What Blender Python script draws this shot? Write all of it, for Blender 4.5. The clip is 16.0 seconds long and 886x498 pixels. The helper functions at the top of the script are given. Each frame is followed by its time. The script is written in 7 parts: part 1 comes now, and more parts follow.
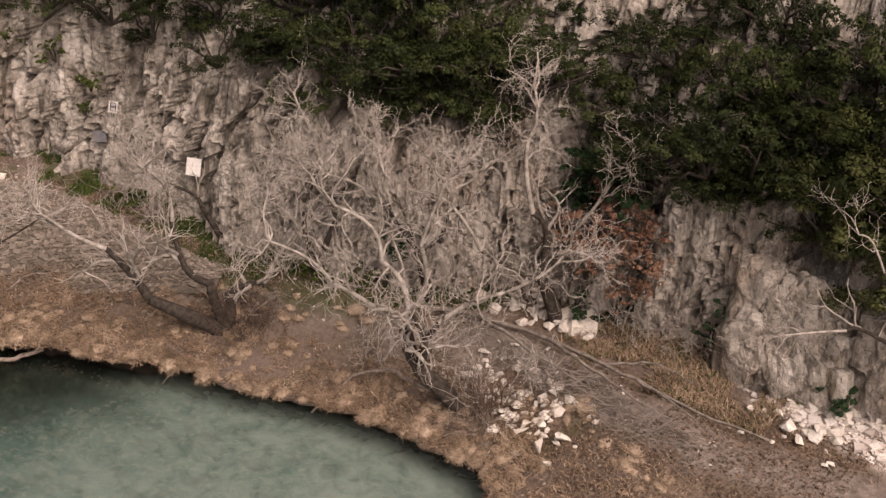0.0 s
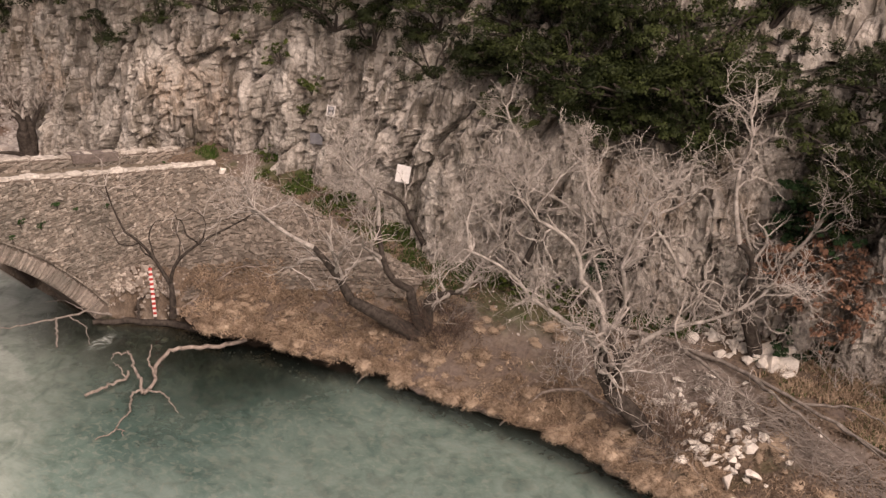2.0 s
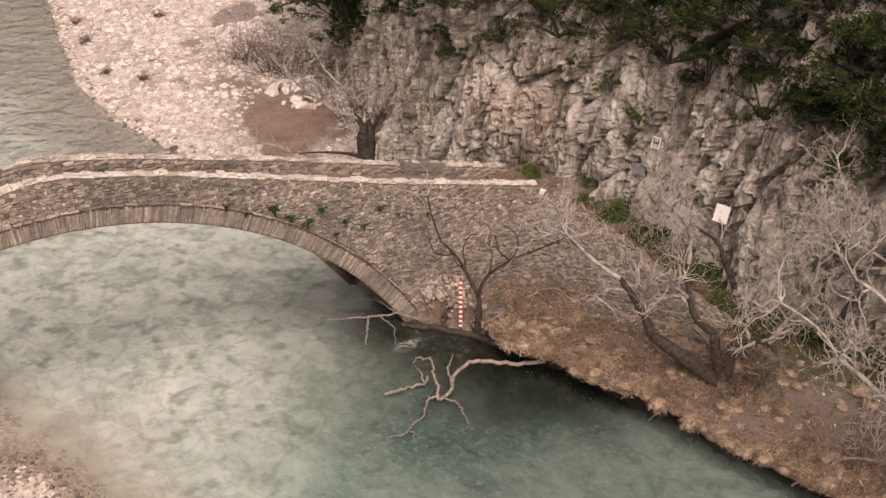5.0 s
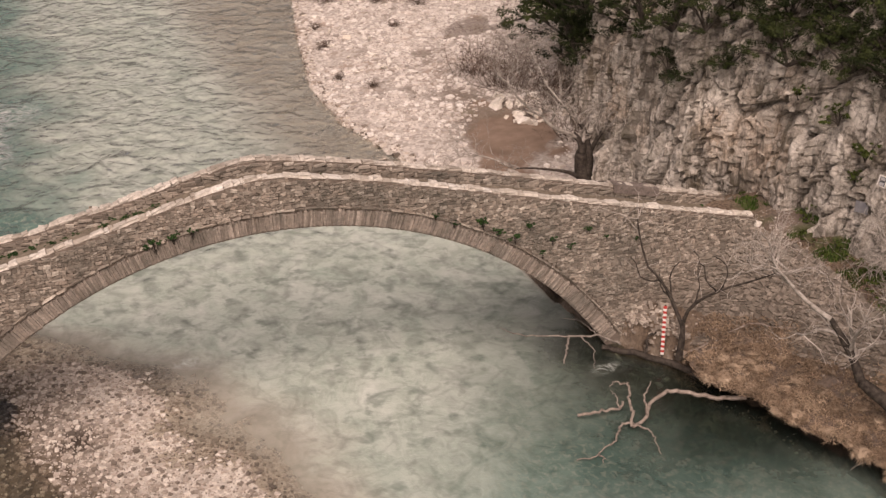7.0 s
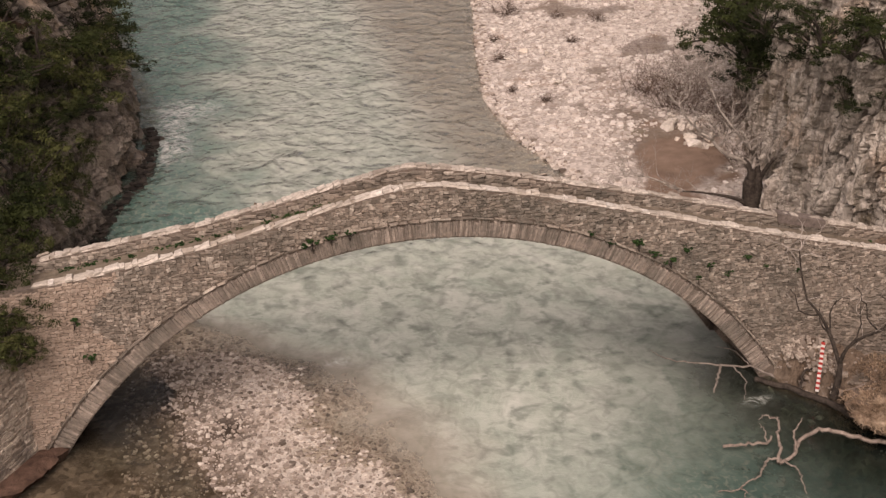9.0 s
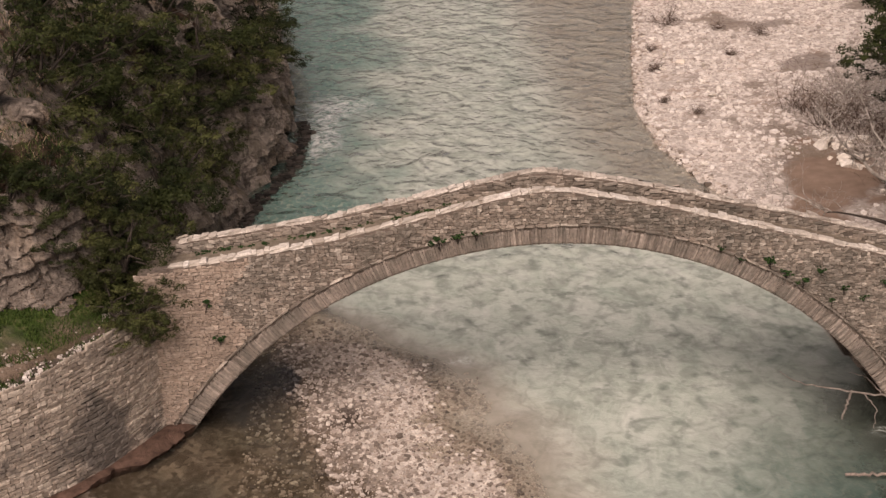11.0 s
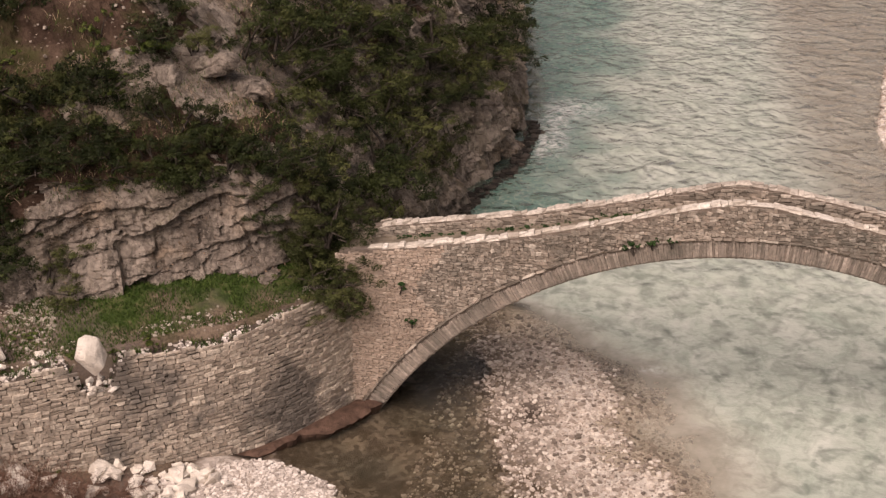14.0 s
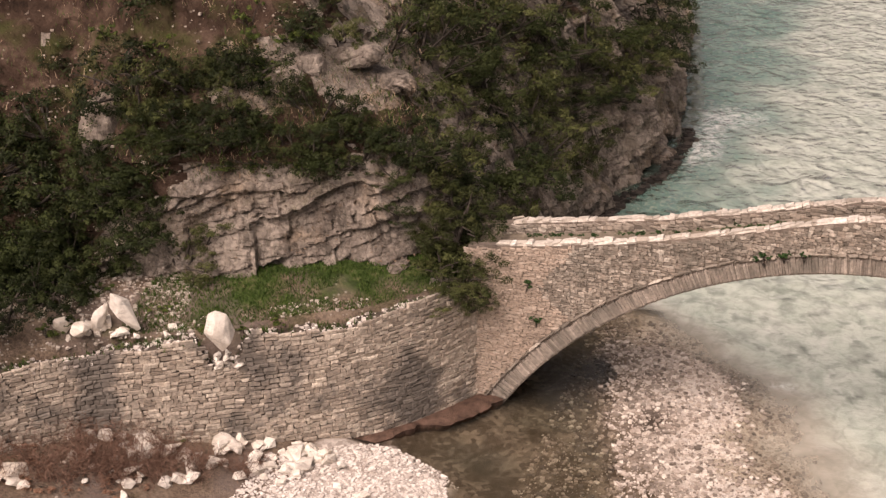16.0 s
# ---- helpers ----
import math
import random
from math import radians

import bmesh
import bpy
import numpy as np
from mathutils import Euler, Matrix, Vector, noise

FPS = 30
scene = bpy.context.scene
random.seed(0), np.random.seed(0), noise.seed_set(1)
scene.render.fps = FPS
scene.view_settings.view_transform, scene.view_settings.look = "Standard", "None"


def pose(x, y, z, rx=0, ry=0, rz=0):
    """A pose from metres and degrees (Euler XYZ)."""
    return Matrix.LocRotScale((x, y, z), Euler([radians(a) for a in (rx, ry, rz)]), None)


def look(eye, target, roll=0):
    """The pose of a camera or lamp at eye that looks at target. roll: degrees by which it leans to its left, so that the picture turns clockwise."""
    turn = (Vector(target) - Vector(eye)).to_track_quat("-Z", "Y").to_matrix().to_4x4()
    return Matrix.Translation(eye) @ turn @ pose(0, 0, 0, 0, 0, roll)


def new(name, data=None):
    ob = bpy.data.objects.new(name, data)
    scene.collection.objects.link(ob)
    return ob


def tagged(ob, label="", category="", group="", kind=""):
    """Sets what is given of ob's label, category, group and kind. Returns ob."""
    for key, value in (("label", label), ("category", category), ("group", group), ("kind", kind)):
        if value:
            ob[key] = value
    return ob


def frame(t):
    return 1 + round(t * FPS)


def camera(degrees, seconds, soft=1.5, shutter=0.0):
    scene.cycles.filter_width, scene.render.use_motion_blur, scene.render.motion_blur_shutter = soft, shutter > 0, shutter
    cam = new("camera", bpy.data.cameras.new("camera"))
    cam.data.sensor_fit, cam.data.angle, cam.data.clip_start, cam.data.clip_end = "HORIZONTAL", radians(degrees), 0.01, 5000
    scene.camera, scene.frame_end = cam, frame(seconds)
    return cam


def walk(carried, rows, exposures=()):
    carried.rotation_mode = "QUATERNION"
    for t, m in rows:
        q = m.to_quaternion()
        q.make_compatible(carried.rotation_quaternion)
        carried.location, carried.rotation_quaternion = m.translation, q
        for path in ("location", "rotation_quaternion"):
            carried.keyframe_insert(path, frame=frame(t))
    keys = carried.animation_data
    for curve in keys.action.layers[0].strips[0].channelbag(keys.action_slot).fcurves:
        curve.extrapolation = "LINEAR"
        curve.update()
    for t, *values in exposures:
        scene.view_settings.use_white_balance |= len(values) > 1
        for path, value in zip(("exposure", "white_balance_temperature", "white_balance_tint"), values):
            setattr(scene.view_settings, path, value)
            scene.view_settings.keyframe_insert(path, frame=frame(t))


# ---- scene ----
PATH = [
    (0, (-8.527, -37.495, 24.000), (-1.157, -32.606, 19.333), 0.46),
    (0.5, (-8.564, -37.505, 23.936), (-1.410, -32.272, 19.307), 0.44),
    (1, (-8.611, -37.511, 23.889), (-1.662, -31.976, 19.298), 0.39),
    (1.5, (-8.619, -37.516, 23.857), (-1.894, -31.683, 19.301), 0.35),
    (2, (-8.593, -37.542, 23.870), (-2.132, -31.401, 19.339), 0.26),
    (2.5, (-8.519, -37.580, 23.914), (-2.341, -31.142, 19.400), 0.12),
    (3, (-8.429, -37.652, 23.968), (-2.550, -30.926, 19.472), -0.06),
    (3.5, (-8.351, -37.704, 24.001), (-2.776, -30.708, 19.532), -0.12),
    (4, (-8.266, -37.764, 24.021), (-3.005, -30.511, 19.581), -0.19),
    (4.5, (-8.124, -37.812, 24.028), (-3.182, -30.320, 19.619), -0.30),
    (5, (-7.954, -37.828, 24.035), (-3.422, -30.065, 19.652), -0.37),
    (7.5, (-7.312, -38.139, 24.065), (-4.641, -29.478, 19.839), -0.62),
    (8, (-7.205, -38.200, 24.098), (-4.855, -29.436, 19.895), -0.53),
    (8.5, (-7.060, -38.278, 24.112), (-5.017, -29.425, 19.934), -0.36),
    (9, (-6.840, -38.374, 24.132), (-5.106, -29.444, 19.978), -0.28),
    (11.5, (-5.413, -38.901, 24.123), (-5.227, -29.785, 20.017), -0.04),
    (12, (-5.106, -39.009, 24.107), (-5.245, -29.889, 20.009), 0.00),
    (12.5, (-4.804, -39.097, 24.073), (-5.268, -29.983, 19.984), 0.03),
    (13, (-4.513, -39.163, 24.046), (-5.295, -30.066, 19.968), 0.12),
    (13.5, (-4.202, -39.190, 24.028), (-5.301, -30.124, 19.952), 0.21),
    (14, (-3.846, -39.208, 24.024), (-5.265, -30.187, 19.950), 0.23),
    (14.5, (-3.493, -39.206, 24.028), (-5.232, -30.243, 19.949), 0.31),
    (15, (-3.160, -39.204, 24.010), (-5.204, -30.305, 19.932), 0.32),
    (15.5, (-2.781, -39.196, 23.982), (-5.137, -30.370, 19.912), 0.35),
    (16, (-2.372, -39.155, 23.935), (-5.075, -30.426, 19.873), 0.29),
]
cam = camera(37.8, 16.0, soft=1.4)
walk(cam, [(t, look(eye, target, roll)) for t, eye, target, roll in PATH], [(0.0, 0.58, 7300, 26.0), (5.0, 0.54, 7300, 26.0), (7.5, 0.3, 7300, 26.0), (9.0, 0.24, 7300, 26.0), (12.5, 0.36, 7300, 26.0), (14.5, 0.58, 7300, 26.0), (16.0, 0.78, 7300, 26.0)])

# ---- light ----
world = bpy.data.worlds.new("sky")
scene.world = world
world.use_nodes = True
wn = world.node_tree.nodes
sky = wn.new("ShaderNodeTexSky")
sky.sky_type, sky.sun_disc = "NISHITA", False
sky.sun_elevation, sky.sun_rotation = radians(49), radians(200.5)
sky.air_density, sky.dust_density = 1.5, 3.0
wn["Background"].inputs["Strength"].default_value = 0.05
veil = wn.new("ShaderNodeHueSaturation")
veil.inputs["Saturation"].default_value = 0.35
world.node_tree.links.new(sky.outputs["Color"], veil.inputs["Color"])
world.node_tree.links.new(veil.outputs["Color"], wn["Background"].inputs["Color"])
sun = new("sun", bpy.data.lights.new("sun", "SUN"))
sun.data.energy, sun.data.angle, sun.data.color = 2.85, radians(54), (1.0, 0.93, 0.85)
sun.matrix_world = look((-19, -51, 63), (0, 0, 0))


# ---- numeric noise ----
def hashed(i, j, k, seed):
    n = (i * 374761393 + j * 668265263 + k * 2147483647 + seed * 974634777) & 0xFFFFFFFF
    n = ((n ^ (n >> 13)) * 1274126177) & 0xFFFFFFFF
    n = ((n ^ (n >> 16)) * 2246822519) & 0xFFFFFFFF
    return ((n ^ (n >> 15)) & 0xFFFFFF) / float(0xFFFFFF)


def vnoise(p, seed=0):
    """Smooth value noise from -1 to 1 at rows of points."""
    c = np.floor(p).astype(np.int64)
    f = p - c
    f = f * f * (3 - 2 * f)
    out = np.zeros(len(p))
    for a in (0, 1):
        for b in (0, 1):
            for d in (0, 1):
                w = (f[:, 0] if a else 1 - f[:, 0]) * (f[:, 1] if b else 1 - f[:, 1]) * (f[:, 2] if d else 1 - f[:, 2])
                out += w * hashed(c[:, 0] + a, c[:, 1] + b, c[:, 2] + d, seed)
    return out * 2 - 1


def fbm(p, octaves=4, seed=0, gain=0.5):
    out, amp = np.zeros(len(p)), 1.0
    for n in range(octaves):
        out += amp * vnoise(p * 2.03**n, seed + n)
        amp *= gain
    return out


def cells(p, seed=0):
    """Distance to the nearest and the next cell point, and a random value of the nearest cell."""
    c = np.floor(p).astype(np.int64)
    f1, f2, own = np.full(len(p), 9.0), np.full(len(p), 9.0), np.zeros(len(p))
    for a in (-1, 0, 1):
        for b in (-1, 0, 1):
            for d in (-1, 0, 1):
                q = c + (a, b, d)
                r = [hashed(q[:, 0], q[:, 1], q[:, 2], seed + n) for n in range(3)]
                dist = np.sqrt(sum((q[:, n] + r[n] - p[:, n]) ** 2 for n in range(3)))
                near = dist < f1
                f2 = np.where(near, f1, np.minimum(f2, dist))
                own = np.where(near, r[0], own)
                f1 = np.minimum(f1, dist)
    return f1, f2, own


def facets(p, seed=0, tilt=0.6, upright=1.0):
    """Broken rock: every cell has a level and a plane of its own; also the gap to the next cell."""
    c = np.floor(p).astype(np.int64)
    f1, f2, out = np.full(len(p), 9.0), np.full(len(p), 9.0), np.zeros(len(p))
    for a in (-1, 0, 1):
        for b in (-1, 0, 1):
            for d in (-1, 0, 1):
                q = c + (a, b, d)
                r = [hashed(q[:, 0], q[:, 1], q[:, 2], seed + n) for n in range(6)]
                off = [p[:, n] - q[:, n] - r[n] for n in range(3)]
                dist = np.sqrt(sum(o**2 for o in off))
                near = dist < f1
                f2 = np.where(near, f1, np.minimum(f2, dist))
                level = r[0] + tilt * sum((r[(n + 3) % 6] * 2 - 1) * off[n] * (upright if n == 2 else 1.0) for n in range(3))
                out = np.where(near, level, out)
                f1 = np.minimum(f1, dist)
    return out, f2 - f1


def flat3(x, y, z=0.0):
    return np.stack([x, y, np.zeros_like(x) + z], -1)


# ---- node materials ----
class Mat:
    """A small builder of node materials."""

    def __init__(self, name, rough=0.85, metal=0.0, spec=0.3):
        self.mat = bpy.data.materials.new(name)
        self.mat.use_nodes = True
        self.tree = self.mat.node_tree
        self.bsdf = self.tree.nodes["Principled BSDF"]
        self.bsdf.inputs["Roughness"].default_value = rough
        self.bsdf.inputs["Metallic"].default_value = metal
        self.bsdf.inputs["Specular IOR Level"].default_value = spec
        self.coord = self.tree.nodes.new("ShaderNodeNewGeometry").outputs["Position"]

    def link(self, a, b):
        self.tree.links.new(a, b)

    def stretch(self, x, y, z):
        n = self.tree.nodes.new("ShaderNodeVectorMath")
        n.operation = "MULTIPLY"
        self.link(self.coord, n.inputs[0])
        n.inputs[1].default_value = (x, y, z)
        return n.outputs[0]

    def bend(self, scale, detail=3.0):
        """A noise's colour as a vector, to warp other textures with."""
        n = self.tree.nodes.new("ShaderNodeTexNoise")
        n.inputs["Scale"].default_value, n.inputs["Detail"].default_value = scale, detail
        self.link(self.coord, n.inputs["Vector"])
        return n.outputs["Color"]

    def noise(self, scale, detail=4.0, rough=0.6, coord=None, distort=0.0):
        n = self.tree.nodes.new("ShaderNodeTexNoise")
        n.inputs["Scale"].default_value, n.inputs["Detail"].default_value = scale, detail
        n.inputs["Roughness"].default_value, n.inputs["Distortion"].default_value = rough, distort
        self.link(coord or self.coord, n.inputs["Vector"])
        return n.outputs["Fac"]

    def voronoi(self, scale, feature="F1", coord=None, out="Distance"):
        n = self.tree.nodes.new("ShaderNodeTexVoronoi")
        n.feature = feature
        n.inputs["Scale"].default_value = scale
        self.link(coord or self.coord, n.inputs["Vector"])
        return n.outputs[out]

    def ramp(self, fac, *stops):
        n = self.tree.nodes.new("ShaderNodeValToRGB")
        e = n.color_ramp.elements
        while len(e) < len(stops):
            e.new(0.5)
        for s, (pos, col) in zip(e, stops):
            s.position = pos
            s.color = (col, col, col, 1) if isinstance(col, (int, float)) else (*col, 1)
        self.link(fac, n.inputs["Fac"])
        return n.outputs["Color"]

    def mix(self, fac, a, b, mode="MIX"):
        n = self.tree.nodes.new("ShaderNodeMix")
        n.data_type, n.blend_type = "RGBA", mode
        for socket, value in ((n.inputs[0], fac), (n.inputs[6], a), (n.inputs[7], b)):
            if isinstance(value, bpy.types.NodeSocket):
                self.link(value, socket)
            elif isinstance(value, tuple):
                socket.default_value = (*value, 1)
            else:
                socket.default_value = value
        return n.outputs[2]

    def random(self, island=False):
        if island:
            return self.tree.nodes.new("ShaderNodeNewGeometry").outputs["Random Per Island"]
        return self.tree.nodes.new("ShaderNodeObjectInfo").outputs["Random"]

    def bump(self, height, distance=0.03, strength=0.8):
        n = self.tree.nodes.new("ShaderNodeBump")
        n.inputs["Distance"].default_value, n.inputs["Strength"].default_value = distance, strength
        self.link(height, n.inputs["Height"])
        self.link(n.outputs["Normal"], self.bsdf.inputs["Normal"])
        return self

    def colour(self, value):
        if isinstance(value, tuple):
            self.bsdf.inputs["Base Color"].default_value = (*value, 1)
        else:
            self.link(value, self.bsdf.inputs["Base Color"])
        return self


def limestone(name, dark, mid, light, warm, streak=True, lichen=0.5):
    m = Mat(name, 0.92, spec=0.2)
    base = m.ramp(m.noise(0.9, 8, 0.7), (0.32, dark), (0.47, mid), (0.64, light))
    base = m.mix(m.ramp(m.noise(0.25, 3), (0.52, 0.0), (0.66, 0.85)), base, warm)
    if streak:
        run = m.noise(1.0, 6, 0.65, m.stretch(2.3, 2.3, 0.2))
        base = m.mix(m.ramp(run, (0.5, 0.0), (0.6, lichen)), base, (0.05, 0.043, 0.034))
        broad = m.noise(1.0, 5, 0.7, m.stretch(0.75, 0.75, 0.22))
        base = m.mix(m.ramp(broad, (0.55, 0.0), (0.63, lichen)), base, (0.085, 0.068, 0.036))
        base = m.mix(m.ramp(m.noise(0.45, 5, 0.7), (0.58, 0.0), (0.7, 0.6)), base, (0.10, 0.088, 0.04))
    base = m.mix(m.ramp(m.noise(5.0, 6, 0.75), (0.36, 0.75), (0.55, 0.0)), base, dark)
    warp = m.tree.nodes.new("ShaderNodeVectorMath")
    m.link(m.stretch(1.0, 1.0, 0.5), warp.inputs[0])
    push = m.tree.nodes.new("ShaderNodeTexNoise")
    push.inputs["Scale"].default_value, push.inputs["Detail"].default_value = 1.6, 4.0
    m.link(m.coord, push.inputs["Vector"])
    m.link(push.outputs["Color"], warp.inputs[1])
    crack = m.ramp(m.voronoi(1.7, "DISTANCE_TO_EDGE", warp.outputs[0]), (0.0, 0.4), (0.05, 0.0))
    crack = m.mix(1.0, crack, m.ramp(m.noise(1.1, 3), (0.45, 0.0), (0.58, 1.0)), "MULTIPLY")
    base = m.mix(crack, base, (0.035, 0.03, 0.025))
    rough = m.mix(0.45, m.noise(2.6, 10, 0.75), m.noise(10.0, 6, 0.7))
    if not streak:
        return m.colour(base).bump(rough, 0.1, 1.0).mat
    # fine fractures and pale fresh breaks between them
    chip = m.mix(1.0, m.stretch(1.0, 1.0, 0.42), m.bend(1.6, 4.0), "ADD")
    fine = m.voronoi(2.3, "DISTANCE_TO_EDGE", chip)
    base = m.mix(m.ramp(m.voronoi(2.3, coord=chip, out="Color"), (0.5, 0.0), (0.9, 0.5)), base, light)
    base = m.mix(m.mix(1.0, m.ramp(fine, (0.0, 0.55), (0.04, 0.0)), m.ramp(m.noise(1.4, 4), (0.42, 0.0), (0.56, 1.0)), "MULTIPLY"), base, dark)
    m.colour(base)
    return m.bump(m.mix(0.15, rough, m.ramp(fine, (0.0, 0.0), (0.08, 1.0))), 0.2, 1.0).mat


LAID = {}  # the same stone for work laid in one mesh


def masonry_stone(name, tones, lichen=(0.10, 0.095, 0.08), grown=0.35, island=False, spread=(0.5, 0.5, 0.72)):
    """Weathered building stone; tone differs from piece to piece."""
    m = Mat(name, 0.9, spec=0.2)
    pick = m.random(island)
    base = m.ramp(pick, *[(n / (len(tones) - 1), c) for n, c in enumerate(tones)])
    base = m.mix(m.ramp(m.noise(spread[0], 5, 0.65), (spread[1], 0.0), (spread[2], grown)), base, lichen)
    base = m.mix(m.ramp(m.noise(9.0, 5, 0.7), (0.4, 0.5), (0.62, 0.0)), base, lichen)
    m.colour(base)
    if not island:
        LAID[name] = masonry_stone(name + "_laid", tones, lichen, grown, True, spread)
    return m.bump(m.noise(14.0, 6, 0.7), 0.03, 0.8).mat


ROCK_R = limestone("cliff_limestone", (0.16, 0.135, 0.11), (0.52, 0.465, 0.40), (0.78, 0.72, 0.645), (0.57, 0.455, 0.355), lichen=0.7)
ROCK_L = limestone("bedded_limestone", (0.075, 0.062, 0.052), (0.25, 0.208, 0.173), (0.43, 0.37, 0.312), (0.40, 0.295, 0.205), lichen=0.6)
PALE_ROCK = limestone("fallen_limestone", (0.56, 0.50, 0.435), (0.76, 0.70, 0.62), (0.86, 0.81, 0.74), (0.72, 0.62, 0.51), streak=False)
STONE = masonry_stone("bridge_stone", [(0.15, 0.122, 0.10), (0.28, 0.232, 0.19), (0.35, 0.295, 0.242), (0.46, 0.395, 0.33), (0.22, 0.182, 0.15), (0.38, 0.31, 0.25), (0.62, 0.55, 0.47)], grown=0.6, spread=(0.35, 0.46, 0.64))
ABUTMENT = masonry_stone("repointed_stone", [(0.36, 0.285, 0.225), (0.44, 0.355, 0.285), (0.40, 0.315, 0.25), (0.50, 0.415, 0.34), (0.32, 0.252, 0.20)], (0.22, 0.175, 0.14), grown=0.4)
COBBLE = masonry_stone("cobble_stone", [(0.12, 0.096, 0.077), (0.19, 0.155, 0.125), (0.26, 0.215, 0.175), (0.36, 0.30, 0.245)])
RING = masonry_stone("voussoir_stone", [(0.20, 0.163, 0.135), (0.36, 0.30, 0.25), (0.28, 0.235, 0.197), (0.46, 0.39, 0.33), (0.24, 0.20, 0.17)], grown=0.6, spread=(0.6, 0.45, 0.62))
COPE = masonry_stone("coping_stone", [(0.58, 0.52, 0.45), (0.75, 0.695, 0.62), (0.47, 0.41, 0.345), (0.84, 0.795, 0.73)], (0.26, 0.22, 0.18), grown=0.5)
WALLSTONE = masonry_stone("wall_stone", [(0.29, 0.235, 0.185), (0.48, 0.405, 0.33), (0.66, 0.575, 0.475), (0.40, 0.335, 0.27), (0.55, 0.465, 0.38)], (0.125, 0.112, 0.10), grown=0.8, spread=(0.33, 0.49, 0.58))
OLD_COPE = masonry_stone("grey_coping_stone", [(0.46, 0.405, 0.345), (0.62, 0.56, 0.49), (0.74, 0.68, 0.605), (0.38, 0.33, 0.275)], (0.17, 0.14, 0.11), grown=0.75)


def plain(name, a, b, scale=3.0, rough=0.9, bump=0.02, island=False):
    m = Mat(name, rough, spec=0.2)
    c = m.ramp(m.noise(scale, 5, 0.65), (0.32, a), (0.68, b))
    if island:
        c = m.mix(m.random(island=True), c, tuple(v * 0.55 for v in a), "MIX")
    return m.colour(c).bump(m.noise(scale * 4, 5), bump).mat


JOINT = plain("joint_earth", (0.04, 0.032, 0.025), (0.12, 0.096, 0.076), 5)
MORTAR = plain("mortar", (0.10, 0.08, 0.065), (0.22, 0.18, 0.148), 5)
BARK = plain("grey_bark", (0.14, 0.12, 0.10), (0.46, 0.415, 0.37), 4, bump=0.04)
DARK_BARK = plain("dark_bark", (0.02, 0.016, 0.013), (0.085, 0.07, 0.058), 7, bump=0.04)
TWIG = plain("pale_twigs", (0.25, 0.218, 0.188), (0.52, 0.468, 0.418), 5)
DEADWOOD = plain("bleached_driftwood", (0.13, 0.10, 0.082), (0.38, 0.315, 0.268), 6, bump=0.03)


def leaf(name, tones, rough=0.6, even=0.0, differ=0.0):
    m = Mat(name, rough, spec=0.12)
    c = m.ramp(m.random(island=True), *[(n / (len(tones) - 1), t) for n, t in enumerate(tones)])
    if even:
        # whole sprays share a tone, single leaves differ little
        spray = m.ramp(m.noise(1.3, 4, 0.6), (0.34, tones[0]), (0.5, tones[1]), (0.64, tones[-1]))
        c = m.mix(even, c, spray)
    else:
        c = m.mix(m.ramp(m.noise(0.9, 3), (0.4, 0.0), (0.65, 0.75)), c, tones[0])
    if differ:
        own = m.random()
        c = m.mix(m.ramp(own, (0.0, differ), (0.5, 0.0)), c, tuple(0.4 * v for v in tones[1]))
        c = m.mix(m.ramp(own, (0.55, 0.0), (1.0, 0.5 * differ)), c, (1.05 * tones[-1][0], 1.05 * tones[-1][1], tones[-1][2]))
    return m.colour(c).mat


LEAF_DARK = leaf("holm_oak_leaves", [(0.006, 0.0095, 0.003), (0.018, 0.026, 0.008), (0.050, 0.062, 0.019)], even=0.7, differ=0.7)
LEAF_OLIVE = leaf("olive_green_leaves", [(0.016, 0.024, 0.007), (0.048, 0.058, 0.018), (0.108, 0.112, 0.042)], even=0.7, differ=0.8)
LEAF_IVY = leaf("ivy_leaves", [(0.012, 0.030, 0.012), (0.025, 0.055, 0.022), (0.05, 0.085, 0.03)])
LEAF_MOSS = leaf("moss_leaves", [(0.03, 0.045, 0.010), (0.065, 0.09, 0.02), (0.12, 0.14, 0.035)])
LEAF_WEED = leaf("weed_leaves", [(0.014, 0.036, 0.012), (0.03, 0.066, 0.02), (0.06, 0.105, 0.032)])
LITTER = leaf("leaf_litter", [(0.06, 0.04, 0.028), (0.16, 0.11, 0.075), (0.30, 0.215, 0.15)])
LEAF_RUST = leaf("withered_leaves", [(0.12, 0.062, 0.04), (0.22, 0.12, 0.078), (0.31, 0.185, 0.125)])
GRASS = leaf("green_grass", [(0.026, 0.054, 0.010), (0.055, 0.098, 0.020), (0.11, 0.145, 0.04)])
STRAW = leaf("dry_grass", [(0.10, 0.07, 0.048), (0.30, 0.212, 0.145), (0.52, 0.395, 0.28)], even=0.5)




# ---- mesh helpers ----
def mesh_from(name, verts, faces, smooth=False):
    me = bpy.data.meshes.new(name)
    me.from_pydata(np.asarray(verts).tolist(), [], faces if isinstance(faces, list) else np.asarray(faces).tolist())
    if smooth:
        me.polygons.foreach_set("use_smooth", np.ones(len(me.polygons), bool))
    me.update()
    return me


def solid(name, me, material, parent=None, label="", category="", group="", kind=""):
    ob = new(name, me)
    if material and not me.materials:
        me.materials.append(material)
    if parent:
        ob.parent = parent
    return tagged(ob, label, category, group, kind)


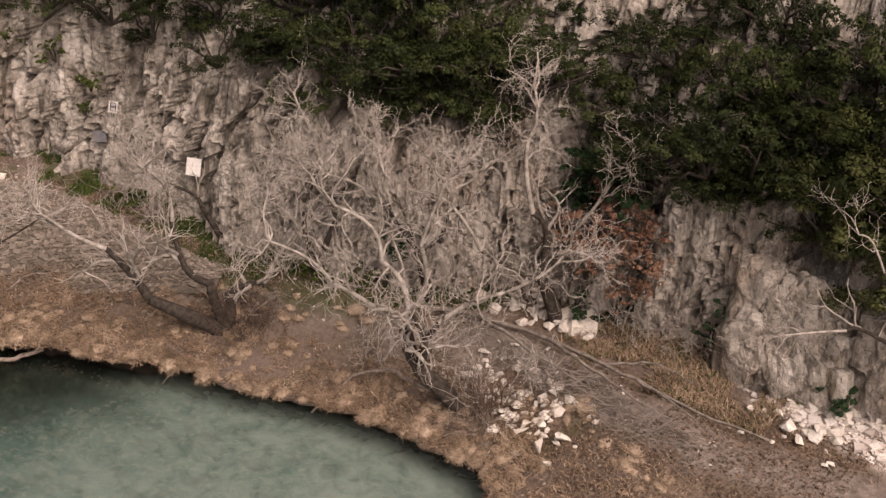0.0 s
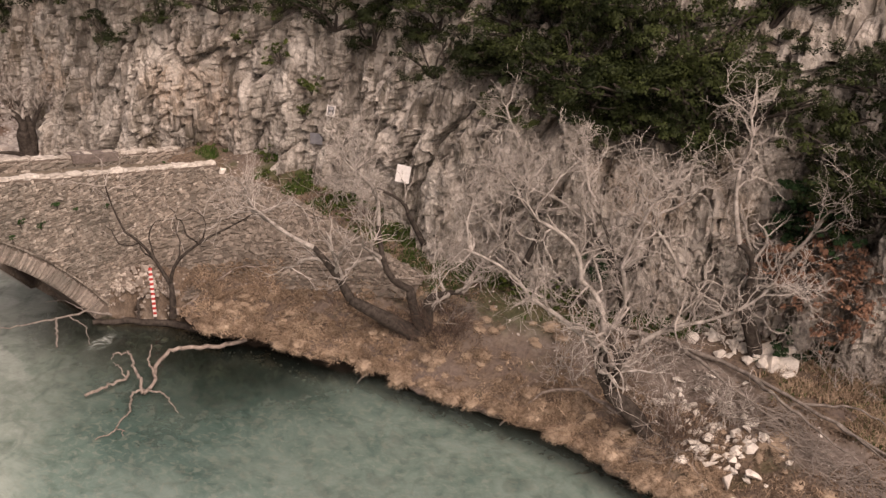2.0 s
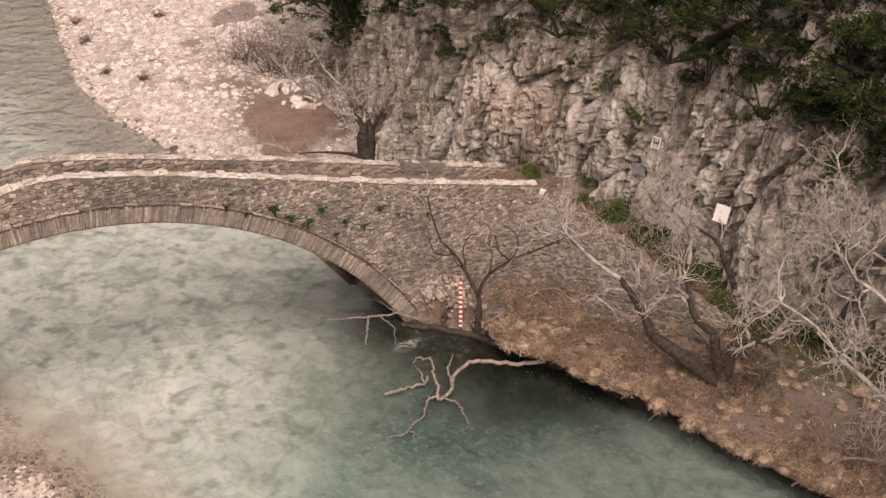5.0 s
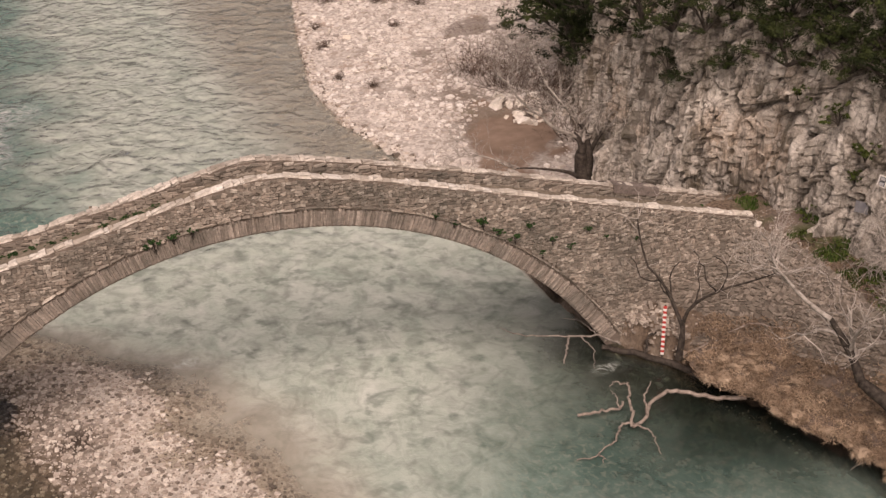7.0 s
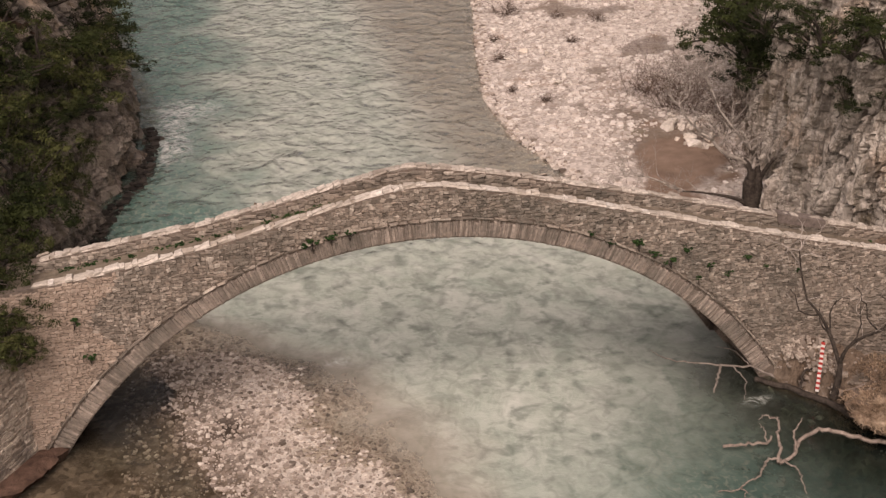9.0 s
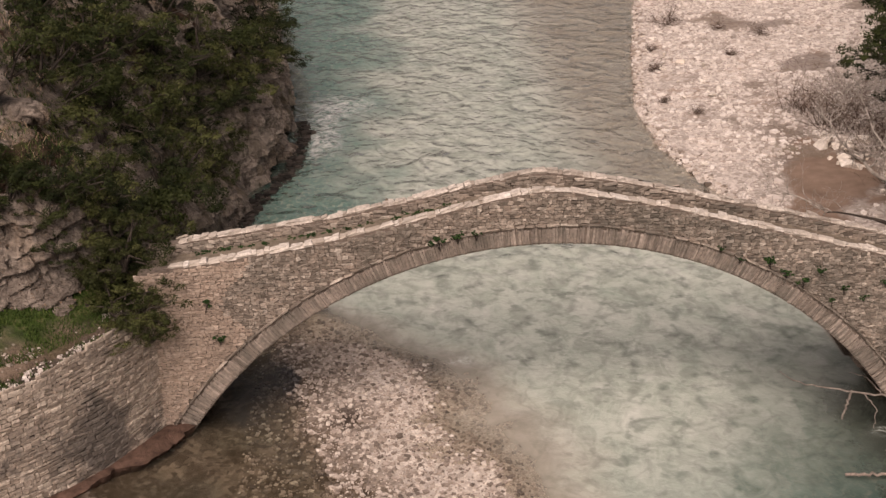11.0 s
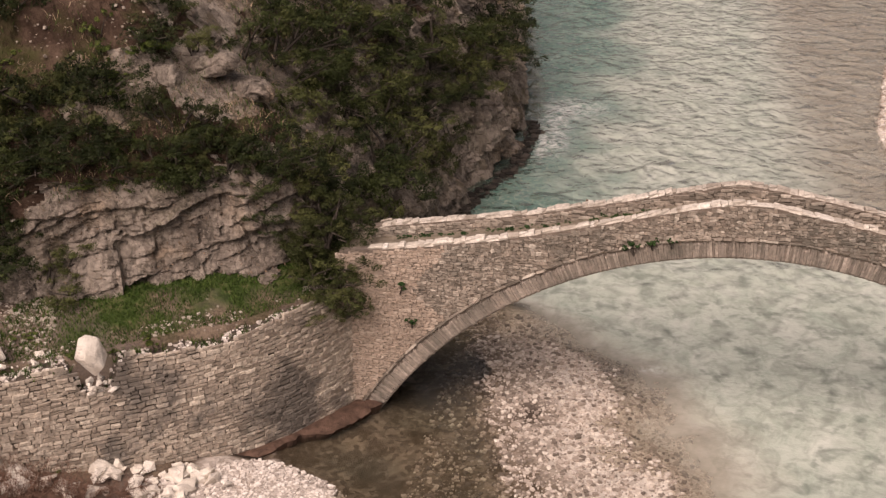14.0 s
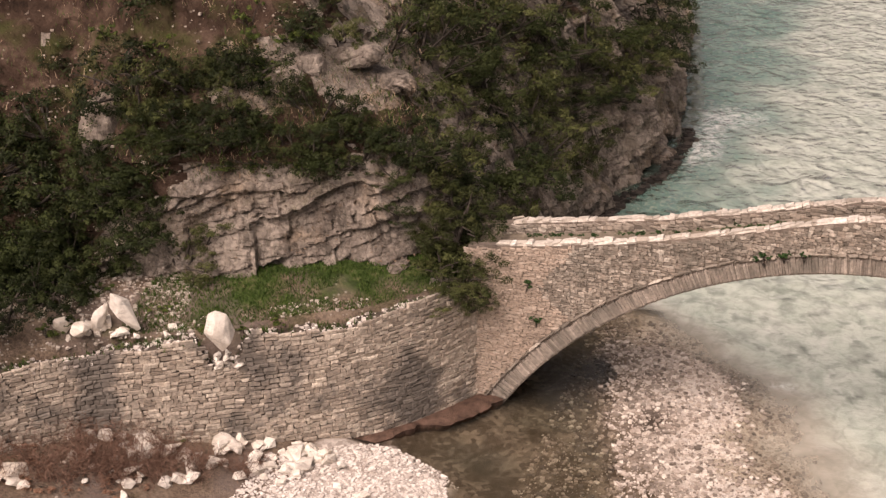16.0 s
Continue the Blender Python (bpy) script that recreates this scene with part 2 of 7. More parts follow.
class Heap:
    """Collects many small shapes into one mesh."""

    def __init__(self):
        self.v, self.f, self.n = [], [], 0

    def add(self, verts, faces):
        self.v.append(np.asarray(verts, float))
        self.f += [tuple(i + self.n for i in q) for q in faces]
        self.n += len(verts)

    def mesh(self, name, smooth=False):
        return mesh_from(name, np.concatenate(self.v) if self.v else np.zeros((0, 3)), self.f, smooth)


def tube(heap, pts, radii, sides=6):
    """A tapered round limb along points."""
    pts = np.asarray(pts, float)
    way = np.gradient(pts, axis=0)
    way /= np.linalg.norm(way, axis=1, keepdims=True) + 1e-9
    ref = np.array([0.3, 0.9, 0.2]) if abs(way[0, 2]) > 0.8 else np.array([0, 0, 1.0])
    rings = []
    ang = np.arange(sides) * 2 * np.pi / sides
    for p, d, r in zip(pts, way, radii):
        a = np.cross(d, ref)
        a /= np.linalg.norm(a) + 1e-9
        b = np.cross(d, a)
        rings.append(p + r * (np.cos(ang)[:, None] * a + np.sin(ang)[:, None] * b))
    n = len(pts)
    faces = [(i * sides + j, i * sides + (j + 1) % sides, (i + 1) * sides + (j + 1) % sides, (i + 1) * sides + j) for i in range(n - 1) for j in range(sides)]
    faces.append(tuple(range((n - 1) * sides, n * sides)))
    heap.add(np.concatenate(rings), faces)


# ---- the plan: banks and cliff feet, as x over y ----
def along(table):
    ys, xs = zip(*table)
    return lambda y: np.interp(y, ys, xs)


shore_r = along([(-60, 14), (-30, 13.5), (-25, 14.6), (-21.7, 17.3), (-18, 17.4), (-15, 17.0), (-12.8, 16.45), (-10.2, 16.1), (-8.7, 15.2), (-6.2, 14.7),
                 (-5, 14.0), (-2.3, 13.7), (-0.3, 12.5), (5, 12), (12, 12), (20.6, 11.3), (27, 9.8), (35, 9.9), (45, 11.6), (54, 13.5), (65, 15.5), (130, 28)])
shore_l = along([(-60, -10), (-9, -11.6), (-6.4, -12.4), (-5.3, -12.6), (-4.7, -13.6), (-4.1, -14.8), (-3.2, -15.0), (-2.2, -14.3), (-0.9, -13.4), (0.3, -12.6), (15, -12.0), (20, -11.6), (25.6, -9.8), (31, -9.5),
                 (39, -10.0), (51, -11.6), (65, -13.6), (130, -30)])
foot_r = along([(-60, 34), (-44, 28), (-34, 25), (-30, 24.6), (-27, 24.8), (-23.5, 24.6), (-20.5, 24.8), (-17.5, 23.2), (-14, 21.6), (-10, 20.5), (-2, 20.6), (2, 20.3), (5, 18.2),
                (9, 18), (15, 19.5), (27, 23.5), (43, 30), (58, 37), (78, 46), (110, 60)])


def wall_y(x):
    return np.interp(x, [-40, -28, -25.25, -23.3, -21.2, -19.2, -16.65, -14.7, -13.2], [-30, -14, -10.5, -8.65, -7.5, -6.25, -4.5, -2.45, -0.1])


def smooth01(t):
    t = np.clip(t, 0, 1)
    return t * t * (3 - 2 * t)


def bar_earth(x, y):
    """Where bare earth breaks through the gravel bar."""
    return fbm(flat3(x * 0.23, y * 0.23), 3, 21) * 2.4 - 0.9 + 0.9 * fbm(flat3(x * 1.1, y * 1.1), 4, 22)


def ground_z(x, y):
    x, y = np.asarray(x, float), np.asarray(y, float)
    xr, xl, fr = shore_r(y), shore_l(y), foot_r(y)
    rough = fbm(flat3(x * 0.5, y * 0.5), 4, 3)
    # river bed: deep along the right bank, a shoal of gravel under the left half of the arch
    dr, dl = xr - x, x - xl
    pool = smooth01((x - 6.8) / 4) * smooth01((14 - y) / 5)
    bed = -0.2 - 0.6 * pool - (0.75 + 0.2 * pool) * smooth01(dr / (3.0 - 1.8 * pool)) * smooth01((dl + 0.2) / np.where(y > 11, 1.3, 6.0))
    mid = np.interp(y, [-30, -12, -5, 0, 4, 7, 10], [-1.6, -2.4, -3.8, -5.2, -6.8, -8.2, -9.5])
    half = np.interp(y, [-30, -5, 0, 5, 8, 11], [4.4, 4.6, 4.4, 3.6, 1.8, 0.3])
    top = np.interp(y, [-12, -5, -1, 5, 8], [-0.03, 0.0, 0.02, 0.02, -0.25])
    mid = mid + 0.3 * fbm(flat3(0 * x, y * 0.35, x * 0.1), 3, 13)
    half = half * (1 + 0.15 * rough)
    side = x - mid
    shoal = top + 0.02 - 1.2 * np.where(side < 0, smooth01((-side - half * 0.55) / (half * 0.8)), smooth01((side - half * 0.2) / (half * 1.7)))
    bed = np.maximum(bed, np.where(y < 11, shoal, -9))
    edge = np.interp(y, [-40, -6, -3, 0, 4, 8, 11], [3.2, 1.8, 1.0, 0.2, -1.8, -5.6, -9.5])
    low = -0.34 + 0.20 * smooth01((x - mid + 0.5) / 2.0) + 0.08 * rough - 0.85 * smooth01((x - edge) / 5.5 + 0.5)
    bed = np.maximum(bed, np.where(y < 11, low, -9))
    wide = smooth01((y - 14) / 8) * smooth01((x - 1) / 7)
    bed = bed * (1 - wide) + np.maximum(bed, -0.22) * wide + 0.04 * rough
    # right bank
    d = x - xr
    room = np.maximum(fr - xr, 1.0)
    crest = np.interp(y, [-40, -28, -20, -11, -7, -1, 2.6, 4.5, 9, 14], [2.2, 2.3, 2.7, 3.05, 3.5, 4.1, 4.15, 3.0, 1.9, 1.4])
    step = np.where(y < -2.4, 1.0, 0.45)
    steep = -0.5 + 1.35 * smooth01((d - step) / 0.3)
    steep = np.where(y < 0, steep, 0.85 * smooth01(d / 0.55))
    rise = steep + (crest - 0.85) * np.clip((d - 0.5) / np.maximum(np.minimum(room, 6.0) * np.interp(y, [-16, -8, 0], [0.75, 0.78, 0.9]) - 0.5, 0.5), 0, 1)
    bar = 0.04 + 1.5 * np.clip(d / 16, 0, 1.4) ** 0.8
    isbar = smooth01((y - 4) / 8)
    under_wing = smooth01((x - np.interp(y, [-10.4, -7.4, -4.6, -2.2, -0.1], [18.5, 17.3, 16.1, 14.6, 13.0]) - 0.9) / 0.7) * smooth01((18.7 - x) / 0.4) * smooth01((y + 10) / 1.0) * smooth01((1.0 - y) / 0.6)
    rise = rise - 0.6 * under_wing
    right = rise * (1 - isbar) + bar * isbar + 0.09 * rough * smooth01(d / 1.0)
    # left bank: gravel before the wall, terrace behind it
    dl2 = xl - x
    low = 0.02 + np.clip(dl2 * 0.11, 0, 1.0) + 0.75 * smooth01((-20.0 - x) / 4.0) + 0.07 * rough * smooth01(dl2)
    back = y - wall_y(x) - 1.0
    terrace = 4.55 + 0.75 * smooth01(back / 3.0) + 0.10 * rough
    left = np.where((back > 0) & (x < -13.2), terrace, low)
    left = np.where(y > 3.5, -0.2, left)
    return np.where(x > xr, right, np.where(x < xl, left, bed))


def lip_z(x, y):
    """Top of the turf that hangs over the undercut right bank."""
    d = x - shore_r(y)
    crest = np.interp(y, [-40, -28, -20, -11, -7, -1], [2.2, 2.3, 2.7, 3.05, 3.5, 4.1])
    run = np.maximum(np.minimum(foot_r(y) - shore_r(y), 6.0) * np.interp(y, [-16, -8, 0], [0.75, 0.78, 0.9]) - 0.5, 0.5)
    return 0.74 + 0.2 * (1 - smooth01((d - 0.5) / 1.4)) + 0.16 * smooth01((d + 0.2) / 0.5) + (crest - 0.85) * np.clip((d - 0.5) / run, 0, 1)


def axis_steps(lo, hi, a, b, fine):
    out = [np.arange(a, b, fine)]
    step, p = fine, a
    while p > lo:
        step *= 1.35
        p -= step
        out.insert(0, [p])
    step, p = fine, b - fine
    while p < hi:
        step *= 1.35
        p += step
        out.append([p])
    return np.concatenate(out)


def ground_stuff_material():
    """Earth, pale gravel and drowned river bed on one sheet, parted by two masks of what lies where."""
    m = Mat("ground_surface", 0.93, spec=0.15)
    bed_mask, grav_mask, path_mask, mud_mask, turf_mask = [m.tree.nodes.new("ShaderNodeAttribute") for _ in range(5)]
    bed_mask.attribute_name, grav_mask.attribute_name, path_mask.attribute_name = "bed", "gravel", "trodden"
    mud_mask.attribute_name, turf_mask.attribute_name = "mud", "turf"
    soil = m.ramp(m.noise(0.7, 6, 0.65), (0.3, (0.07, 0.05, 0.038)), (0.5, (0.145, 0.108, 0.08)), (0.7, (0.24, 0.19, 0.148)))
    soil = m.mix(0.45, soil, m.ramp(m.noise(9.0, 6, 0.7), (0.38, (0.04, 0.027, 0.02)), (0.6, (0.29, 0.215, 0.155))))
    soil = m.mix(m.ramp(m.noise(0.33, 4, 0.55), (0.5, 0.0), (0.62, 0.55)), soil, m.ramp(m.noise(5.0, 5, 0.6), (0.3, (0.15, 0.118, 0.108)), (0.7, (0.215, 0.175, 0.158))))
    bits = m.ramp(m.voronoi(4.2), (0.14, 1.0), (0.24, 0.0))
    soil = m.mix(m.mix(1.0, bits, m.ramp(m.noise(0.45), (0.48, 0.0), (0.6, 0.8)), "MULTIPLY"), soil, (0.47, 0.41, 0.35))
    soil = m.mix(m.ramp(m.noise(0.5, 4), (0.58, 0.0), (0.7, 0.5)), soil, (0.09, 0.09, 0.03))
    dust = m.ramp(m.noise(3.0, 7, 0.7), (0.32, (0.13, 0.105, 0.088)), (0.5, (0.225, 0.185, 0.158)), (0.68, (0.34, 0.29, 0.25)))
    soil = m.mix(path_mask.outputs["Fac"], soil, dust)
    soil = m.mix(turf_mask.outputs["Fac"], soil, m.ramp(m.noise(2.2, 6, 0.7), (0.35, (0.022, 0.04, 0.01)), (0.52, (0.05, 0.078, 0.02)), (0.68, (0.13, 0.12, 0.06))))
    tone = m.voronoi(5.5, out="Color")
    grav = m.mix(m.ramp(tone, (0.2, 0.0), (0.8, 1.0)), (0.38, 0.33, 0.29), (0.66, 0.595, 0.54))
    grav = m.mix(m.ramp(m.noise(0.4, 5), (0.55, 0.0), (0.7, 0.8)), grav, (0.34, 0.255, 0.20))
    bed = m.mix(m.ramp(tone, (0.2, 0.0), (0.8, 1.0)), (0.13, 0.103, 0.078), (0.34, 0.28, 0.225))
    bed = m.mix(m.ramp(m.noise(0.8, 6, 0.7), (0.42, 0.0), (0.6, 0.85)), bed, (0.085, 0.062, 0.04))
    bed = m.mix(grav_mask.outputs["Fac"], bed, m.mix(m.ramp(tone, (0.2, 0.0), (0.8, 1.0)), (0.50, 0.44, 0.375), (0.74, 0.67, 0.59)))
    c = m.mix(grav_mask.outputs["Fac"], soil, grav)
    c = m.mix(mud_mask.outputs["Fac"], c, m.ramp(m.noise(1.2, 4, 0.55), (0.3, (0.20, 0.14, 0.105)), (0.7, (0.29, 0.21, 0.16))))
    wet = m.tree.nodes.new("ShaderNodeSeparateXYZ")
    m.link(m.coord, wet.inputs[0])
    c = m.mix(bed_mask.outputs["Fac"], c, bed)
    # low bank face: wet earth, with the undercut's black shade put into its colour
    wet_shade = m.mix(1.0, m.ramp(wet.outputs["Z"], (0.35, 1.0), (0.62, 0.0)), m.ramp(bed_mask.outputs["Fac"], (0.0, 1.0), (0.4, 0.0)), "MULTIPLY")
    wet_shade = m.mix(1.0, wet_shade, m.ramp(grav_mask.outputs["Fac"], (0.0, 1.0), (0.5, 0.0)), "MULTIPLY")
    c = m.mix(wet_shade, c, (0.03, 0.022, 0.016))
    m.colour(c)
    return m.bump(m.noise(10, 7, 0.7), 0.09).mat


def build_ground():
    xs = axis_steps(-2500, 2500, -32, 31, 0.33)
    ys = axis_steps(-2500, 2500, -36, 64, 0.36)
    gx, gy = np.meshgrid(xs, ys)
    x, y = gx.ravel(), gy.ravel()
    z = ground_z(x, y)
    nx, ny = len(xs), len(ys)
    i = (np.arange(ny - 1)[:, None] * nx + np.arange(nx - 1)).ravel()
    me = mesh_from("ground", flat3(x, y, z), np.stack([i, i + 1, i + nx + 1, i + nx], 1), True)
    rough = 0.7 * fbm(flat3(x * 0.6, y * 0.6), 3, 9)
    grav = smooth01((y + rough * 3 - 6) / 4) * (x > 0) + smooth01((x + rough + 17.6) / 1.0) * (x < -6) * (y + 0.4 * rough < -4.3)
    xr, fr = shore_r(y), foot_r(y)
    patch = smooth01(fbm(flat3(x * 0.23, y * 0.23), 3, 21) * 2.2 - 0.5)
    grav = np.maximum(grav, 0.85 * (x > 18) * (y < -26.5) * (x > 22.2 + 0.25 * (y + 30)) * patch)
    grav = np.where((x > 0) & (y > 12), grav * (1 - 0.95 * np.exp(-(((x - 17.2) / 2.6) ** 2 + ((y - 21.5) / 4.6) ** 2) ** 2)) * (1 - 0.8 * np.exp(-(((x - 16.8) / 1.6) ** 2 + ((y - 27.5) / 3) ** 2))), grav)
    grav = np.where((x > 0) & (y > 10), grav * (1 - 0.65 * smooth01(bar_earth(x, y)) * smooth01((x - xr - 1.5) / 4)), grav)
    grav = np.where((x < -13.2) & (y - wall_y(x) > 0.3), 0.0, grav)
    pale = smooth01((x + 1.5 * rough - np.interp(y, [-30, -12, -5, 0, 4, 7, 10], [-4.5, -5.2, -6.2, -7.2, -8.4, -9.4, -10.5])) / 2.0)
    grav = np.where((z < 0.12) & (x > shore_l(y)) & (x < xr), np.maximum(pale * smooth01((9 - x) / 4) * smooth01((12 - y) / 5), 0.55 * smooth01((y - 8) / 6)), grav)
    bed = smooth01((0.1 - z) / 0.12) * (x > shore_l(y) - 0.5) * (x < xr + 0.5)
    trod = np.exp(-((x - np.interp(-y, [16, 18.5, 21.5, 24.5, 27, 30, 34], [21.2, 21.2, 20.9, 20.3, 20.0, 20.2, 20.8])) / 1.0) ** 4) * (y < -17.5)
    trod = np.maximum(trod, 0.7 * np.exp(-((x - np.interp(-y, [9, 12.4, 15.8, 19.4], [18.2, 18.9, 19.9, 21.0])) / 0.6) ** 4) * (y < -9) * (y > -20))
    trod = np.clip(trod + 0.35 * fbm(flat3(x * 1.3, y * 1.3), 3, 151) * (trod > 0.1), 0, 1)
    wig = fbm(flat3(x * 0.7, y * 0.7), 4, 153)
    mud = smooth01((0.95 - ((x - 16.9 - 0.25 * (y - 20)) / 2.5) ** 2 - ((y - 20.2) / 5.0) ** 2 + 0.75 * wig) / 0.25) * (x > xr + 0.5)
    turf = smooth01((wig + 0.75) / 0.5) * (x > -22.6) * (x < -13) * (y - wall_y(x) > 1.2) * smooth01((y - wall_y(x) - 1.2 + 0.5 * wig) / 0.8) * smooth01((x + 22.4 + wig) / 1.5)
    turf = np.maximum(turf, smooth01((1.9 - (fr - x) + 0.8 * wig) / 0.8) * (y < 1.5) * (y > -18) * (x > 15) * (wig > -0.1) * 0.6)
    for name, data in (("bed", bed), ("gravel", grav), ("trodden", trod), ("mud", mud), ("turf", turf)):
        me.attributes.new(name, "FLOAT", "POINT").data.foreach_set("value", data.astype(np.float32))
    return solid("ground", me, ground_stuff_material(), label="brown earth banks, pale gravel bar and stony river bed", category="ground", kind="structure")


def build_water():
    xs = axis_steps(-60, 60, -17, 20, 0.28)
    ys = axis_steps(-120, 220, -30, 66, 0.28)
    gx, gy = np.meshgrid(xs, ys)
    x, y = gx.ravel(), gy.ravel()
    z = 0.018 * fbm(flat3(x * 1.1, y * 1.2), 3, 31) + 0.06 * fbm(flat3(x * 0.8, y * 0.9), 3, 37) * smooth01((y - 8) / 10)
    nx, ny = len(xs), len(ys)
    i = (np.arange(ny - 1)[:, None] * nx + np.arange(nx - 1)).ravel()
    me = mesh_from("water", flat3(x, y, z), np.stack([i, i + 1, i + nx + 1, i + nx], 1), True)
    depth = np.clip(-ground_z(x, y), 0.0, 1.6)
    me.attributes.new("depth", "FLOAT", "POINT").data.foreach_set("value", depth.astype(np.float32))
    foam = sum(np.exp(-(((x - a) / u) ** 2 + ((y - b) / v) ** 2)) for a, b, u, v in ((-8.6, 33.0, 1.0, 2.6), (-7.6, 36, 1.8, 1.8), (-8.3, 29.5, 0.7, 2.0), (-2.6, 4.2, 0.5, 0.3), (11.7, -1.5, 0.5, 0.25), (4.2, 2.6, 0.8, 0.12), (3.0, -7.5, 0.7, 0.15), (-9.0, 28.5, 0.3, 2.5)))
    me.attributes.new("foam", "FLOAT", "POINT").data.foreach_set("value", np.clip(foam, 0, 1).astype(np.float32))
    wob = 2.4 * fbm(flat3(x * 0.22, y * 0.22), 4, 41)
    milk = 1 - 0.3 * smooth01((x + wob - 6.0) / 5) * smooth01((8 - y) / 7)
    shoal_x = np.interp(y, [-30, -12, -5, 0, 4, 7, 10], [-2.5, -3.6, -4.6, -5.6, -7.0, -8.4, -9.5])
    milk = milk * np.where(y < 9, 0.05 + 0.95 * smooth01((x + 0.5 * wob - shoal_x) / 2.5), 1.0)
    # shade under the right bank, put into the water by thinning its pale silt
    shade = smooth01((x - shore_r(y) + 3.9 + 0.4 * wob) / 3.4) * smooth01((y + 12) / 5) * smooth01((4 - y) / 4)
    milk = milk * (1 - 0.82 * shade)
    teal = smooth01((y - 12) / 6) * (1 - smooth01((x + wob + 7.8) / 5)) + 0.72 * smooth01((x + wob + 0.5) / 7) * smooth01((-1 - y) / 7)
    # deep water and under-bank shade together, darkened into the colour by the arch foot
    deep_shade = np.exp(-(((x - 11.6) / 5.0) ** 2 + ((y + 3.8) / 5.5) ** 2))
    milk, teal = milk * (1 - 0.62 * deep_shade), teal + 0.6 * deep_shade
    chop = np.maximum(smooth01((y - 8) / 9), 0.03 + 0.13 * smooth01((-5 - y) / 5))
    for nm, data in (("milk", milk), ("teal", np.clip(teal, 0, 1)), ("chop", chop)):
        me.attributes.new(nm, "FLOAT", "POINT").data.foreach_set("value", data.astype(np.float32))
    m = Mat("river_water", 0.1)
    t = m.tree
    deep = t.nodes.new("ShaderNodeAttribute")
    deep.attribute_name = "depth"
    milk = t.nodes.new("ShaderNodeAttribute")
    milk.attribute_name = "milk"
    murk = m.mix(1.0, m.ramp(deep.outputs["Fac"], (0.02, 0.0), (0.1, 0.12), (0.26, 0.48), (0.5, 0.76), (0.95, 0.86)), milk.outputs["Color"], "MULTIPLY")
    murk = m.mix(1.0, murk, m.ramp(m.noise(1.5, 3, 0.55, m.stretch(1, 0.8, 1), 1.0), (0.34, 0.8), (0.52, 1.0)), "MULTIPLY")
    tint = m.ramp(deep.outputs["Fac"], (0.02, (0.96, 0.94, 0.90)), (0.3, (0.88, 0.86, 0.78)), (0.75, (0.5, 0.57, 0.5)), (1.0, (0.20, 0.28, 0.235)))
    clear, cloud, gloss = [t.nodes.new("ShaderNodeBsdf" + k) for k in ("Transparent", "Diffuse", "Glossy")]
    m.link(tint, clear.inputs["Color"])
    swirl = m.noise(0.5, 8, 0.72, m.stretch(1, 0.75, 1), 0.7)
    silt = m.ramp(swirl, (0.30, (0.37, 0.44, 0.37)), (0.46, (0.53, 0.585, 0.505)), (0.66, (0.66, 0.695, 0.62)))
    silt = m.mix(m.ramp(m.noise(0.9, 4, 0.55, m.stretch(1, 0.8, 1), 1.3), (0.36, 0.5), (0.54, 0.0)), silt, (0.27, 0.31, 0.255))
    rill = m.voronoi(0.5, "DISTANCE_TO_EDGE", m.mix(1.0, m.stretch(1.0, 1.3, 0.0), m.bend(0.8, 3.0), "ADD"))
    rill = m.mix(1.0, m.ramp(rill, (0.0, 0.6), (0.16, 0.0)), m.ramp(m.noise(0.9, 3), (0.5, 0.0), (0.6, 1.0)), "MULTIPLY")
    silt = m.mix(rill, silt, (0.16, 0.20, 0.165))
    sandy = m.ramp(deep.outputs["Fac"], (0.2, 0.8), (0.75, 0.0))
    silt = m.mix(sandy, silt, m.ramp(swirl, (0.35, (0.52, 0.475, 0.395)), (0.65, (0.66, 0.61, 0.52))))
    rough = t.nodes.new("ShaderNodeAttribute")
    rough.attribute_name = "chop"
    silt = m.mix(m.ramp(rough.outputs["Fac"], (0.3, 0.0), (1.0, 0.32)), silt, (0.33, 0.355, 0.31))
    teal = t.nodes.new("ShaderNodeAttribute")
    teal.attribute_name = "teal"
    # green water; by the right bank this tint also carries the painted shade
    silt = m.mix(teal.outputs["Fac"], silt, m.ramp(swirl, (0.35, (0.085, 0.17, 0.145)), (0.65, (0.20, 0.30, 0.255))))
    fleck = m.mix(1.0, teal.outputs["Color"], m.ramp(m.noise(4.2, 4, 0.6, m.stretch(1.0, 0.8, 1.0), 0.6), (0.5, 0.0), (0.66, 0.75)), "MULTIPLY")
    silt = m.mix(fleck, silt, (0.34, 0.385, 0.32))
    froth = t.nodes.new("ShaderNodeAttribute")
    froth.attribute_name = "foam"
    white = m.mix(1.0, froth.outputs["Color"], m.ramp(m.noise(1.9, 9, 0.75, None, 1.2), (0.41, 0.0), (0.6, 1.0)), "MULTIPLY")
    m.link(m.mix(white, silt, (0.75, 0.77, 0.74)), cloud.inputs["Color"])
    gloss.inputs["Roughness"].default_value = 0.08
    body, surf = t.nodes.new("ShaderNodeMixShader"), t.nodes.new("ShaderNodeMixShader")
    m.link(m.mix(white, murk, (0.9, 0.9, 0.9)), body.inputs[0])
    m.link(clear.outputs[0], body.inputs[1])
    m.link(cloud.outputs[0], body.inputs[2])
    fres = t.nodes.new("ShaderNodeFresnel")
    fres.inputs["IOR"].default_value = 1.4
    wave = m.mix(0.5, m.noise(0.75, 5, 0.6, m.stretch(1.0, 1.3, 1), 1.6), m.noise(2.3, 3, 0.55, m.stretch(0.9, 1.4, 1), 0.8))
    turn = t.nodes.new("ShaderNodeMapping")
    turn.inputs["Rotation"].default_value, turn.inputs["Scale"].default_value = (0, 0, radians(-28)), (1.0, 0.85, 1.0)
    m.link(m.coord, turn.inputs["Vector"])
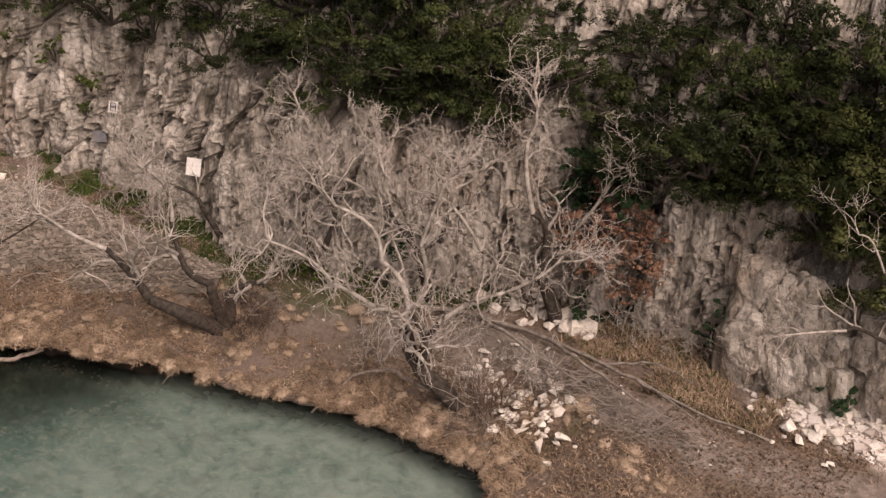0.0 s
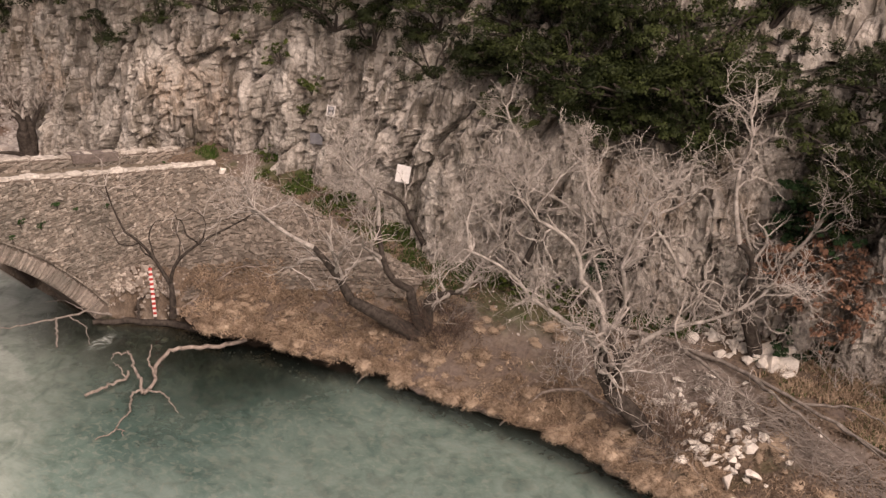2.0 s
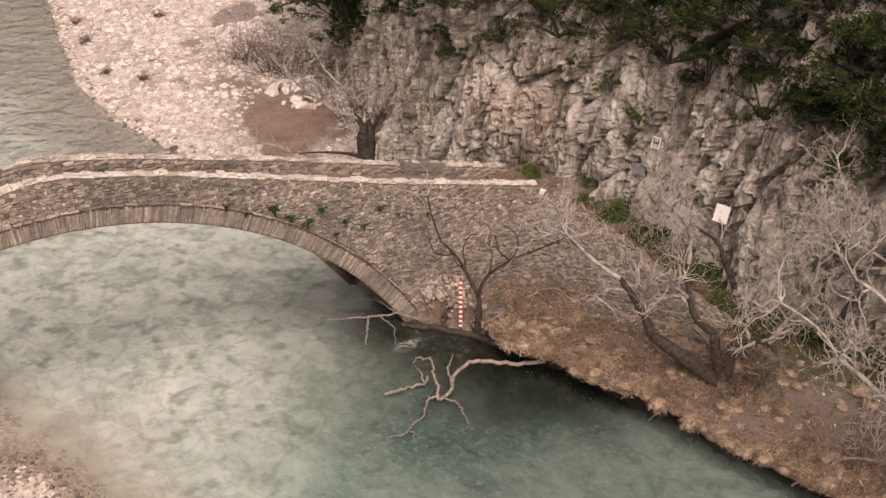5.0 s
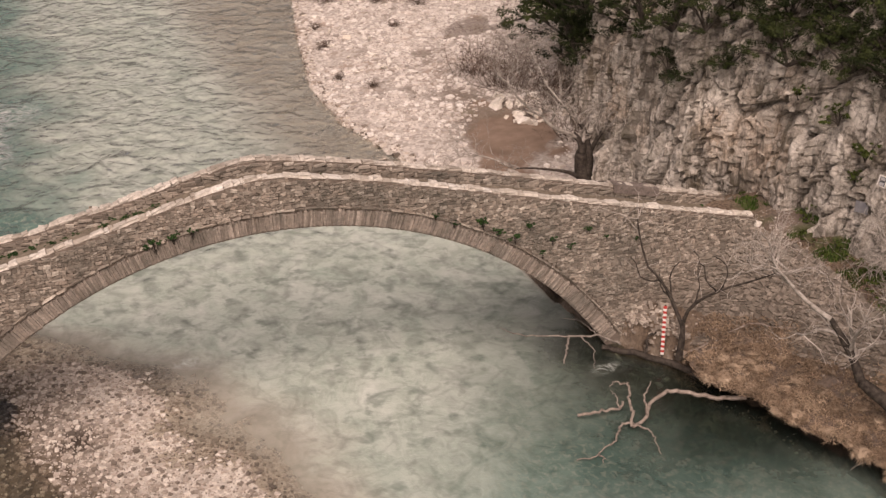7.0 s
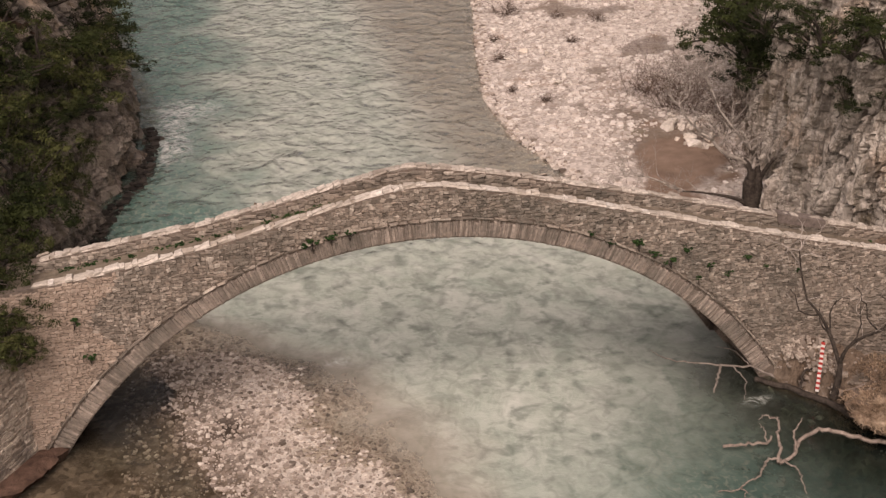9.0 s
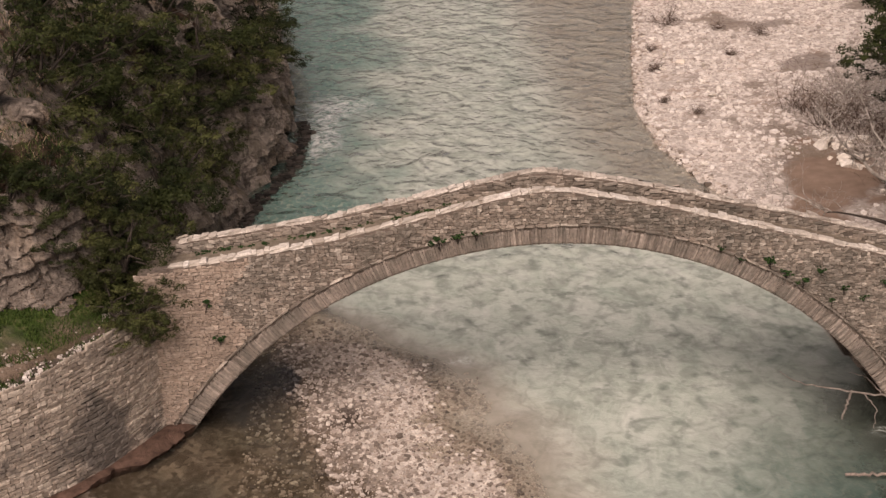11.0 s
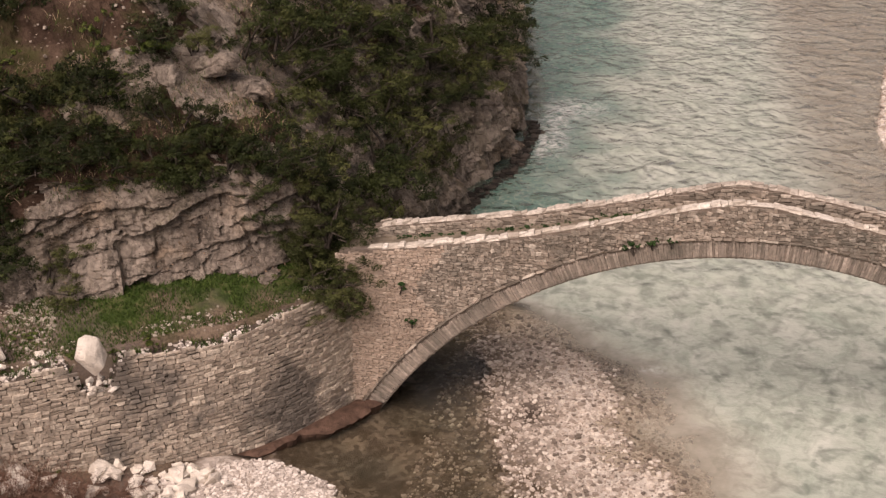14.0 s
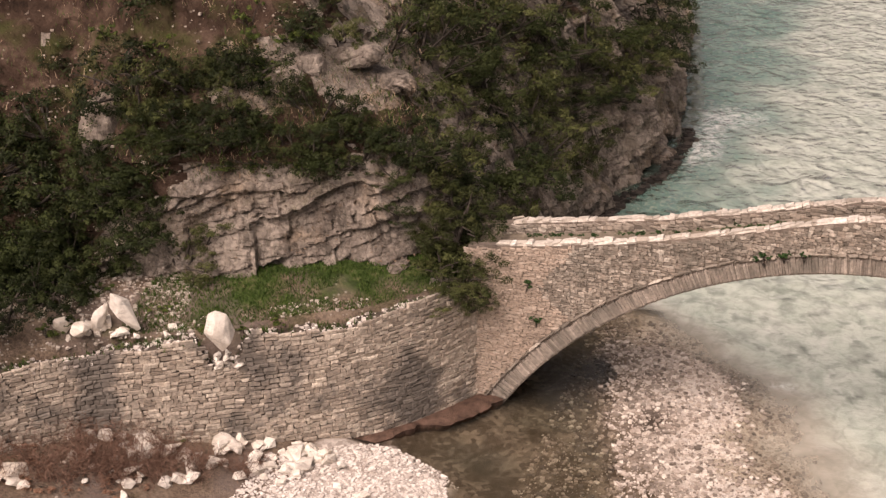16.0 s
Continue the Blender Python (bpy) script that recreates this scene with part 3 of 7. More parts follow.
    swell = m.mix(0.35, m.noise(0.6, 1, 0.5, turn.outputs[0], 0.7), m.noise(1.4, 1.5, 0.5, turn.outputs[0], 0.5))
    wave = m.mix(rough.outputs["Fac"], m.mix(0.25, (0.5, 0.5, 0.5), wave), m.mix(1.0, swell, (4.0, 4.0, 4.0), "MULTIPLY"))
    bump = t.nodes.new("ShaderNodeBump")
    bump.inputs["Distance"].default_value, bump.inputs["Strength"].default_value = 0.22, 0.9
    m.link(wave, bump.inputs["Height"])
    for n in (fres, gloss, cloud):
        m.link(bump.outputs[0], n.inputs["Normal"])
    m.link(fres.outputs[0], surf.inputs[0])
    m.link(body.outputs[0], surf.inputs[1])
    m.link(gloss.outputs[0], surf.inputs[2])
    m.link(surf.outputs[0], t.nodes["Material Output"].inputs["Surface"])
    t.nodes.remove(m.bsdf)
    return solid("water", me, m.mat, label="milky green rippled river water", category="river", kind="structure")


def build_turf_lip():
    """The overhanging earth edge of the right bank, with an uneven rim."""
    ys = np.arange(-28, -3.2, 0.14)
    d = np.array([2.0, 1.3, 0.7, 0.25, 0.0, 0.0, 0.12, 0.35, 0.9, 1.6])
    under = np.array([0, 0, 0, 0, 0.03, 0.15, 0.34, 0.46, 0.55, 0.75])
    rim = 0.28 * fbm(flat3(ys * 0.7, ys * 0), 4, 19)
    gy, gd = np.meshgrid(ys, d, indexing="ij")
    gx = shore_r(gy) + np.where(gd < 1.2, gd + rim[:, None] * (1 - gd / 2), gd)
    z = lip_z(shore_r(gy) + np.maximum(gd, -0.05), gy) - under - 0.06 * smooth01((gd - 1.0) / 0.9)
    p = np.stack([gx, gy, z], -1).reshape(-1, 3)
    p[:, 2] += 0.07 * fbm(p * 1.7, 3, 29)
    p[:, 0] += 0.05 * fbm(p * 2.3, 3, 33)
    n, m = len(ys), len(d)
    i = (np.arange(n - 1)[:, None] * m + np.arange(m - 1)).ravel()
    me = mesh_from("bank_edge", p, np.stack([i, i + 1, i + m + 1, i + m], 1), True)
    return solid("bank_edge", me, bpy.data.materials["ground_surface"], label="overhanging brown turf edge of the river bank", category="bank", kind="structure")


build_ground()
build_water()
build_turf_lip()


# ---- cliffs ----
def hill_material():
    m = Mat("hill_earth", 0.95, spec=0.1)
    c = m.ramp(m.noise(0.8, 7, 0.7), (0.32, (0.022, 0.014, 0.010)), (0.5, (0.062, 0.039, 0.028)), (0.68, (0.135, 0.092, 0.068)))
    c = m.mix(m.ramp(m.noise(0.5, 5), (0.52, 0.0), (0.64, 0.7)), c, (0.06, 0.066, 0.022))
    c = m.mix(m.mix(1.0, m.ramp(m.voronoi(3.4), (0.12, 0.8), (0.2, 0.0)), m.ramp(m.noise(0.9, 4), (0.45, 0.0), (0.6, 1.0)), "MULTIPLY"), c, (0.36, 0.305, 0.25))
    return m.colour(c).bump(m.noise(6, 8, 0.75), 0.2).mat


HILL = hill_material()


def cliff(name, path, profiles, weights, spacing, relief, material, label, earth_from=0.0, rows=(0.64, 130)):
    """A rock face over a foot line: profiles of (back, height) blended by weights(x, y)."""
    path = np.array(path, float)
    run = np.r_[0, np.cumsum(np.linalg.norm(np.diff(path, axis=0), axis=1))]
    at = np.arange(0, run[-1], spacing)
    foot = np.stack([np.interp(at, run, path[:, n]) for n in (0, 1)], 1)
    k = np.ones(21) / 21
    foot = np.stack([np.convolve(np.pad(foot[:, n], 10, "edge"), k, "valid") for n in (0, 1)], 1)
    way = np.gradient(foot, axis=0)
    kk = np.ones(61) / 61
    way = np.stack([np.convolve(np.pad(way[:, n], 30, "edge"), kk, "valid") for n in (0, 1)], 1)
    way /= np.linalg.norm(way, axis=1, keepdims=True)
    back = np.stack([way[:, 1], -way[:, 0]], 1)
    t = np.r_[np.linspace(0, rows[0], rows[1]), np.linspace(rows[0] + 0.015, 1, 14)]
    share = weights(foot[:, 0], foot[:, 1])
    off, high = np.zeros((len(at), len(t))), np.zeros((len(at), len(t)))
    for prof, w in zip(profiles, share):
        p = np.array(prof, float)
        q = np.linspace(0, 1, len(p))
        off += w[:, None] * np.interp(t, q, p[:, 0])
        high += w[:, None] * np.interp(t, q, p[:, 1])
    pos = np.concatenate([foot[:, None] + off[..., None] * back[:, None], high[..., None]], -1).reshape(-1, 3)
    # relief fades on gentle ground, which gets bumps of its own
    dz, dx = np.gradient(high, axis=1), np.gradient(off, axis=1)
    steep = np.clip((dz / np.sqrt(dz**2 + dx**2 + 1e-9) - 0.55) / 0.3, 0.12, 1)
    ledge = ((np.abs(pos - (-18.4, 4.8, 11.0)) / (2.6, 4.6, 2.0)) ** 2).sum(1).reshape(steep.shape) < 1
    steep = np.maximum(steep, 0.6 * ledge)
    lump = 0.35 * fbm(pos * 0.55, 5, 47).reshape(len(at), len(t)) * (1 - steep)
    out = relief(pos).reshape(len(at), len(t)) * steep
    pos = pos.reshape(len(at), len(t), 3)
    pos[..., 2] += lump
    pos[..., :2] -= out[..., None] * back[:, None]
    n, m = len(at), len(t)
    i = (np.arange(n - 1)[:, None] * m + np.arange(m - 1)).ravel()
    me = mesh_from(name, pos.reshape(-1, 3), np.stack([i, i + m, i + m + 1, i + 1], 1), False)
    # gentle ground above and between the rock carries earth
    mid = np.zeros(len(me.polygons) * 3)
    me.polygons.foreach_get("center", mid)
    mid = mid.reshape(-1, 3)
    easy = (np.gradient(off, axis=1) / np.maximum(np.gradient(high, axis=1), 1e-3))[:-1, :-1].ravel()
    earthy = (easy + 0.45 * fbm(mid * 0.45, 4, 17) > np.where(mid[:, 0] < -23, 0.7, 1.12)) & (mid[:, 2] > earth_from) & (((np.abs(mid - (-18.4, 4.8, 11.0)) / (2.6, 4.6, 2.0)) ** 2).sum(1) > 0.8)
    me.materials.append(material)
    me.materials.append(HILL)
    me.polygons.foreach_set("material_index", earthy.astype(np.int32))
    solid(name, me, None, label=label, category="cliff", kind="structure")
    return pos


def hollows(p):
    """Two dark niches and a cleft in the rock."""
    out = 0.0
    for c, size, deep in (((21, -12.6, 5.2), (2, 0.45, 0.5), 1.5), ((25, -21.4, 5.0), (2, 0.4, 0.7), 1.4), ((22, -4.6, 7.2), (3, 0.35, 1.4), 0.8)):
        out = out + deep * np.exp(-((((p - c) / size) ** 2).sum(1) ** 2))
    return out


def shaken(p, scale, amount, seed):
    return amount * np.stack([vnoise(p * scale, seed), vnoise(p * scale, seed + 1), vnoise(p * scale, seed + 2)], 1)


def relief_ribs(p):
    """Upright ribs and clefts, broken into blocks."""
    lean = p + np.stack([0 * p[:, 2], 0.22 * p[:, 2], 0 * p[:, 2]], 1)
    warp = lean + shaken(p, (0.5, 0.5, 0.2), 0.3, 61) + shaken(p, 2.2, 0.05, 64)
    big, gap = facets(warp * (0.62, 0.62, 0.05), 53, 0.9, 0.0)
    mid, gap2 = facets(warp * (1.35, 1.35, 0.24), 57, 1.1, 0.15)
    small, gap3 = facets(warp * (3.2, 3.2, 1.7), 59, 1.0, 0.5)
    cleft = np.clip(gap / 0.06, 0, 1) * 0.85 + np.clip(gap2 / 0.05, 0, 1) * 0.42 + np.clip(gap3 / 0.08, 0, 1) * 0.12
    return 0.45 * fbm(p * 0.14, 3, 50) + 0.75 * big + 0.5 * mid + 0.17 * small + 0.05 * fbm(p * (3.6, 3.6, 2.6), 3, 68) + cleft - 1.95 - hollows(p)


def relief_beds(p):
    """Dipping beds in steps: every bed is broken into blocks by upright joints."""
    dip = p[:, 2] - 0.2 * p[:, 0] - 0.1 * p[:, 1] + 0.3 * vnoise(p * 0.3, 71) + 0.05 * vnoise(p * 2.0, 72)
    flat = p + shaken(p, 0.6, 0.3, 73) + shaken(p, 3.0, 0.05, 78)
    out = 0.4 * fbm(p * 0.16, 3, 76) - 1.0
    for thick, wide, amount, deep, seed in ((1.6, 0.30, 0.62, 0.24, 74), (0.55, 0.6, 0.24, 0.12, 75), (0.2, 1.6, 0.07, 0.03, 83)):
        bed = dip / thick + 0.4 * vnoise(p * 0.5, seed + 20)
        k = np.floor(bed)
        f = bed - k
        level, gap = facets(np.stack([flat[:, 0] * wide, flat[:, 1] * wide, k * 3.37 + 0.5], 1), seed, 0.3, 0.0)
        rim = np.minimum(f, 1 - f) * thick
        part = smooth01(vnoise(p * (0.5, 0.5, 0.5), seed + 30) * 2.0 + 0.8)
        out += amount * (level - 0.35 * f) + deep * (part * np.clip(rim / 0.07, 0, 1) + np.clip(gap / (wide * 0.11), 0, 1) - 1)
    return (out + 0.04 * fbm(p * 3.0, 3, 79)) * (1 + 0.3 * smooth01((p[:, 1] - 8) / 8))


FACE_R = cliff("cliff_right", [(46, 78), (37, 58), (30, 43), (23.5, 27), (19.5, 15), (18, 9), (18.2, 5), (20.3, 2), (20.6, -2), (20.4, -6), (20.5, -10), (21.6, -14), (23.2, -17.5),
                               (24.8, -20.5), (24.6, -23.5), (24.8, -27), (24.6, -30), (25, -34), (28, -44), (31, -52)][::-1],
               [[(-0.2, -1), (0, 1.2), (0.1, 3.2), (0.3, 5.2), (0.6, 7.2), (1.0, 9.2), (1.7, 11), (3, 13), (7, 16.5), (18, 26), (45, 46)]],
               lambda x, y: [np.ones(len(x))], 0.12, relief_ribs, ROCK_R, "grey and buff limestone cliff with upright ribs", 9.0)
FACE_L = cliff("cliff_left", [(-48, -22), (-33, -11), (-27, -7.0), (-23.3, -5.4), (-20.6, -4.3), (-17.2, -2.4), (-15.7, -1.0), (-14.6, 1.2), (-13.8, 4), (-13.0, 10), (-12.4, 15), (-11.9, 20),
                              (-10.4, 25), (-9.9, 30), (-10.3, 38), (-12.0, 51), (-14.0, 65), (-18, 84)][::-1],
               [[(-0.3, -1.3), (0, 0.6), (0.2, 2.0), (0.7, 3.6), (1.6, 5.6), (3.0, 7.8), (5, 10), (8, 13), (13, 17.5), (24, 27), (45, 44)],
                [(0, 3.6), (0.1, 4.8), (0.3, 5.8), (0.6, 6.9), (1.0, 7.9), (1.9, 8.9), (3.6, 10), (7, 12.8), (13, 17.5), (24, 27), (45, 44)],
                [(0, 3.8), (0.6, 4.9), (1.4, 5.4), (2.6, 6.0), (4, 6.9), (5.8, 8.2), (8, 10), (11, 12.6), (16, 17.0), (26, 26), (45, 42)]],
               lambda x, y: [smooth01((y - 1) / 6), (1 - smooth01((y - 1) / 6)) * smooth01((x + 26.0) / 3.0), (1 - smooth01((y - 1) / 6)) * (1 - smooth01((x + 26.0) / 3.0))],
               0.135, relief_beds, ROCK_L, "weathered bedded limestone bluff with ledges", 5.6, (0.78, 130))


# ---- masonry ----
rng = np.random.default_rng(11)
BLOCKS, DRESSED = [], []
for n in range(24):
    # a squared stone: unit length, depth and height, with a bulging worn front; the last ten are dressed, with truer edges
    a = rng.uniform(-0.17, 0.17, (8, 3)) * ((0.7, 1.0, 1.2) if n < 14 else (0.5, 0.5, 0.22))
    back = np.array([(-0.5, 0, -0.5), (0.5, 0, -0.5), (0.5, 0, 0.5), (-0.5, 0, 0.5)])
    mid = back * (1, 0, 1) + (0, -0.72, 0) + a[:4] * (1, 0.8, 1)
    front = back * (0.84, 0, 0.80) + (0, -1.0, 0) + a[4:] * (0.8, 1.2, 0.8)
    v = np.concatenate([back, mid, front])
    f = [(0, 1, 5, 4), (1, 2, 6, 5), (2, 3, 7, 6), (3, 0, 4, 7), (4, 5, 9, 8), (5, 6, 10, 9), (6, 7, 11, 10), (7, 4, 8, 11), (8, 9, 10, 11)]
    (BLOCKS if n < 14 else DRESSED).append((v, f))
BLOCK_MESH = {}


def lay(pieces, name, parent, material, single=300, first=lambda c: 0.0, label="", shapes=BLOCKS):
    """Lays stones given as (centre, length vector, depth vector, height vector): the first ones as pieces of their own, the rest as one mesh."""
    pieces = sorted(pieces, key=lambda q: first(q[0]))
    rest = Heap()
    for n, (c, l, d, h) in enumerate(pieces):
        k = n % len(shapes)
        basis = np.stack([l, d, h], 1)
        if n < single:
            key = (k, material.name, shapes is DRESSED)
            if key not in BLOCK_MESH:
                BLOCK_MESH[key] = mesh_from("stone", *shapes[k])
                BLOCK_MESH[key].materials.append(material)
            ob = new(name, BLOCK_MESH[key])
            ob.parent = parent
            m = np.eye(4)
            m[:3, :3], m[:3, 3] = basis, c
            ob.matrix_basis = Matrix(m.tolist())
        else:
            rest.add(shapes[k][0] @ basis.T + c, shapes[k][1])
    if rest.n:
        solid(name + "_work", rest.mesh(name), LAID[material.name], parent, label or "rubble stones laid in rough courses", kind="stuff")


def coursed(length, height, size, course, inside, place, turn=0.1, tight=0.97, vary=0.5):
    """Stones in uneven courses over a length and height; place(u, z) gives the centre, along, outward and up vectors."""
    out, z = [], 0.0
    while z < height:
        h = course * rng.uniform(1 - vary, 1 + vary)
        u = -rng.uniform(0, size)
        while u < length:
            l = size * rng.choice([0.45, 0.65, 0.85, 1.1, 1.45]) * rng.uniform(0.8, 1.2)
            uc, zc = u + l / 2, z + h / 2
            if inside(uc, zc):
                c, al, ou, up = place(uc, zc)
                t = rng.normal(0, turn)
                proud = rng.uniform(0.045, 0.12)
                out.append((c, (al * np.cos(t) + up * np.sin(t)) * l * tight, -ou * proud, (up * np.cos(t) - al * np.sin(t)) * h * rng.uniform(0.72, 1.14) * tight))
            u += l
        z += h
    return out


# ---- the bridge: along x, near face at y = 0 ----
ARCH_X, ARCH_Z, ARCH_R = 0.15, -7.95, 14.65
RING_T = 0.62


def cope_z(x):
    """Top of the coping over the length of the bridge."""
    xs = np.linspace(-16, 20, 361)
    z = np.interp(xs, [-16, -11.2, -7.7, -4.1, -2.3, -0.5, 0.6, 3.4, 7.4, 11.6, 16.2, 20], [5.75, 6.37, 6.95, 7.8, 8.28, 8.66, 8.62, 8.1, 7.1, 6.02, 4.94, 4.05])
    z = np.convolve(np.pad(z, 6, "edge"), np.ones(13) / 13, "valid")
    return np.interp(x, xs, z)


def bridge_w(x):
    return 2.0 + 0.45 * np.clip(np.abs(np.asarray(x, float)) / 9, 0, 1) ** 2


def intrados(x):
    q = ARCH_R**2 - (np.asarray(x, float) - ARCH_X) ** 2
    return np.where(q > 0, ARCH_Z + np.sqrt(np.maximum(q, 0)), -1.2).clip(-1.2)


def strip_body(name, xs, y0, y1, zb, zt, material, parent, label=""):
    """A body over the length, between y0 and y1, from zb to zt."""
    n = len(xs)
    v = np.concatenate([flat3(xs, y, z) for y, z in ((y0, zb), (y1, zb), (y1, zt), (y0, zt))])
    f = []
    for i in range(n - 1):
        for k in range(4):
            a, b = k * n, ((k + 1) % 4) * n
            f.append((a + i, a + i + 1, b + i + 1, b + i))
    f += [(0, 3 * n, 2 * n, n), (n - 1, 2 * n - 1, 3 * n - 1, 4 * n - 1)]
    me = mesh_from(name, v, f)
    return solid(name, me, material, parent, label)


PARAPET = 0.52
XL, XR = -13.6, 18.4
bridge = tagged(new("stone_arch_bridge"), "old single-arch stone footbridge with pale coping stones over the river", "bridge")
xs = np.linspace(XL, XR, 260)
strip_body("body", xs, np.full_like(xs, 0.0), bridge_w(xs), intrados(xs), cope_z(xs) - PARAPET, MORTAR, bridge, "rubble core with vaulted underside")
PARAPETS = [strip_body("parapet", xs, y0, y1, cope_z(xs) - PARAPET - 0.05, cope_z(xs) - 0.1, MORTAR, bridge, "low rubble parapet")
            for y0, y1 in ((0 * xs, 0 * xs + 0.36), (bridge_w(xs) - 0.36, bridge_w(xs)))]
deck = plain("earth_deck", (0.12, 0.10, 0.075), (0.24, 0.20, 0.155), 4)
strip_body("deck", xs, 0 * xs + 0.36, bridge_w(xs) - 0.36, cope_z(xs) - PARAPET - 0.02, cope_z(xs) - PARAPET + 0.03, deck, bridge, "worn earth and cobble walkway")

X3, Y3, Z3 = np.eye(3)


def on_face(u, z):
    """Near face of spandrel and parapet."""
    return np.array([u + XL, 0.03, z]), X3, -Y3, Z3


def face_inside(u, z):
    x = u + XL
    return z > -0.3 and z < cope_z(x) - 0.16 and np.hypot(x - ARCH_X, z - ARCH_Z) > ARCH_R + RING_T + 0.12


spandrel = coursed(XR - XL, 8.8, 0.17, 0.09, face_inside, on_face, 0.2, 0.97, 0.62)
mended = [q for q in spandrel if q[0][0] + 0.35 * (q[0][2] - 3.0) + 0.8 * math.sin(q[0][2] * 1.7) < -9.6]
spandrel = [q for q in spandrel if not q[0][0] + 0.35 * (q[0][2] - 3.0) + 0.8 * math.sin(q[0][2] * 1.7) < -9.6]
lay(mended, "stone", bridge, ABUTMENT, 60, lambda c: abs(c[0] + 11.5) + abs(c[2] - 3), "buff repointed stones of the abutment")
lay(spandrel, "stone", bridge, STONE, 240, lambda c: np.hypot(c[0] - 1.0, (c[2] - 7.4) * 3))
far_in = coursed(XR - XL, 1.0, 0.28, 0.1, lambda u, z: z < PARAPET - 0.12,
                 lambda u, z: (np.array([u + XL, float(bridge_w(u + XL)) - 0.34, float(cope_z(u + XL)) - PARAPET + z]), X3, -Y3, Z3))
lay(far_in, "parapet_stone", PARAPETS[1], STONE, 150, lambda c: abs(c[0] - 2))
far_out = coursed(XR - XL, 8.8, 0.5, 0.22, lambda u, z: z < cope_z(u + XL) - 0.16 and np.hypot(u + XL - ARCH_X, z - ARCH_Z) > ARCH_R + RING_T + 0.12,
                  lambda u, z: (np.array([u + XL, float(bridge_w(u + XL)) - 0.03, z]), -X3, Y3, Z3))
lay(far_out, "back_stone", bridge, STONE, 0)

# voussoirs of the arch ring, and the thin hood course above them
ring, hood = [], []
a0, a1 = math.asin((-12.35 - ARCH_X) / ARCH_R), math.asin((12.35 - ARCH_X) / ARCH_R)
a = a0
while a < a1:
    da = rng.uniform(0.045, 0.115) / ARCH_R
    m = a + da / 2
    out, al = np.array([math.sin(m), 0, math.cos(m)]), np.array([math.cos(m), 0, -math.sin(m)])
    long = RING_T * rng.uniform(0.84, 1.04)
    r = ARCH_R + long / 2 + abs(rng.normal(0, 0.012))
    ring.append((np.array([ARCH_X, 0.1, ARCH_Z]) + out * r, al * da * ARCH_R * 1.04, Y3 * rng.uniform(0.125, 0.18), (out + al * rng.normal(0, 0.05)) * long))
    a += da
a = a0
while a < a1:
    da = rng.uniform(0.3, 0.6) / ARCH_R
    m = a + da / 2
    out, al = np.array([math.sin(m), 0, math.cos(m)]), np.array([math.cos(m), 0, -math.sin(m)])
    hood.append((np.array([ARCH_X, 0.1, ARCH_Z]) + out * (ARCH_R + RING_T + 0.075), al * da * ARCH_R * 0.95, Y3 * rng.uniform(0.2, 0.24), out * 0.07))
    a += da
lay(ring, "voussoir", bridge, RING, 300, lambda c: abs(c[0]), "narrow stones of the arch ring", DRESSED)
lay(hood, "hood_stone", bridge, STONE, 120, lambda c: abs(c[0]))

# coping stones on both parapets
for side in (0, 1):
    cope, x = [], XL + 1.0 + 0.1 * side
    while x < XR - 0.2:
        l = rng.choice([0.14, 0.2, 0.26, 0.34, 0.46]) * rng.uniform(0.85, 1.15)
        xm = x + l / 2
        slope = float(cope_z(xm + 0.1) - cope_z(xm - 0.1)) / 0.2
        al = np.array([1, 0, slope]) / math.hypot(1, slope)
        up = np.array([-al[2], 0, al[0]])
        y = (0.17 if not side else float(bridge_w(xm)) - 0.17) + rng.normal(0, 0.02)
        al = al + up * rng.normal(0, 0.045) + Y3 * rng.normal(0, 0.06)
        h = rng.uniform(0.06, 0.125)
        # depth points up, so that the worn side lies on top
        cope.append((np.array([xm, y, float(cope_z(xm)) - 0.11]), al * l * rng.uniform(0.97, 1.06), -up * h * 1.15, Y3 * rng.uniform(0.24, 0.38)))
        x += l
    lay(cope, "coping_stone", PARAPETS[side], OLD_COPE if side else COPE, 150, lambda c: abs(c[0]))

slab_x = np.linspace(13.5, 15.4, 12)
strip_body("parapet_slab", slab_x, bridge_w(slab_x) - 0.46, bridge_w(slab_x) + 0.06, cope_z(slab_x) - 0.3, cope_z(slab_x) + 0.03, plain("dark_slate", (0.11, 0.09, 0.08), (0.24, 0.20, 0.175), 6), bridge, "dark stone slab set on the parapet")

# ---- retaining wall on the left bank ----
WALL_PTS = np.array([(-13.2, -0.02), (-13.9, -1.25), (-14.7, -2.45), (-15.6, -3.5), (-16.65, -4.5), (-17.9, -5.4), (-19.2, -6.25), (-21.2, -7.5), (-23.3, -8.65), (-25.25, -10.5), (-28, -14), (-34, -22)])
WALL_RUN = np.r_[0, np.cumsum(np.linalg.norm(np.diff(WALL_PTS, axis=0), axis=1))]


def wall_at(u):
    p = np.array([np.interp(u, WALL_RUN, WALL_PTS[:, n]) for n in (0, 1)])
    q = np.array([np.interp(u + 0.3, WALL_RUN, WALL_PTS[:, n]) for n in (0, 1)]) - np.array([np.interp(u - 0.3, WALL_RUN, WALL_PTS[:, n]) for n in (0, 1)])
    q /= np.linalg.norm(q)
    return p, np.array([-q[0], -q[1], 0]), np.array([-q[1], q[0], 0])


def wall_top(u):
    notch = 1.15 * math.exp(-(((u - 9.4) / 0.65) ** 4))
    return 4.55 + 0.12 * math.sin(u * 0.8) + 0.06 * math.sin(u * 3.1) - notch


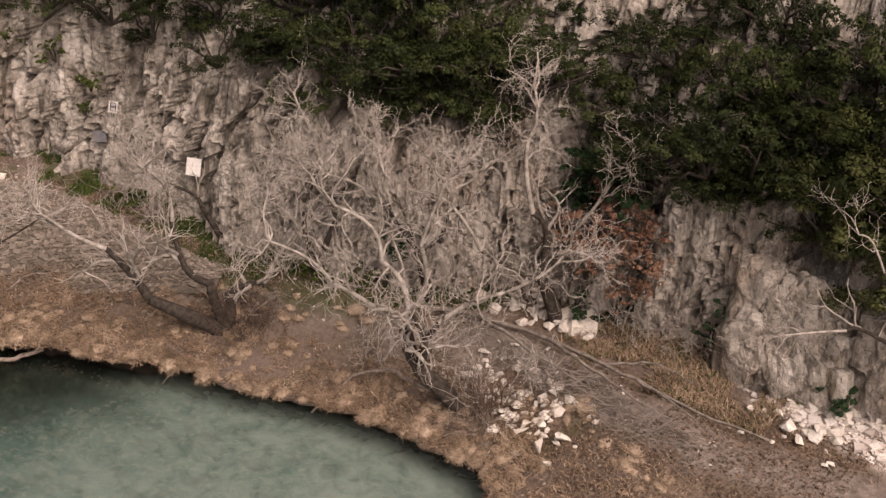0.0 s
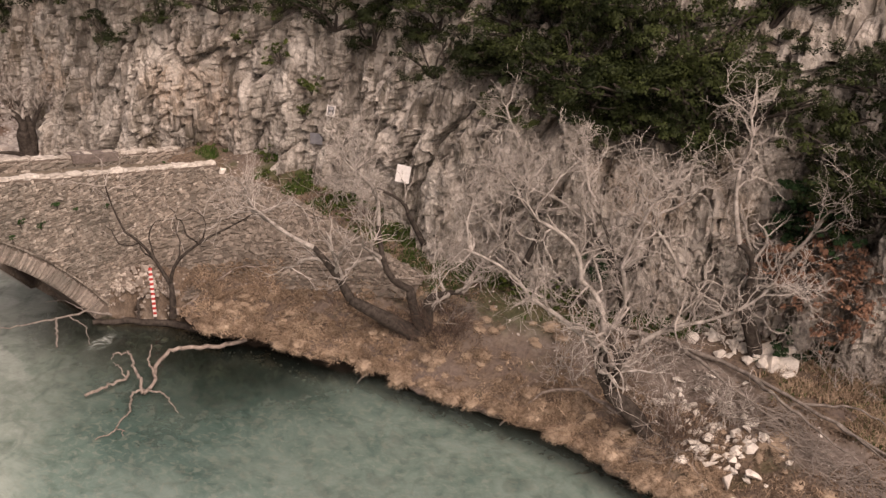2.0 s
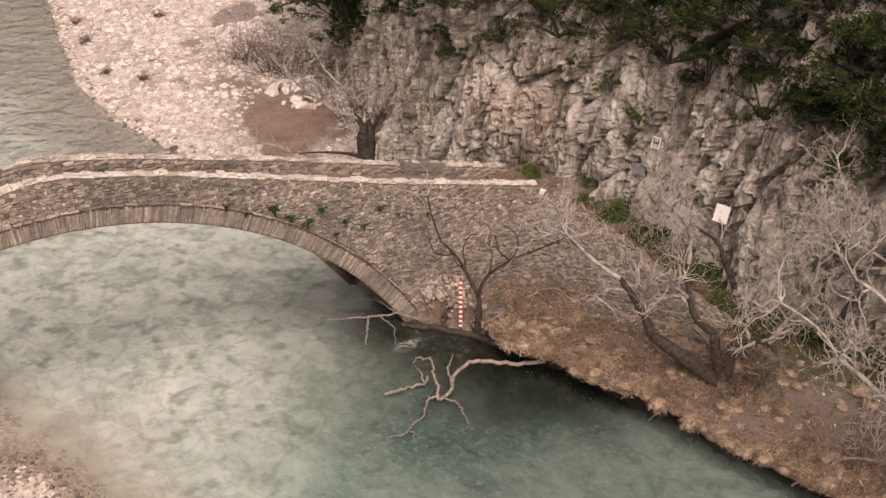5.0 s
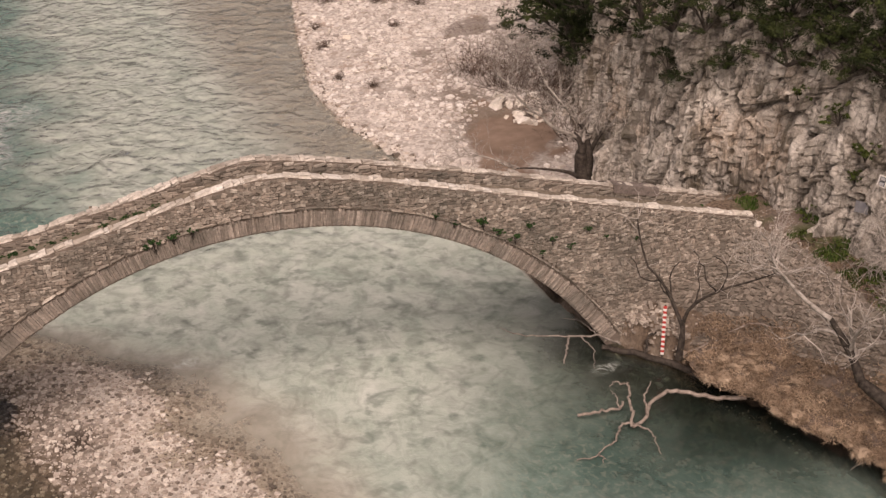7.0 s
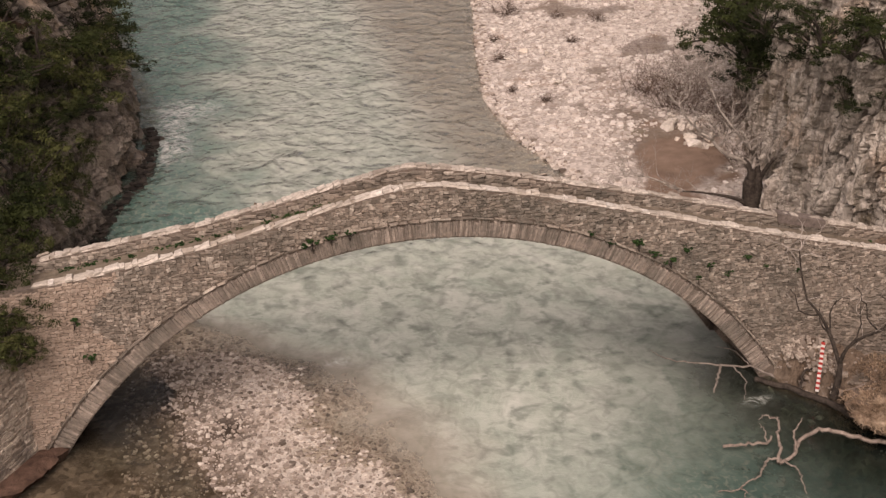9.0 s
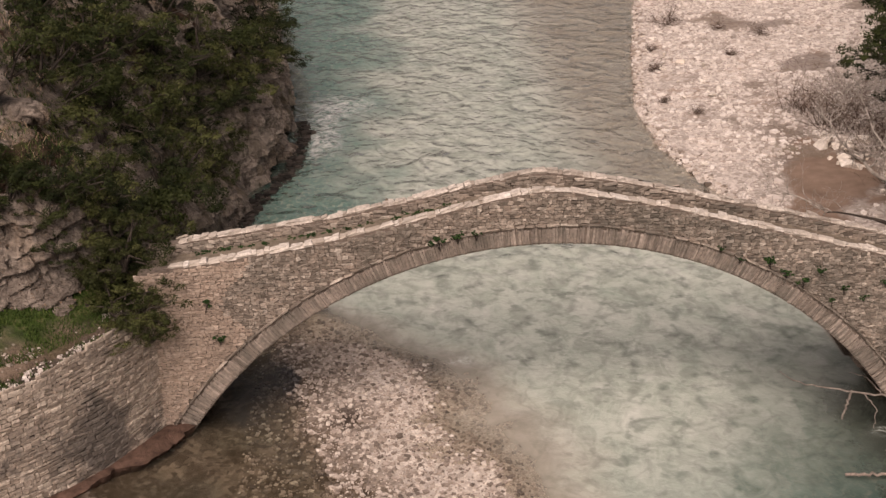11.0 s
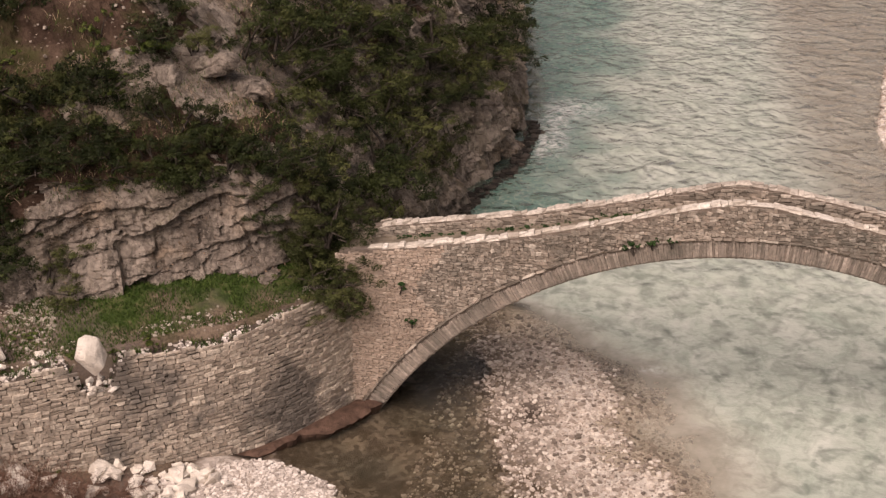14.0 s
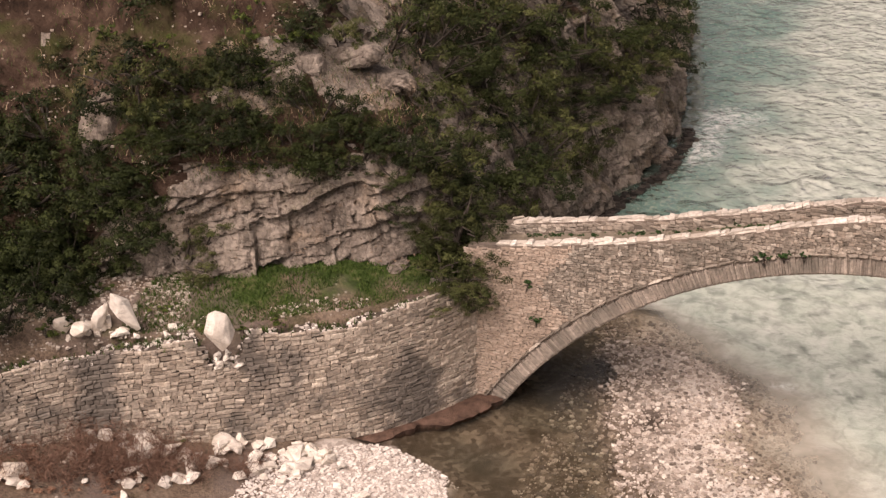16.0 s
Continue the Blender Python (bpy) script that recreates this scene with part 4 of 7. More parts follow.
wall = tagged(new("retaining_wall"), "dry-stone retaining wall with a broken notch below a boulder", "wall")
us = np.linspace(0, WALL_RUN[-1], 150)
core = Heap()
ring4 = []
for u in us:
    p, al, ou = wall_at(u)
    for off, z in ((0.05, -0.8), (0.15, wall_top(u) - 0.2), (1.1, wall_top(u) - 0.2), (1.1, -0.8)):
        ring4.append(np.array([*p, z]) - ou * off)
core.add(ring4, [(4 * i + k, 4 * i + (k + 1) % 4, 4 * i + 4 + (k + 1) % 4, 4 * i + 4 + k) for i in range(len(us) - 1) for k in range(4)])
solid("core", core.mesh("core"), JOINT, wall, "earth and mortar backing")


def on_wall(u, z):
    p, al, ou = wall_at(u)
    lean = 0.02 * z
    z += 0.06 * math.sin(u * 1.1 + z) + 0.04 * math.sin(u * 2.7 - 1.7 * z)
    return np.array([*p, z - 0.4]) - ou * (0.03 + lean), al, ou, Z3


courses = coursed(WALL_RUN[-1], 5.3, 0.3, 0.155, lambda u, z: z - 0.4 < wall_top(u) + 0.04, on_wall, 0.045, 0.93, 0.3)
lay(courses, "stone", wall, WALLSTONE, 300, lambda c: abs(c[0] + 17) + 0.5 * abs(c[2] - 2.5))

# red earth footing laid bare under the wall by the river
foot_in = np.array([(-12.6, 0.0), (-13.1, -0.1), (-13.9, -1.35), (-14.7, -2.6), (-15.7, -3.7), (-16.7, -4.6)])
foot_out = np.array([(-12.3, -0.3), (-12.5, -1.0), (-13.4, -1.9), (-14.4, -2.9), (-15.5, -3.9), (-16.7, -4.7)])
n_f = 60
t_in = np.linspace(0, 5, n_f)
a_in, a_out = [np.stack([np.interp(t_in, np.arange(6), q[:, n]) for n in (0, 1)], 1) for q in (foot_in, foot_out)]
a_out = a_out + 0.16 * np.stack([fbm(flat3(t_in * 2.2, t_in * 0), 4, 141), fbm(flat3(t_in * 2.2, t_in * 0), 4, 143)], 1)
lip_f = 0.16 + 0.06 * fbm(flat3(t_in * 1.6, t_in * 0), 3, 145)
ledge_v = np.concatenate([flat3(*a_in.T, 0.24), flat3(*(0.5 * a_in + 0.5 * a_out).T, 0.23), flat3(*a_out.T, lip_f), flat3(*(a_out + 0.15 * (a_in - a_out)).T, lip_f - 0.16), flat3(*(a_out + 0.6 * (a_in - a_out)).T, -0.5), flat3(*a_in.T, -0.5)])
solid("footing", mesh_from("footing", ledge_v, [(k * n_f + i, k * n_f + i + 1, (k + 1) * n_f + i + 1, (k + 1) * n_f + i) for k in range(5) for i in range(n_f - 1)]),
      plain("red_clay", (0.05, 0.03, 0.022), (0.15, 0.092, 0.068), 2.5, 0.8, 0.06), wall, "undercut red-brown earth footing")

# ---- cobbled wing of the bridge, running down beside the ramp ----
WING_TOP = np.array([(17.9, -0.05, 4.2), (18.7, -2.0, 4.15), (18.95, -4.5, 3.95), (19.0, -7.5, 3.5), (19.1, -10.6, 3.1)])
WING_FOOT = np.array([(13.0, -0.1, -0.1), (14.6, -2.2, 0.75), (16.1, -4.6, 1.6), (17.3, -7.4, 2.1), (18.5, -10.4, 2.45)])


def wing_at(u, v):
    t = np.linspace(0, 1, 5)
    a = np.array([np.interp(u, t, WING_TOP[:, n]) for n in range(3)])
    b = np.array([np.interp(u, t, WING_FOOT[:, n]) for n in range(3)])
    return b + (a - b) * v + np.array([0, 0, 0.25 * math.sin(math.pi * v)])


wing = tagged(new("wing_wall"), "sloping cobbled wing of rubble stone beside the bridge ramp", "wall")
grid = np.array([wing_at(u, v) for u in np.linspace(0, 1, 50) for v in np.linspace(0, 1, 16)])
under = grid - (-0.25, 0.2, 0.9)
idx = [(i * 16 + j, i * 16 + j + 16, i * 16 + j + 17, i * 16 + j + 1) for i in range(49) for j in range(15)]
h = Heap()
h.add(grid, idx)
h.add(under, [q[::-1] for q in idx])
solid("core", h.mesh("core"), MORTAR, wing, "earth bed of the cobbles")


def wing_high(u):
    u = min(max(u / 11.5, 0.0), 0.995)
    return np.linalg.norm(wing_at(u, 1) - wing_at(u, 0))


def on_wing(u, z):
    v = min(z / wing_high(u), 0.99)
    u = min(u / 11.5, 0.995)
    c, p, q = wing_at(u, v), wing_at(u + 0.004, v), wing_at(u, v + 0.01)
    al, up = (p - c) / np.linalg.norm(p - c), (q - c) / np.linalg.norm(q - c)
    ou = np.cross(al, up)
    ou /= np.linalg.norm(ou)
    if ou[2] < 0:
        ou = -ou
    return c - ou * 0.03, al, ou, up


cobbles = coursed(11.5, 7.0, 0.24, 0.13, lambda u, z: 0 < u < 11.4 and z < wing_high(u), on_wing, 0.3)
lay(cobbles, "stone", wing, COBBLE, 300, lambda c: abs(c[1] + 3.5))

# ---- plants ----
prng = np.random.default_rng(23)


def ground_at(x, y):
    return float(ground_z(np.array([x]), np.array([y]))[0])


def leaf_quads(heap, centres, size, spread_up=0.3, outward=None):
    """Small leaves at the given places, facing up and outward with some turn of their own."""
    n = len(centres)
    d = prng.normal(0, 1, (n, 3)) + (0, 0, spread_up)
    if outward is not None:
        d = prng.normal(0, 0.45, (n, 3)) + outward + (0, 0, spread_up)
    d /= np.linalg.norm(d, axis=1, keepdims=True)
    a = np.cross(d, prng.normal(0, 1, (n, 3)))
    a /= np.linalg.norm(a, axis=1, keepdims=True)
    b = np.cross(d, a)
    s = size * prng.uniform(0.6, 1.3, (n, 1))
    v = np.stack([centres - a * s, centres + a * s * 0.7 + b * s * 0.5, centres + a * s * 0.7 - b * s * 0.5], 1).reshape(-1, 3)
    heap.v.append(v)
    heap.f += [(3 * i + heap.n, 3 * i + 1 + heap.n, 3 * i + 2 + heap.n) for i in range(n)]
    heap.n += 3 * n


def limb(heap, start, way, length, radius, levels, kids, wiggle=0.34, rise=0.05, sides=5, taper=0.4, twigs=None, ends=None):
    """A crooked limb that forks again and again; thin ones go to the twigs."""
    n = max(4, int(4 + 2.4 * length))
    p, d, pts = np.array(start, float), np.array(way, float) / np.linalg.norm(way), []
    dirs = []
    for i in range(n):
        pts.append(p.copy())
        dirs.append(d.copy())
        d = d + prng.normal(0, wiggle, 3) + (0, 0, rise)
        d /= np.linalg.norm(d)
        p = p + d * length / (n - 1)
    radii = radius * np.linspace(1, taper, n)
    tube(twigs if (twigs is not None and radius < 0.03) else heap, pts, np.maximum(radii, 0.0055), sides if radius > 0.03 else 3)
    if ends is not None:
        ends.append(pts[-1])
    if levels <= 0:
        return
    for k in range(kids):
        i = int(prng.integers(max(1, n // 3), n))
        side = dirs[i] + prng.normal(0, 0.75, 3)
        limb(heap, pts[i], side, length * prng.uniform(0.45, 0.75), radii[i] * prng.uniform(0.5, 0.75), levels - 1, kids, wiggle, rise, sides, taper, twigs, ends)


def bare_tree(name, base, stems, label, levels=3, kids=4, bark=BARK, twig=TWIG, group=""):
    """stems: lists of (way, length, radius) runs; each stem's runs follow one another, the last ones fork into the crown."""
    tree = tagged(new(name), label, "tree", group)
    tree.location = base
    bole, wood, fine = Heap(), Heap(), Heap()
    for runs in stems:
        p = np.zeros(3)
        for k, (way, length, radius) in enumerate(runs):
            d = np.array(way, float) / np.linalg.norm(way)
            n = 7
            bend = prng.normal(0, (0.1 if k else 0.04) * length, 3)
            q = [p + d * length * t + bend * math.sin(math.pi * t) for t in np.linspace(0, 1, n)]
            nxt = runs[k + 1][2] if k + 1 < len(runs) else radius * 0.6
            tube(wood if k > 1 else bole, q, np.linspace(radius, nxt, n) * (0.8 if k else 0.95) * prng.uniform(0.9, 1.1, n), 8)
            if k:
                for _ in range(2 + kids // 2):
                    i = int(prng.integers(2, n))
                    limb(wood, q[i], d + prng.normal(0, 0.8, 3) + (0, 0, 0.25), length * prng.uniform(0.5, 0.9), radius * 0.4, levels - 1, kids, twigs=fine)
            p = q[-1]
        for _ in range(3):
            limb(wood, p, d + prng.normal(0, 0.5, 3), length * prng.uniform(0.6, 1.0), radius * 0.42, levels, kids, twigs=fine)
    solid("trunk", bole.mesh("trunk", True), DARK_BARK, tree, "dark furrowed lower trunk")
    limbs = solid("limb_work", wood.mesh("limb_work", True), bark, tree, kind="stuff")
    if fine.n:
        solid("twig_work", fine.mesh("twig_work"), twig, limbs, "fine pale bare twigs", kind="stuff")
    return tree


def crown_mesh(radius, clumps, leaves, size, squash=0.7, lobes=7):
    """An uneven crown: lobes of leafy pads, domed on top and open below, with gaps between, and the limbs that carry them."""
    leafy, wood = Heap(), Heap()
    for b in range(lobes):
        a = prng.uniform(0, 6.28)
        core = np.array([math.cos(a), math.sin(a), 0]) * radius * prng.uniform(0.2, 0.85) + (0, 0, radius * prng.uniform(-0.22, 0.8))
        own = radius * prng.uniform(0.26, 0.48)
        for n in range(max(2, clumps // lobes)):
            d = prng.normal(0, 1, 3)
            d[2] = abs(d[2]) * 0.8 - 0.25
            d /= np.linalg.norm(d)
            c = core + d * own * prng.uniform(0.55, 1.1) * (1, 1, squash)
            k = int(leaves * prng.uniform(0.5, 1.5))
            q = prng.normal(0, 1, (k, 3)) + d * 0.7 + (0, 0, 0.35)
            q /= np.linalg.norm(q, axis=1, keepdims=True)
            spread = radius * prng.uniform(0.10, 0.2)
            leaf_quads(leafy, c + q * spread * prng.uniform(0.55, 1.1, (k, 1)) * (1, 1, 0.6), size, 0.35, q)
            if n % 8 == 0:
                tube(wood, [core * 0.6, core * 0.4 + c * 0.6, c], [radius * 0.022, radius * 0.016, radius * 0.008], 4)
        tube(wood, [(0, 0, -0.3), core * 0.45 + prng.normal(0, 0.08 * radius, 3), core], [radius * 0.04, radius * 0.028, radius * 0.014], 4)
    return leafy.mesh("crown"), wood.mesh("wood", True)


KINDS = {}
for kind, mat, n, args in (("oak", LEAF_DARK, 6, (1.75, 66, 60, 0.056)), ("olive", LEAF_OLIVE, 5, (1.65, 60, 58, 0.051)), ("ivy", LEAF_IVY, 2, (1.0, 40, 40, 0.08)),
                           ("rust", LEAF_RUST, 2, (1.1, 34, 14, 0.085)), ("weed", LEAF_WEED, 4, (0.24, 30, 40, 0.034, 0.9)), ("moss", LEAF_MOSS, 3, (0.6, 30, 34, 0.05))):
    KINDS[kind] = [crown_mesh(*args) for _ in range(n)]
    for crown, wood in KINDS[kind]:
        crown.materials.append(mat)
        wood.materials.append(DARK_BARK)
NAMES = {"oak": ("evergreen_oak", "dark evergreen oak clinging to the cliff", "tree", "evergreens on the cliffs"),
         "olive": ("evergreen_shrub", "olive-green leafy shrub on the rocky slope", "shrub", "shrubs on the slopes"),
         "ivy": ("ivy_bush", "dark green ivy hanging on limestone", "bush", "ivy"),
         "rust": ("withered_shrub", "low shrub with withered rust-brown leaves", "shrub", "withered shrubs"),
         "weed": ("weed_tuft", "small green weed rooted in the bridge masonry", "weed", "weeds on the bridge"),
         "moss": ("low_bush", "low mossy green bush among the stones", "bush", "low bushes")}


def plant(kind, x, y, z, size=1.0, flat=1.0):
    name, label, cat, group = NAMES[kind]
    crown, wood = KINDS[kind][int(prng.integers(len(KINDS[kind])))]
    top = tagged(new(name), label, cat, group)
    top.matrix_basis = pose(x, y, z, prng.uniform(-14, 14), prng.uniform(-14, 14), prng.uniform(0, 360)) @ Matrix.Diagonal((size * prng.uniform(0.8, 1.3), size * prng.uniform(0.8, 1.2), size * flat * prng.uniform(0.75, 1.15), 1))
    for nm, me in (("crown", crown), ("wood", wood)):
        ob = tagged(new(nm, me), kind="stuff")
        ob.parent = top
    return top


def face_point(face, y, z, x=None):
    """The place on a cliff face nearest to a level and a station along it."""
    p = face.reshape(-1, 3)
    d = (p[:, 1] - y) ** 2 + (p[:, 2] - z) ** 2 + (0 if x is None else (p[:, 0] - x) ** 2)
    return p[np.argmin(d)]


def hang(kind, face, y, z, size, x=None, out=0.0):
    p = face_point(face, y, z, x)
    gap = abs(p[1] + 20.8)
    if kind == "oak" and face is FACE_R and gap < 0.35 + 1.15 * size and p[2] > 7.3:
        # crowns beside the bare rib stay small
        if gap < 0.8:
            return
        size = (gap - 0.3) / 1.15
    side = -1 if face is FACE_R else 1
    plant(kind, p[0] + side * out, p[1], p[2] - 0.45 * size, size)


# wood above the right-hand cliff: a shaggy lower edge, then full cover; one bare rock rib is left open
for y in np.arange(4.5, -36, -1.25):
    if abs(y + 20.8) < 0.7:
        continue
    low = np.interp(y, [-36, -31, -26, -23, -21, -19, -14, -8, -2, 4], [8.0, 7.6, 8.2, 8.6, 11, 10.2, 10.0, 10.6, 10.6, 11.2])
    for step, s in ((0.0, 0.75), (1.3, 1.0), (2.7, 1.15), (4.4, 1.3)):
        if prng.random() < 0.9:
            hang("oak", FACE_R, y + prng.uniform(-0.5, 0.5), low + step + prng.uniform(-0.4, 0.4), s * prng.uniform(0.8, 1.15), out=0.25)
for y, z, s in ((-28.4, 9.6, 1.1), (-29.2, 8.6, 1.0), (-29.6, 10.2, 1.2), (-28.9, 7.6, 0.8), (-30.6, 8.4, 1.1), (-31.5, 6.8, 1.0), (-32.0, 8.8, 1.2)):
    hang("olive", FACE_R, y, z, s * 1.2, out=0.9)
for y, z, s in ((-22.3, 8.8, 1.0), (-23.4, 8.0, 0.9), (-24.4, 8.3, 0.8), (-22.6, 7.5, 0.8), (-15.2, 9.3, 0.8), (-13.4, 9.4, 0.7), (19.2, 6.0, 1.0), (16.5, 7.8, 1.1), (13, 8.6, 1.0), (22, 6.2, 1.2), (25, 6.5, 1.4), (29, 6, 1.5), (33, 7, 1.8), (38, 7, 2.0), (44, 7, 2.2)):
    hang("oak", FACE_R, y, z, s, out=0.3)
for y, z, s in ((-12.6, 9.6, 0.9), (-13.6, 10.6, 1.0), (-14.6, 9.4, 0.9), (-15.6, 10.2, 1.0), (-16.6, 9.2, 0.9), (-17.6, 10.0, 1.0), (-18.4, 9.2, 0.8), (-13.0, 11.6, 1.1), (-15.0, 11.6, 1.2), (-17.0, 11.6, 1.2), (-11.2, 11.2, 1.0), (3.0, 10.6, 0.9), (1.4, 10.2, 0.8), (-0.6, 10.4, 0.9), (5.0, 10.8, 1.0), (7.0, 10.5, 1.0), (9.0, 10.2, 1.0), (-5.4, 10.0, 0.9), (-9.0, 10.0, 0.8), (-11.0, 10.2, 0.9), (4.2, 9.2, 0.6), (6.4, 8.6, 0.6), (21.5, 5.0, 1.2), (23.5, 6.2, 1.5), (25.5, 5.0, 1.4), (27.5, 6.4, 1.7), (24.5, 8.0, 1.6), (21.0, 7.2, 1.3), (30.0, 5.0, 1.8), (32.0, 8.0, 2.0), (28.5, 9.0, 1.9), (36, 5.5, 2.0), (18.6, 8.2, 1.1)):
    hang("oak", FACE_R, y, z, s, out=0.8)
for y, z, s in ((-22.6, 9.6, 1.3), (-23.6, 9.0, 1.2), (-24.8, 9.2, 1.3), (-26.0, 8.8, 1.2), (-27.2, 9.4, 1.2), (-25.4, 10.4, 1.4), (-23.2, 10.8, 1.3), (-27.8, 10.8, 1.4), (-16.6, 9.8, 1.1), (-17.8, 10.2, 1.1), (-14.4, 10.2, 1.2), (-19.4, 10.6, 1.0)):
    hang("oak", FACE_R, y, z, s, out=0.7)
for y, z, s in ((-21.0, 7.6, 0.8), (-21.6, 7.3, 0.85), (-22.2, 7.6, 0.8), (-21.4, 8.2, 0.8), (-22.6, 7.2, 0.7), (-20.5, 7.2, 0.8), (-20.9, 6.4, 0.7), (-21.3, 7.8, 0.8), (-25.6, 3.6, 0.6), (-26.1, 4.6, 0.45), (-29.0, 3.4, 0.55), (-29.8, 3.0, 0.6), (-15.6, 4.4, 0.6), (-21.6, 3.2, 0.7), (-22.3, 3.0, 0.6)):
    hang("ivy", FACE_R, y, z, s, out=0.7)
for y, z, s in ((-21.0, 5.8, 0.8), (-21.6, 5.2, 0.8), (-24.0, 6.2, 0.8), (-23.8, 5.2, 0.7), (-20.6, 6.0, 0.6), (-22.8, 4.6, 0.6), (-21.8, 6.6, 0.85), (-22.6, 6.9, 0.9), (-23.3, 6.6, 0.8), (-22.2, 5.8, 0.8), (-23.0, 5.6, 0.75), (-21.4, 6.2, 0.6)):
    hang("rust", FACE_R, y, z, s * 1.1, out=1.5)
for y, z, s in ((-3.8, 4.2, 1.1), (-4.8, 4.3, 1.2), (-6.6, 3.8, 1.0), (-7.6, 3.7, 1.0), (-1.6, 4.4, 0.8), (-0.6, 4.6, 0.7), (-8.6, 3.5, 0.9), (-12.6, 3.5, 1.0), (-13.6, 3.5, 1.1), (-15.0, 3.6, 1.0), (-14.3, 3.4, 0.9),
                (2.2, 4.4, 0.6), (-3.0, 7.9, 0.8), (-1.2, 8.8, 1.0), (0.5, 9.2, 0.9), (-2.2, 6.6, 0.6)):
    hang("moss", FACE_R, y, z, s, out=0.45)

for x, y, s in ((19.7, -3.1, 0.9), (19.9, -7.1, 0.9), (20.0, -5.7, 1.0), (19.8, -4.4, 0.8), (19.6, -1.6, 0.8), (20.1, -8.4, 0.8), (20.6, -12.4, 0.9), (20.9, -13.6, 0.8), (21.4, -15.0, 0.9), (21.8, -16.4, 0.8), (24.0, -26.2, 0.8), (23.8, -28.6, 0.7), (24.0, -24.8, 0.7)):
    plant("moss", x, y, ground_at(x, y) - 0.05, s, 0.6)

# left bluff: evergreen scrub between rock ledges
for x, y, z, s in ((-19.0, 7.3, 10.9, 1.1), (-17.8, 11.9, 10.1, 1.3), (-17.1, 14.7, 9.5, 1.2), (-15.9, 19.2, 8.5, 1.3), (-14.2, 24.4, 7.9, 1.2), (-12.3, 27.4, 6.8, 1.1), (-11.6, 31.5, 5.2, 1.2), (-12.8, 22.5, 5.0, 1.1),
                   (-11.4, 28.6, 5.2, 1.0), (-12.0, 35.0, 6.5, 1.4), (-12.6, 40, 6.5, 1.5), (-14, 46, 7.5, 1.7), (-15, 53, 8, 1.9), (-13.4, 18.5, 5.2, 0.9), (-15.5, 22, 9.8, 1.3), (-14, 29, 9.5, 1.4), (-18, 18, 12, 1.6),
                   (-16.2, 0.1, 8.6, 0.6), (-18.7, -1.0, 9.3, 0.75), (-20.2, -0.6, 9.3, 0.65), (-19.4, -0.8, 9.6, 0.6), (-29.1, -0.6, 8.3, 1.2), (-28.9, -2.5, 7.2, 1.1), (-27.1, -2.4, 7.3, 0.9), (-26.2, -3.0, 7.4, 0.9),
                   (-28.5, -5.1, 5.6, 1.0), (-27.0, -4.4, 5.9, 0.8), (-22.9, -1.8, 9.8, 0.7), (-21.6, -1.2, 9.7, 0.65), (-24.6, -3.2, 8.2, 0.7), (-25.6, -3.4, 7.6, 0.8), (-20.6, 3.2, 12.6, 0.9), (-17.9, 9.5, 9.4, 1.0),
                   (-16.6, 12.0, 8.2, 1.2), (-30.5, -3.5, 7.5, 1.2), (-23.6, -3.6, 7.4, 0.55), (-26, 2.5, 13, 1.2), (-29, 3.5, 13.5, 1.3), (-22, 5.5, 14, 1.3), (-16.6, 1.0, 9.4, 0.55), (-16.0, -0.4, 7.2, 0.5)):
    p = face_point(FACE_L, y, z, x)
    plant("oak", p[0] + 0.15, p[1] - 0.15, p[2] - 0.3 * s, s)
for x, y, z, s in ((-15.8, 9.1, 8.2, 1.3), (-15.1, 14.3, 6.6, 1.35), (-14.6, 20.1, 6.2, 1.2), (-15.5, 5.9, 7.3, 1.15), (-14.8, 1.6, 6.9, 0.85), (-14.5, 0.5, 6.0, 0.75), (-14.0, 0.2, 5.3, 0.6), (-17.0, 7.8, 9.2, 1.2),
                   (-18.3, 1.2, 10.3, 0.6), (-20.0, 0.6, 10.9, 0.55), (-23.9, -0.2, 10.8, 1.0), (-24.8, -0.8, 10.2, 0.9), (-23.0, 0.4, 11.2, 0.8), (-19.8, 4.2, 12.1, 0.8), (-16.2, 11.5, 7.4, 1.1), (-15.2, 17.0, 6.2, 1.1),
                   (-14.2, 3.2, 6.4, 0.9), (-28, 0.5, 10.5, 0.9), (-26.4, 0.8, 11.3, 0.8), (-15.4, 2.6, 7.6, 0.9), (-13.7, -0.3, 4.5, 0.5)):
    p = face_point(FACE_L, y, z, x)
    plant("olive", p[0] + 0.25, p[1] - 0.35, p[2] - 0.35 * s, s)
for x, y, z, s in ((-21.1, 3.0, 12.0, 1.3), (-22.0, 1.6, 11.5, 1.2), (-21.4, 0.6, 10.9, 1.0), (-21.6, -0.4, 10.3, 0.9), (-22.6, 2.4, 12.3, 1.3), (-27.8, 1.8, 11.8, 1.0), (-25.2, 0.6, 11.7, 1.0), (-13.7, 10.0, 3.7, 0.9), (-13.5, 11, 3.2, 0.7)):
    p = face_point(FACE_L, y, z, x)
    plant("moss", p[0] + 0.1, p[1] - 0.1, p[2] - 0.1, s)
for x, y, s in ((-18.6, -4.6, 0.9), (-21.0, -7.0, 0.8), (-23.9, -8.4, 0.7), (-19.6, -5.4, 0.7), (-22.4, -5.6, 0.9), (-24.6, -6.2, 1.0), (-15.2, -2.2, 0.8), (-16.3, -3.2, 0.8)):
    plant("moss", x, y, ground_at(x, y) - 0.1, s, 0.6)

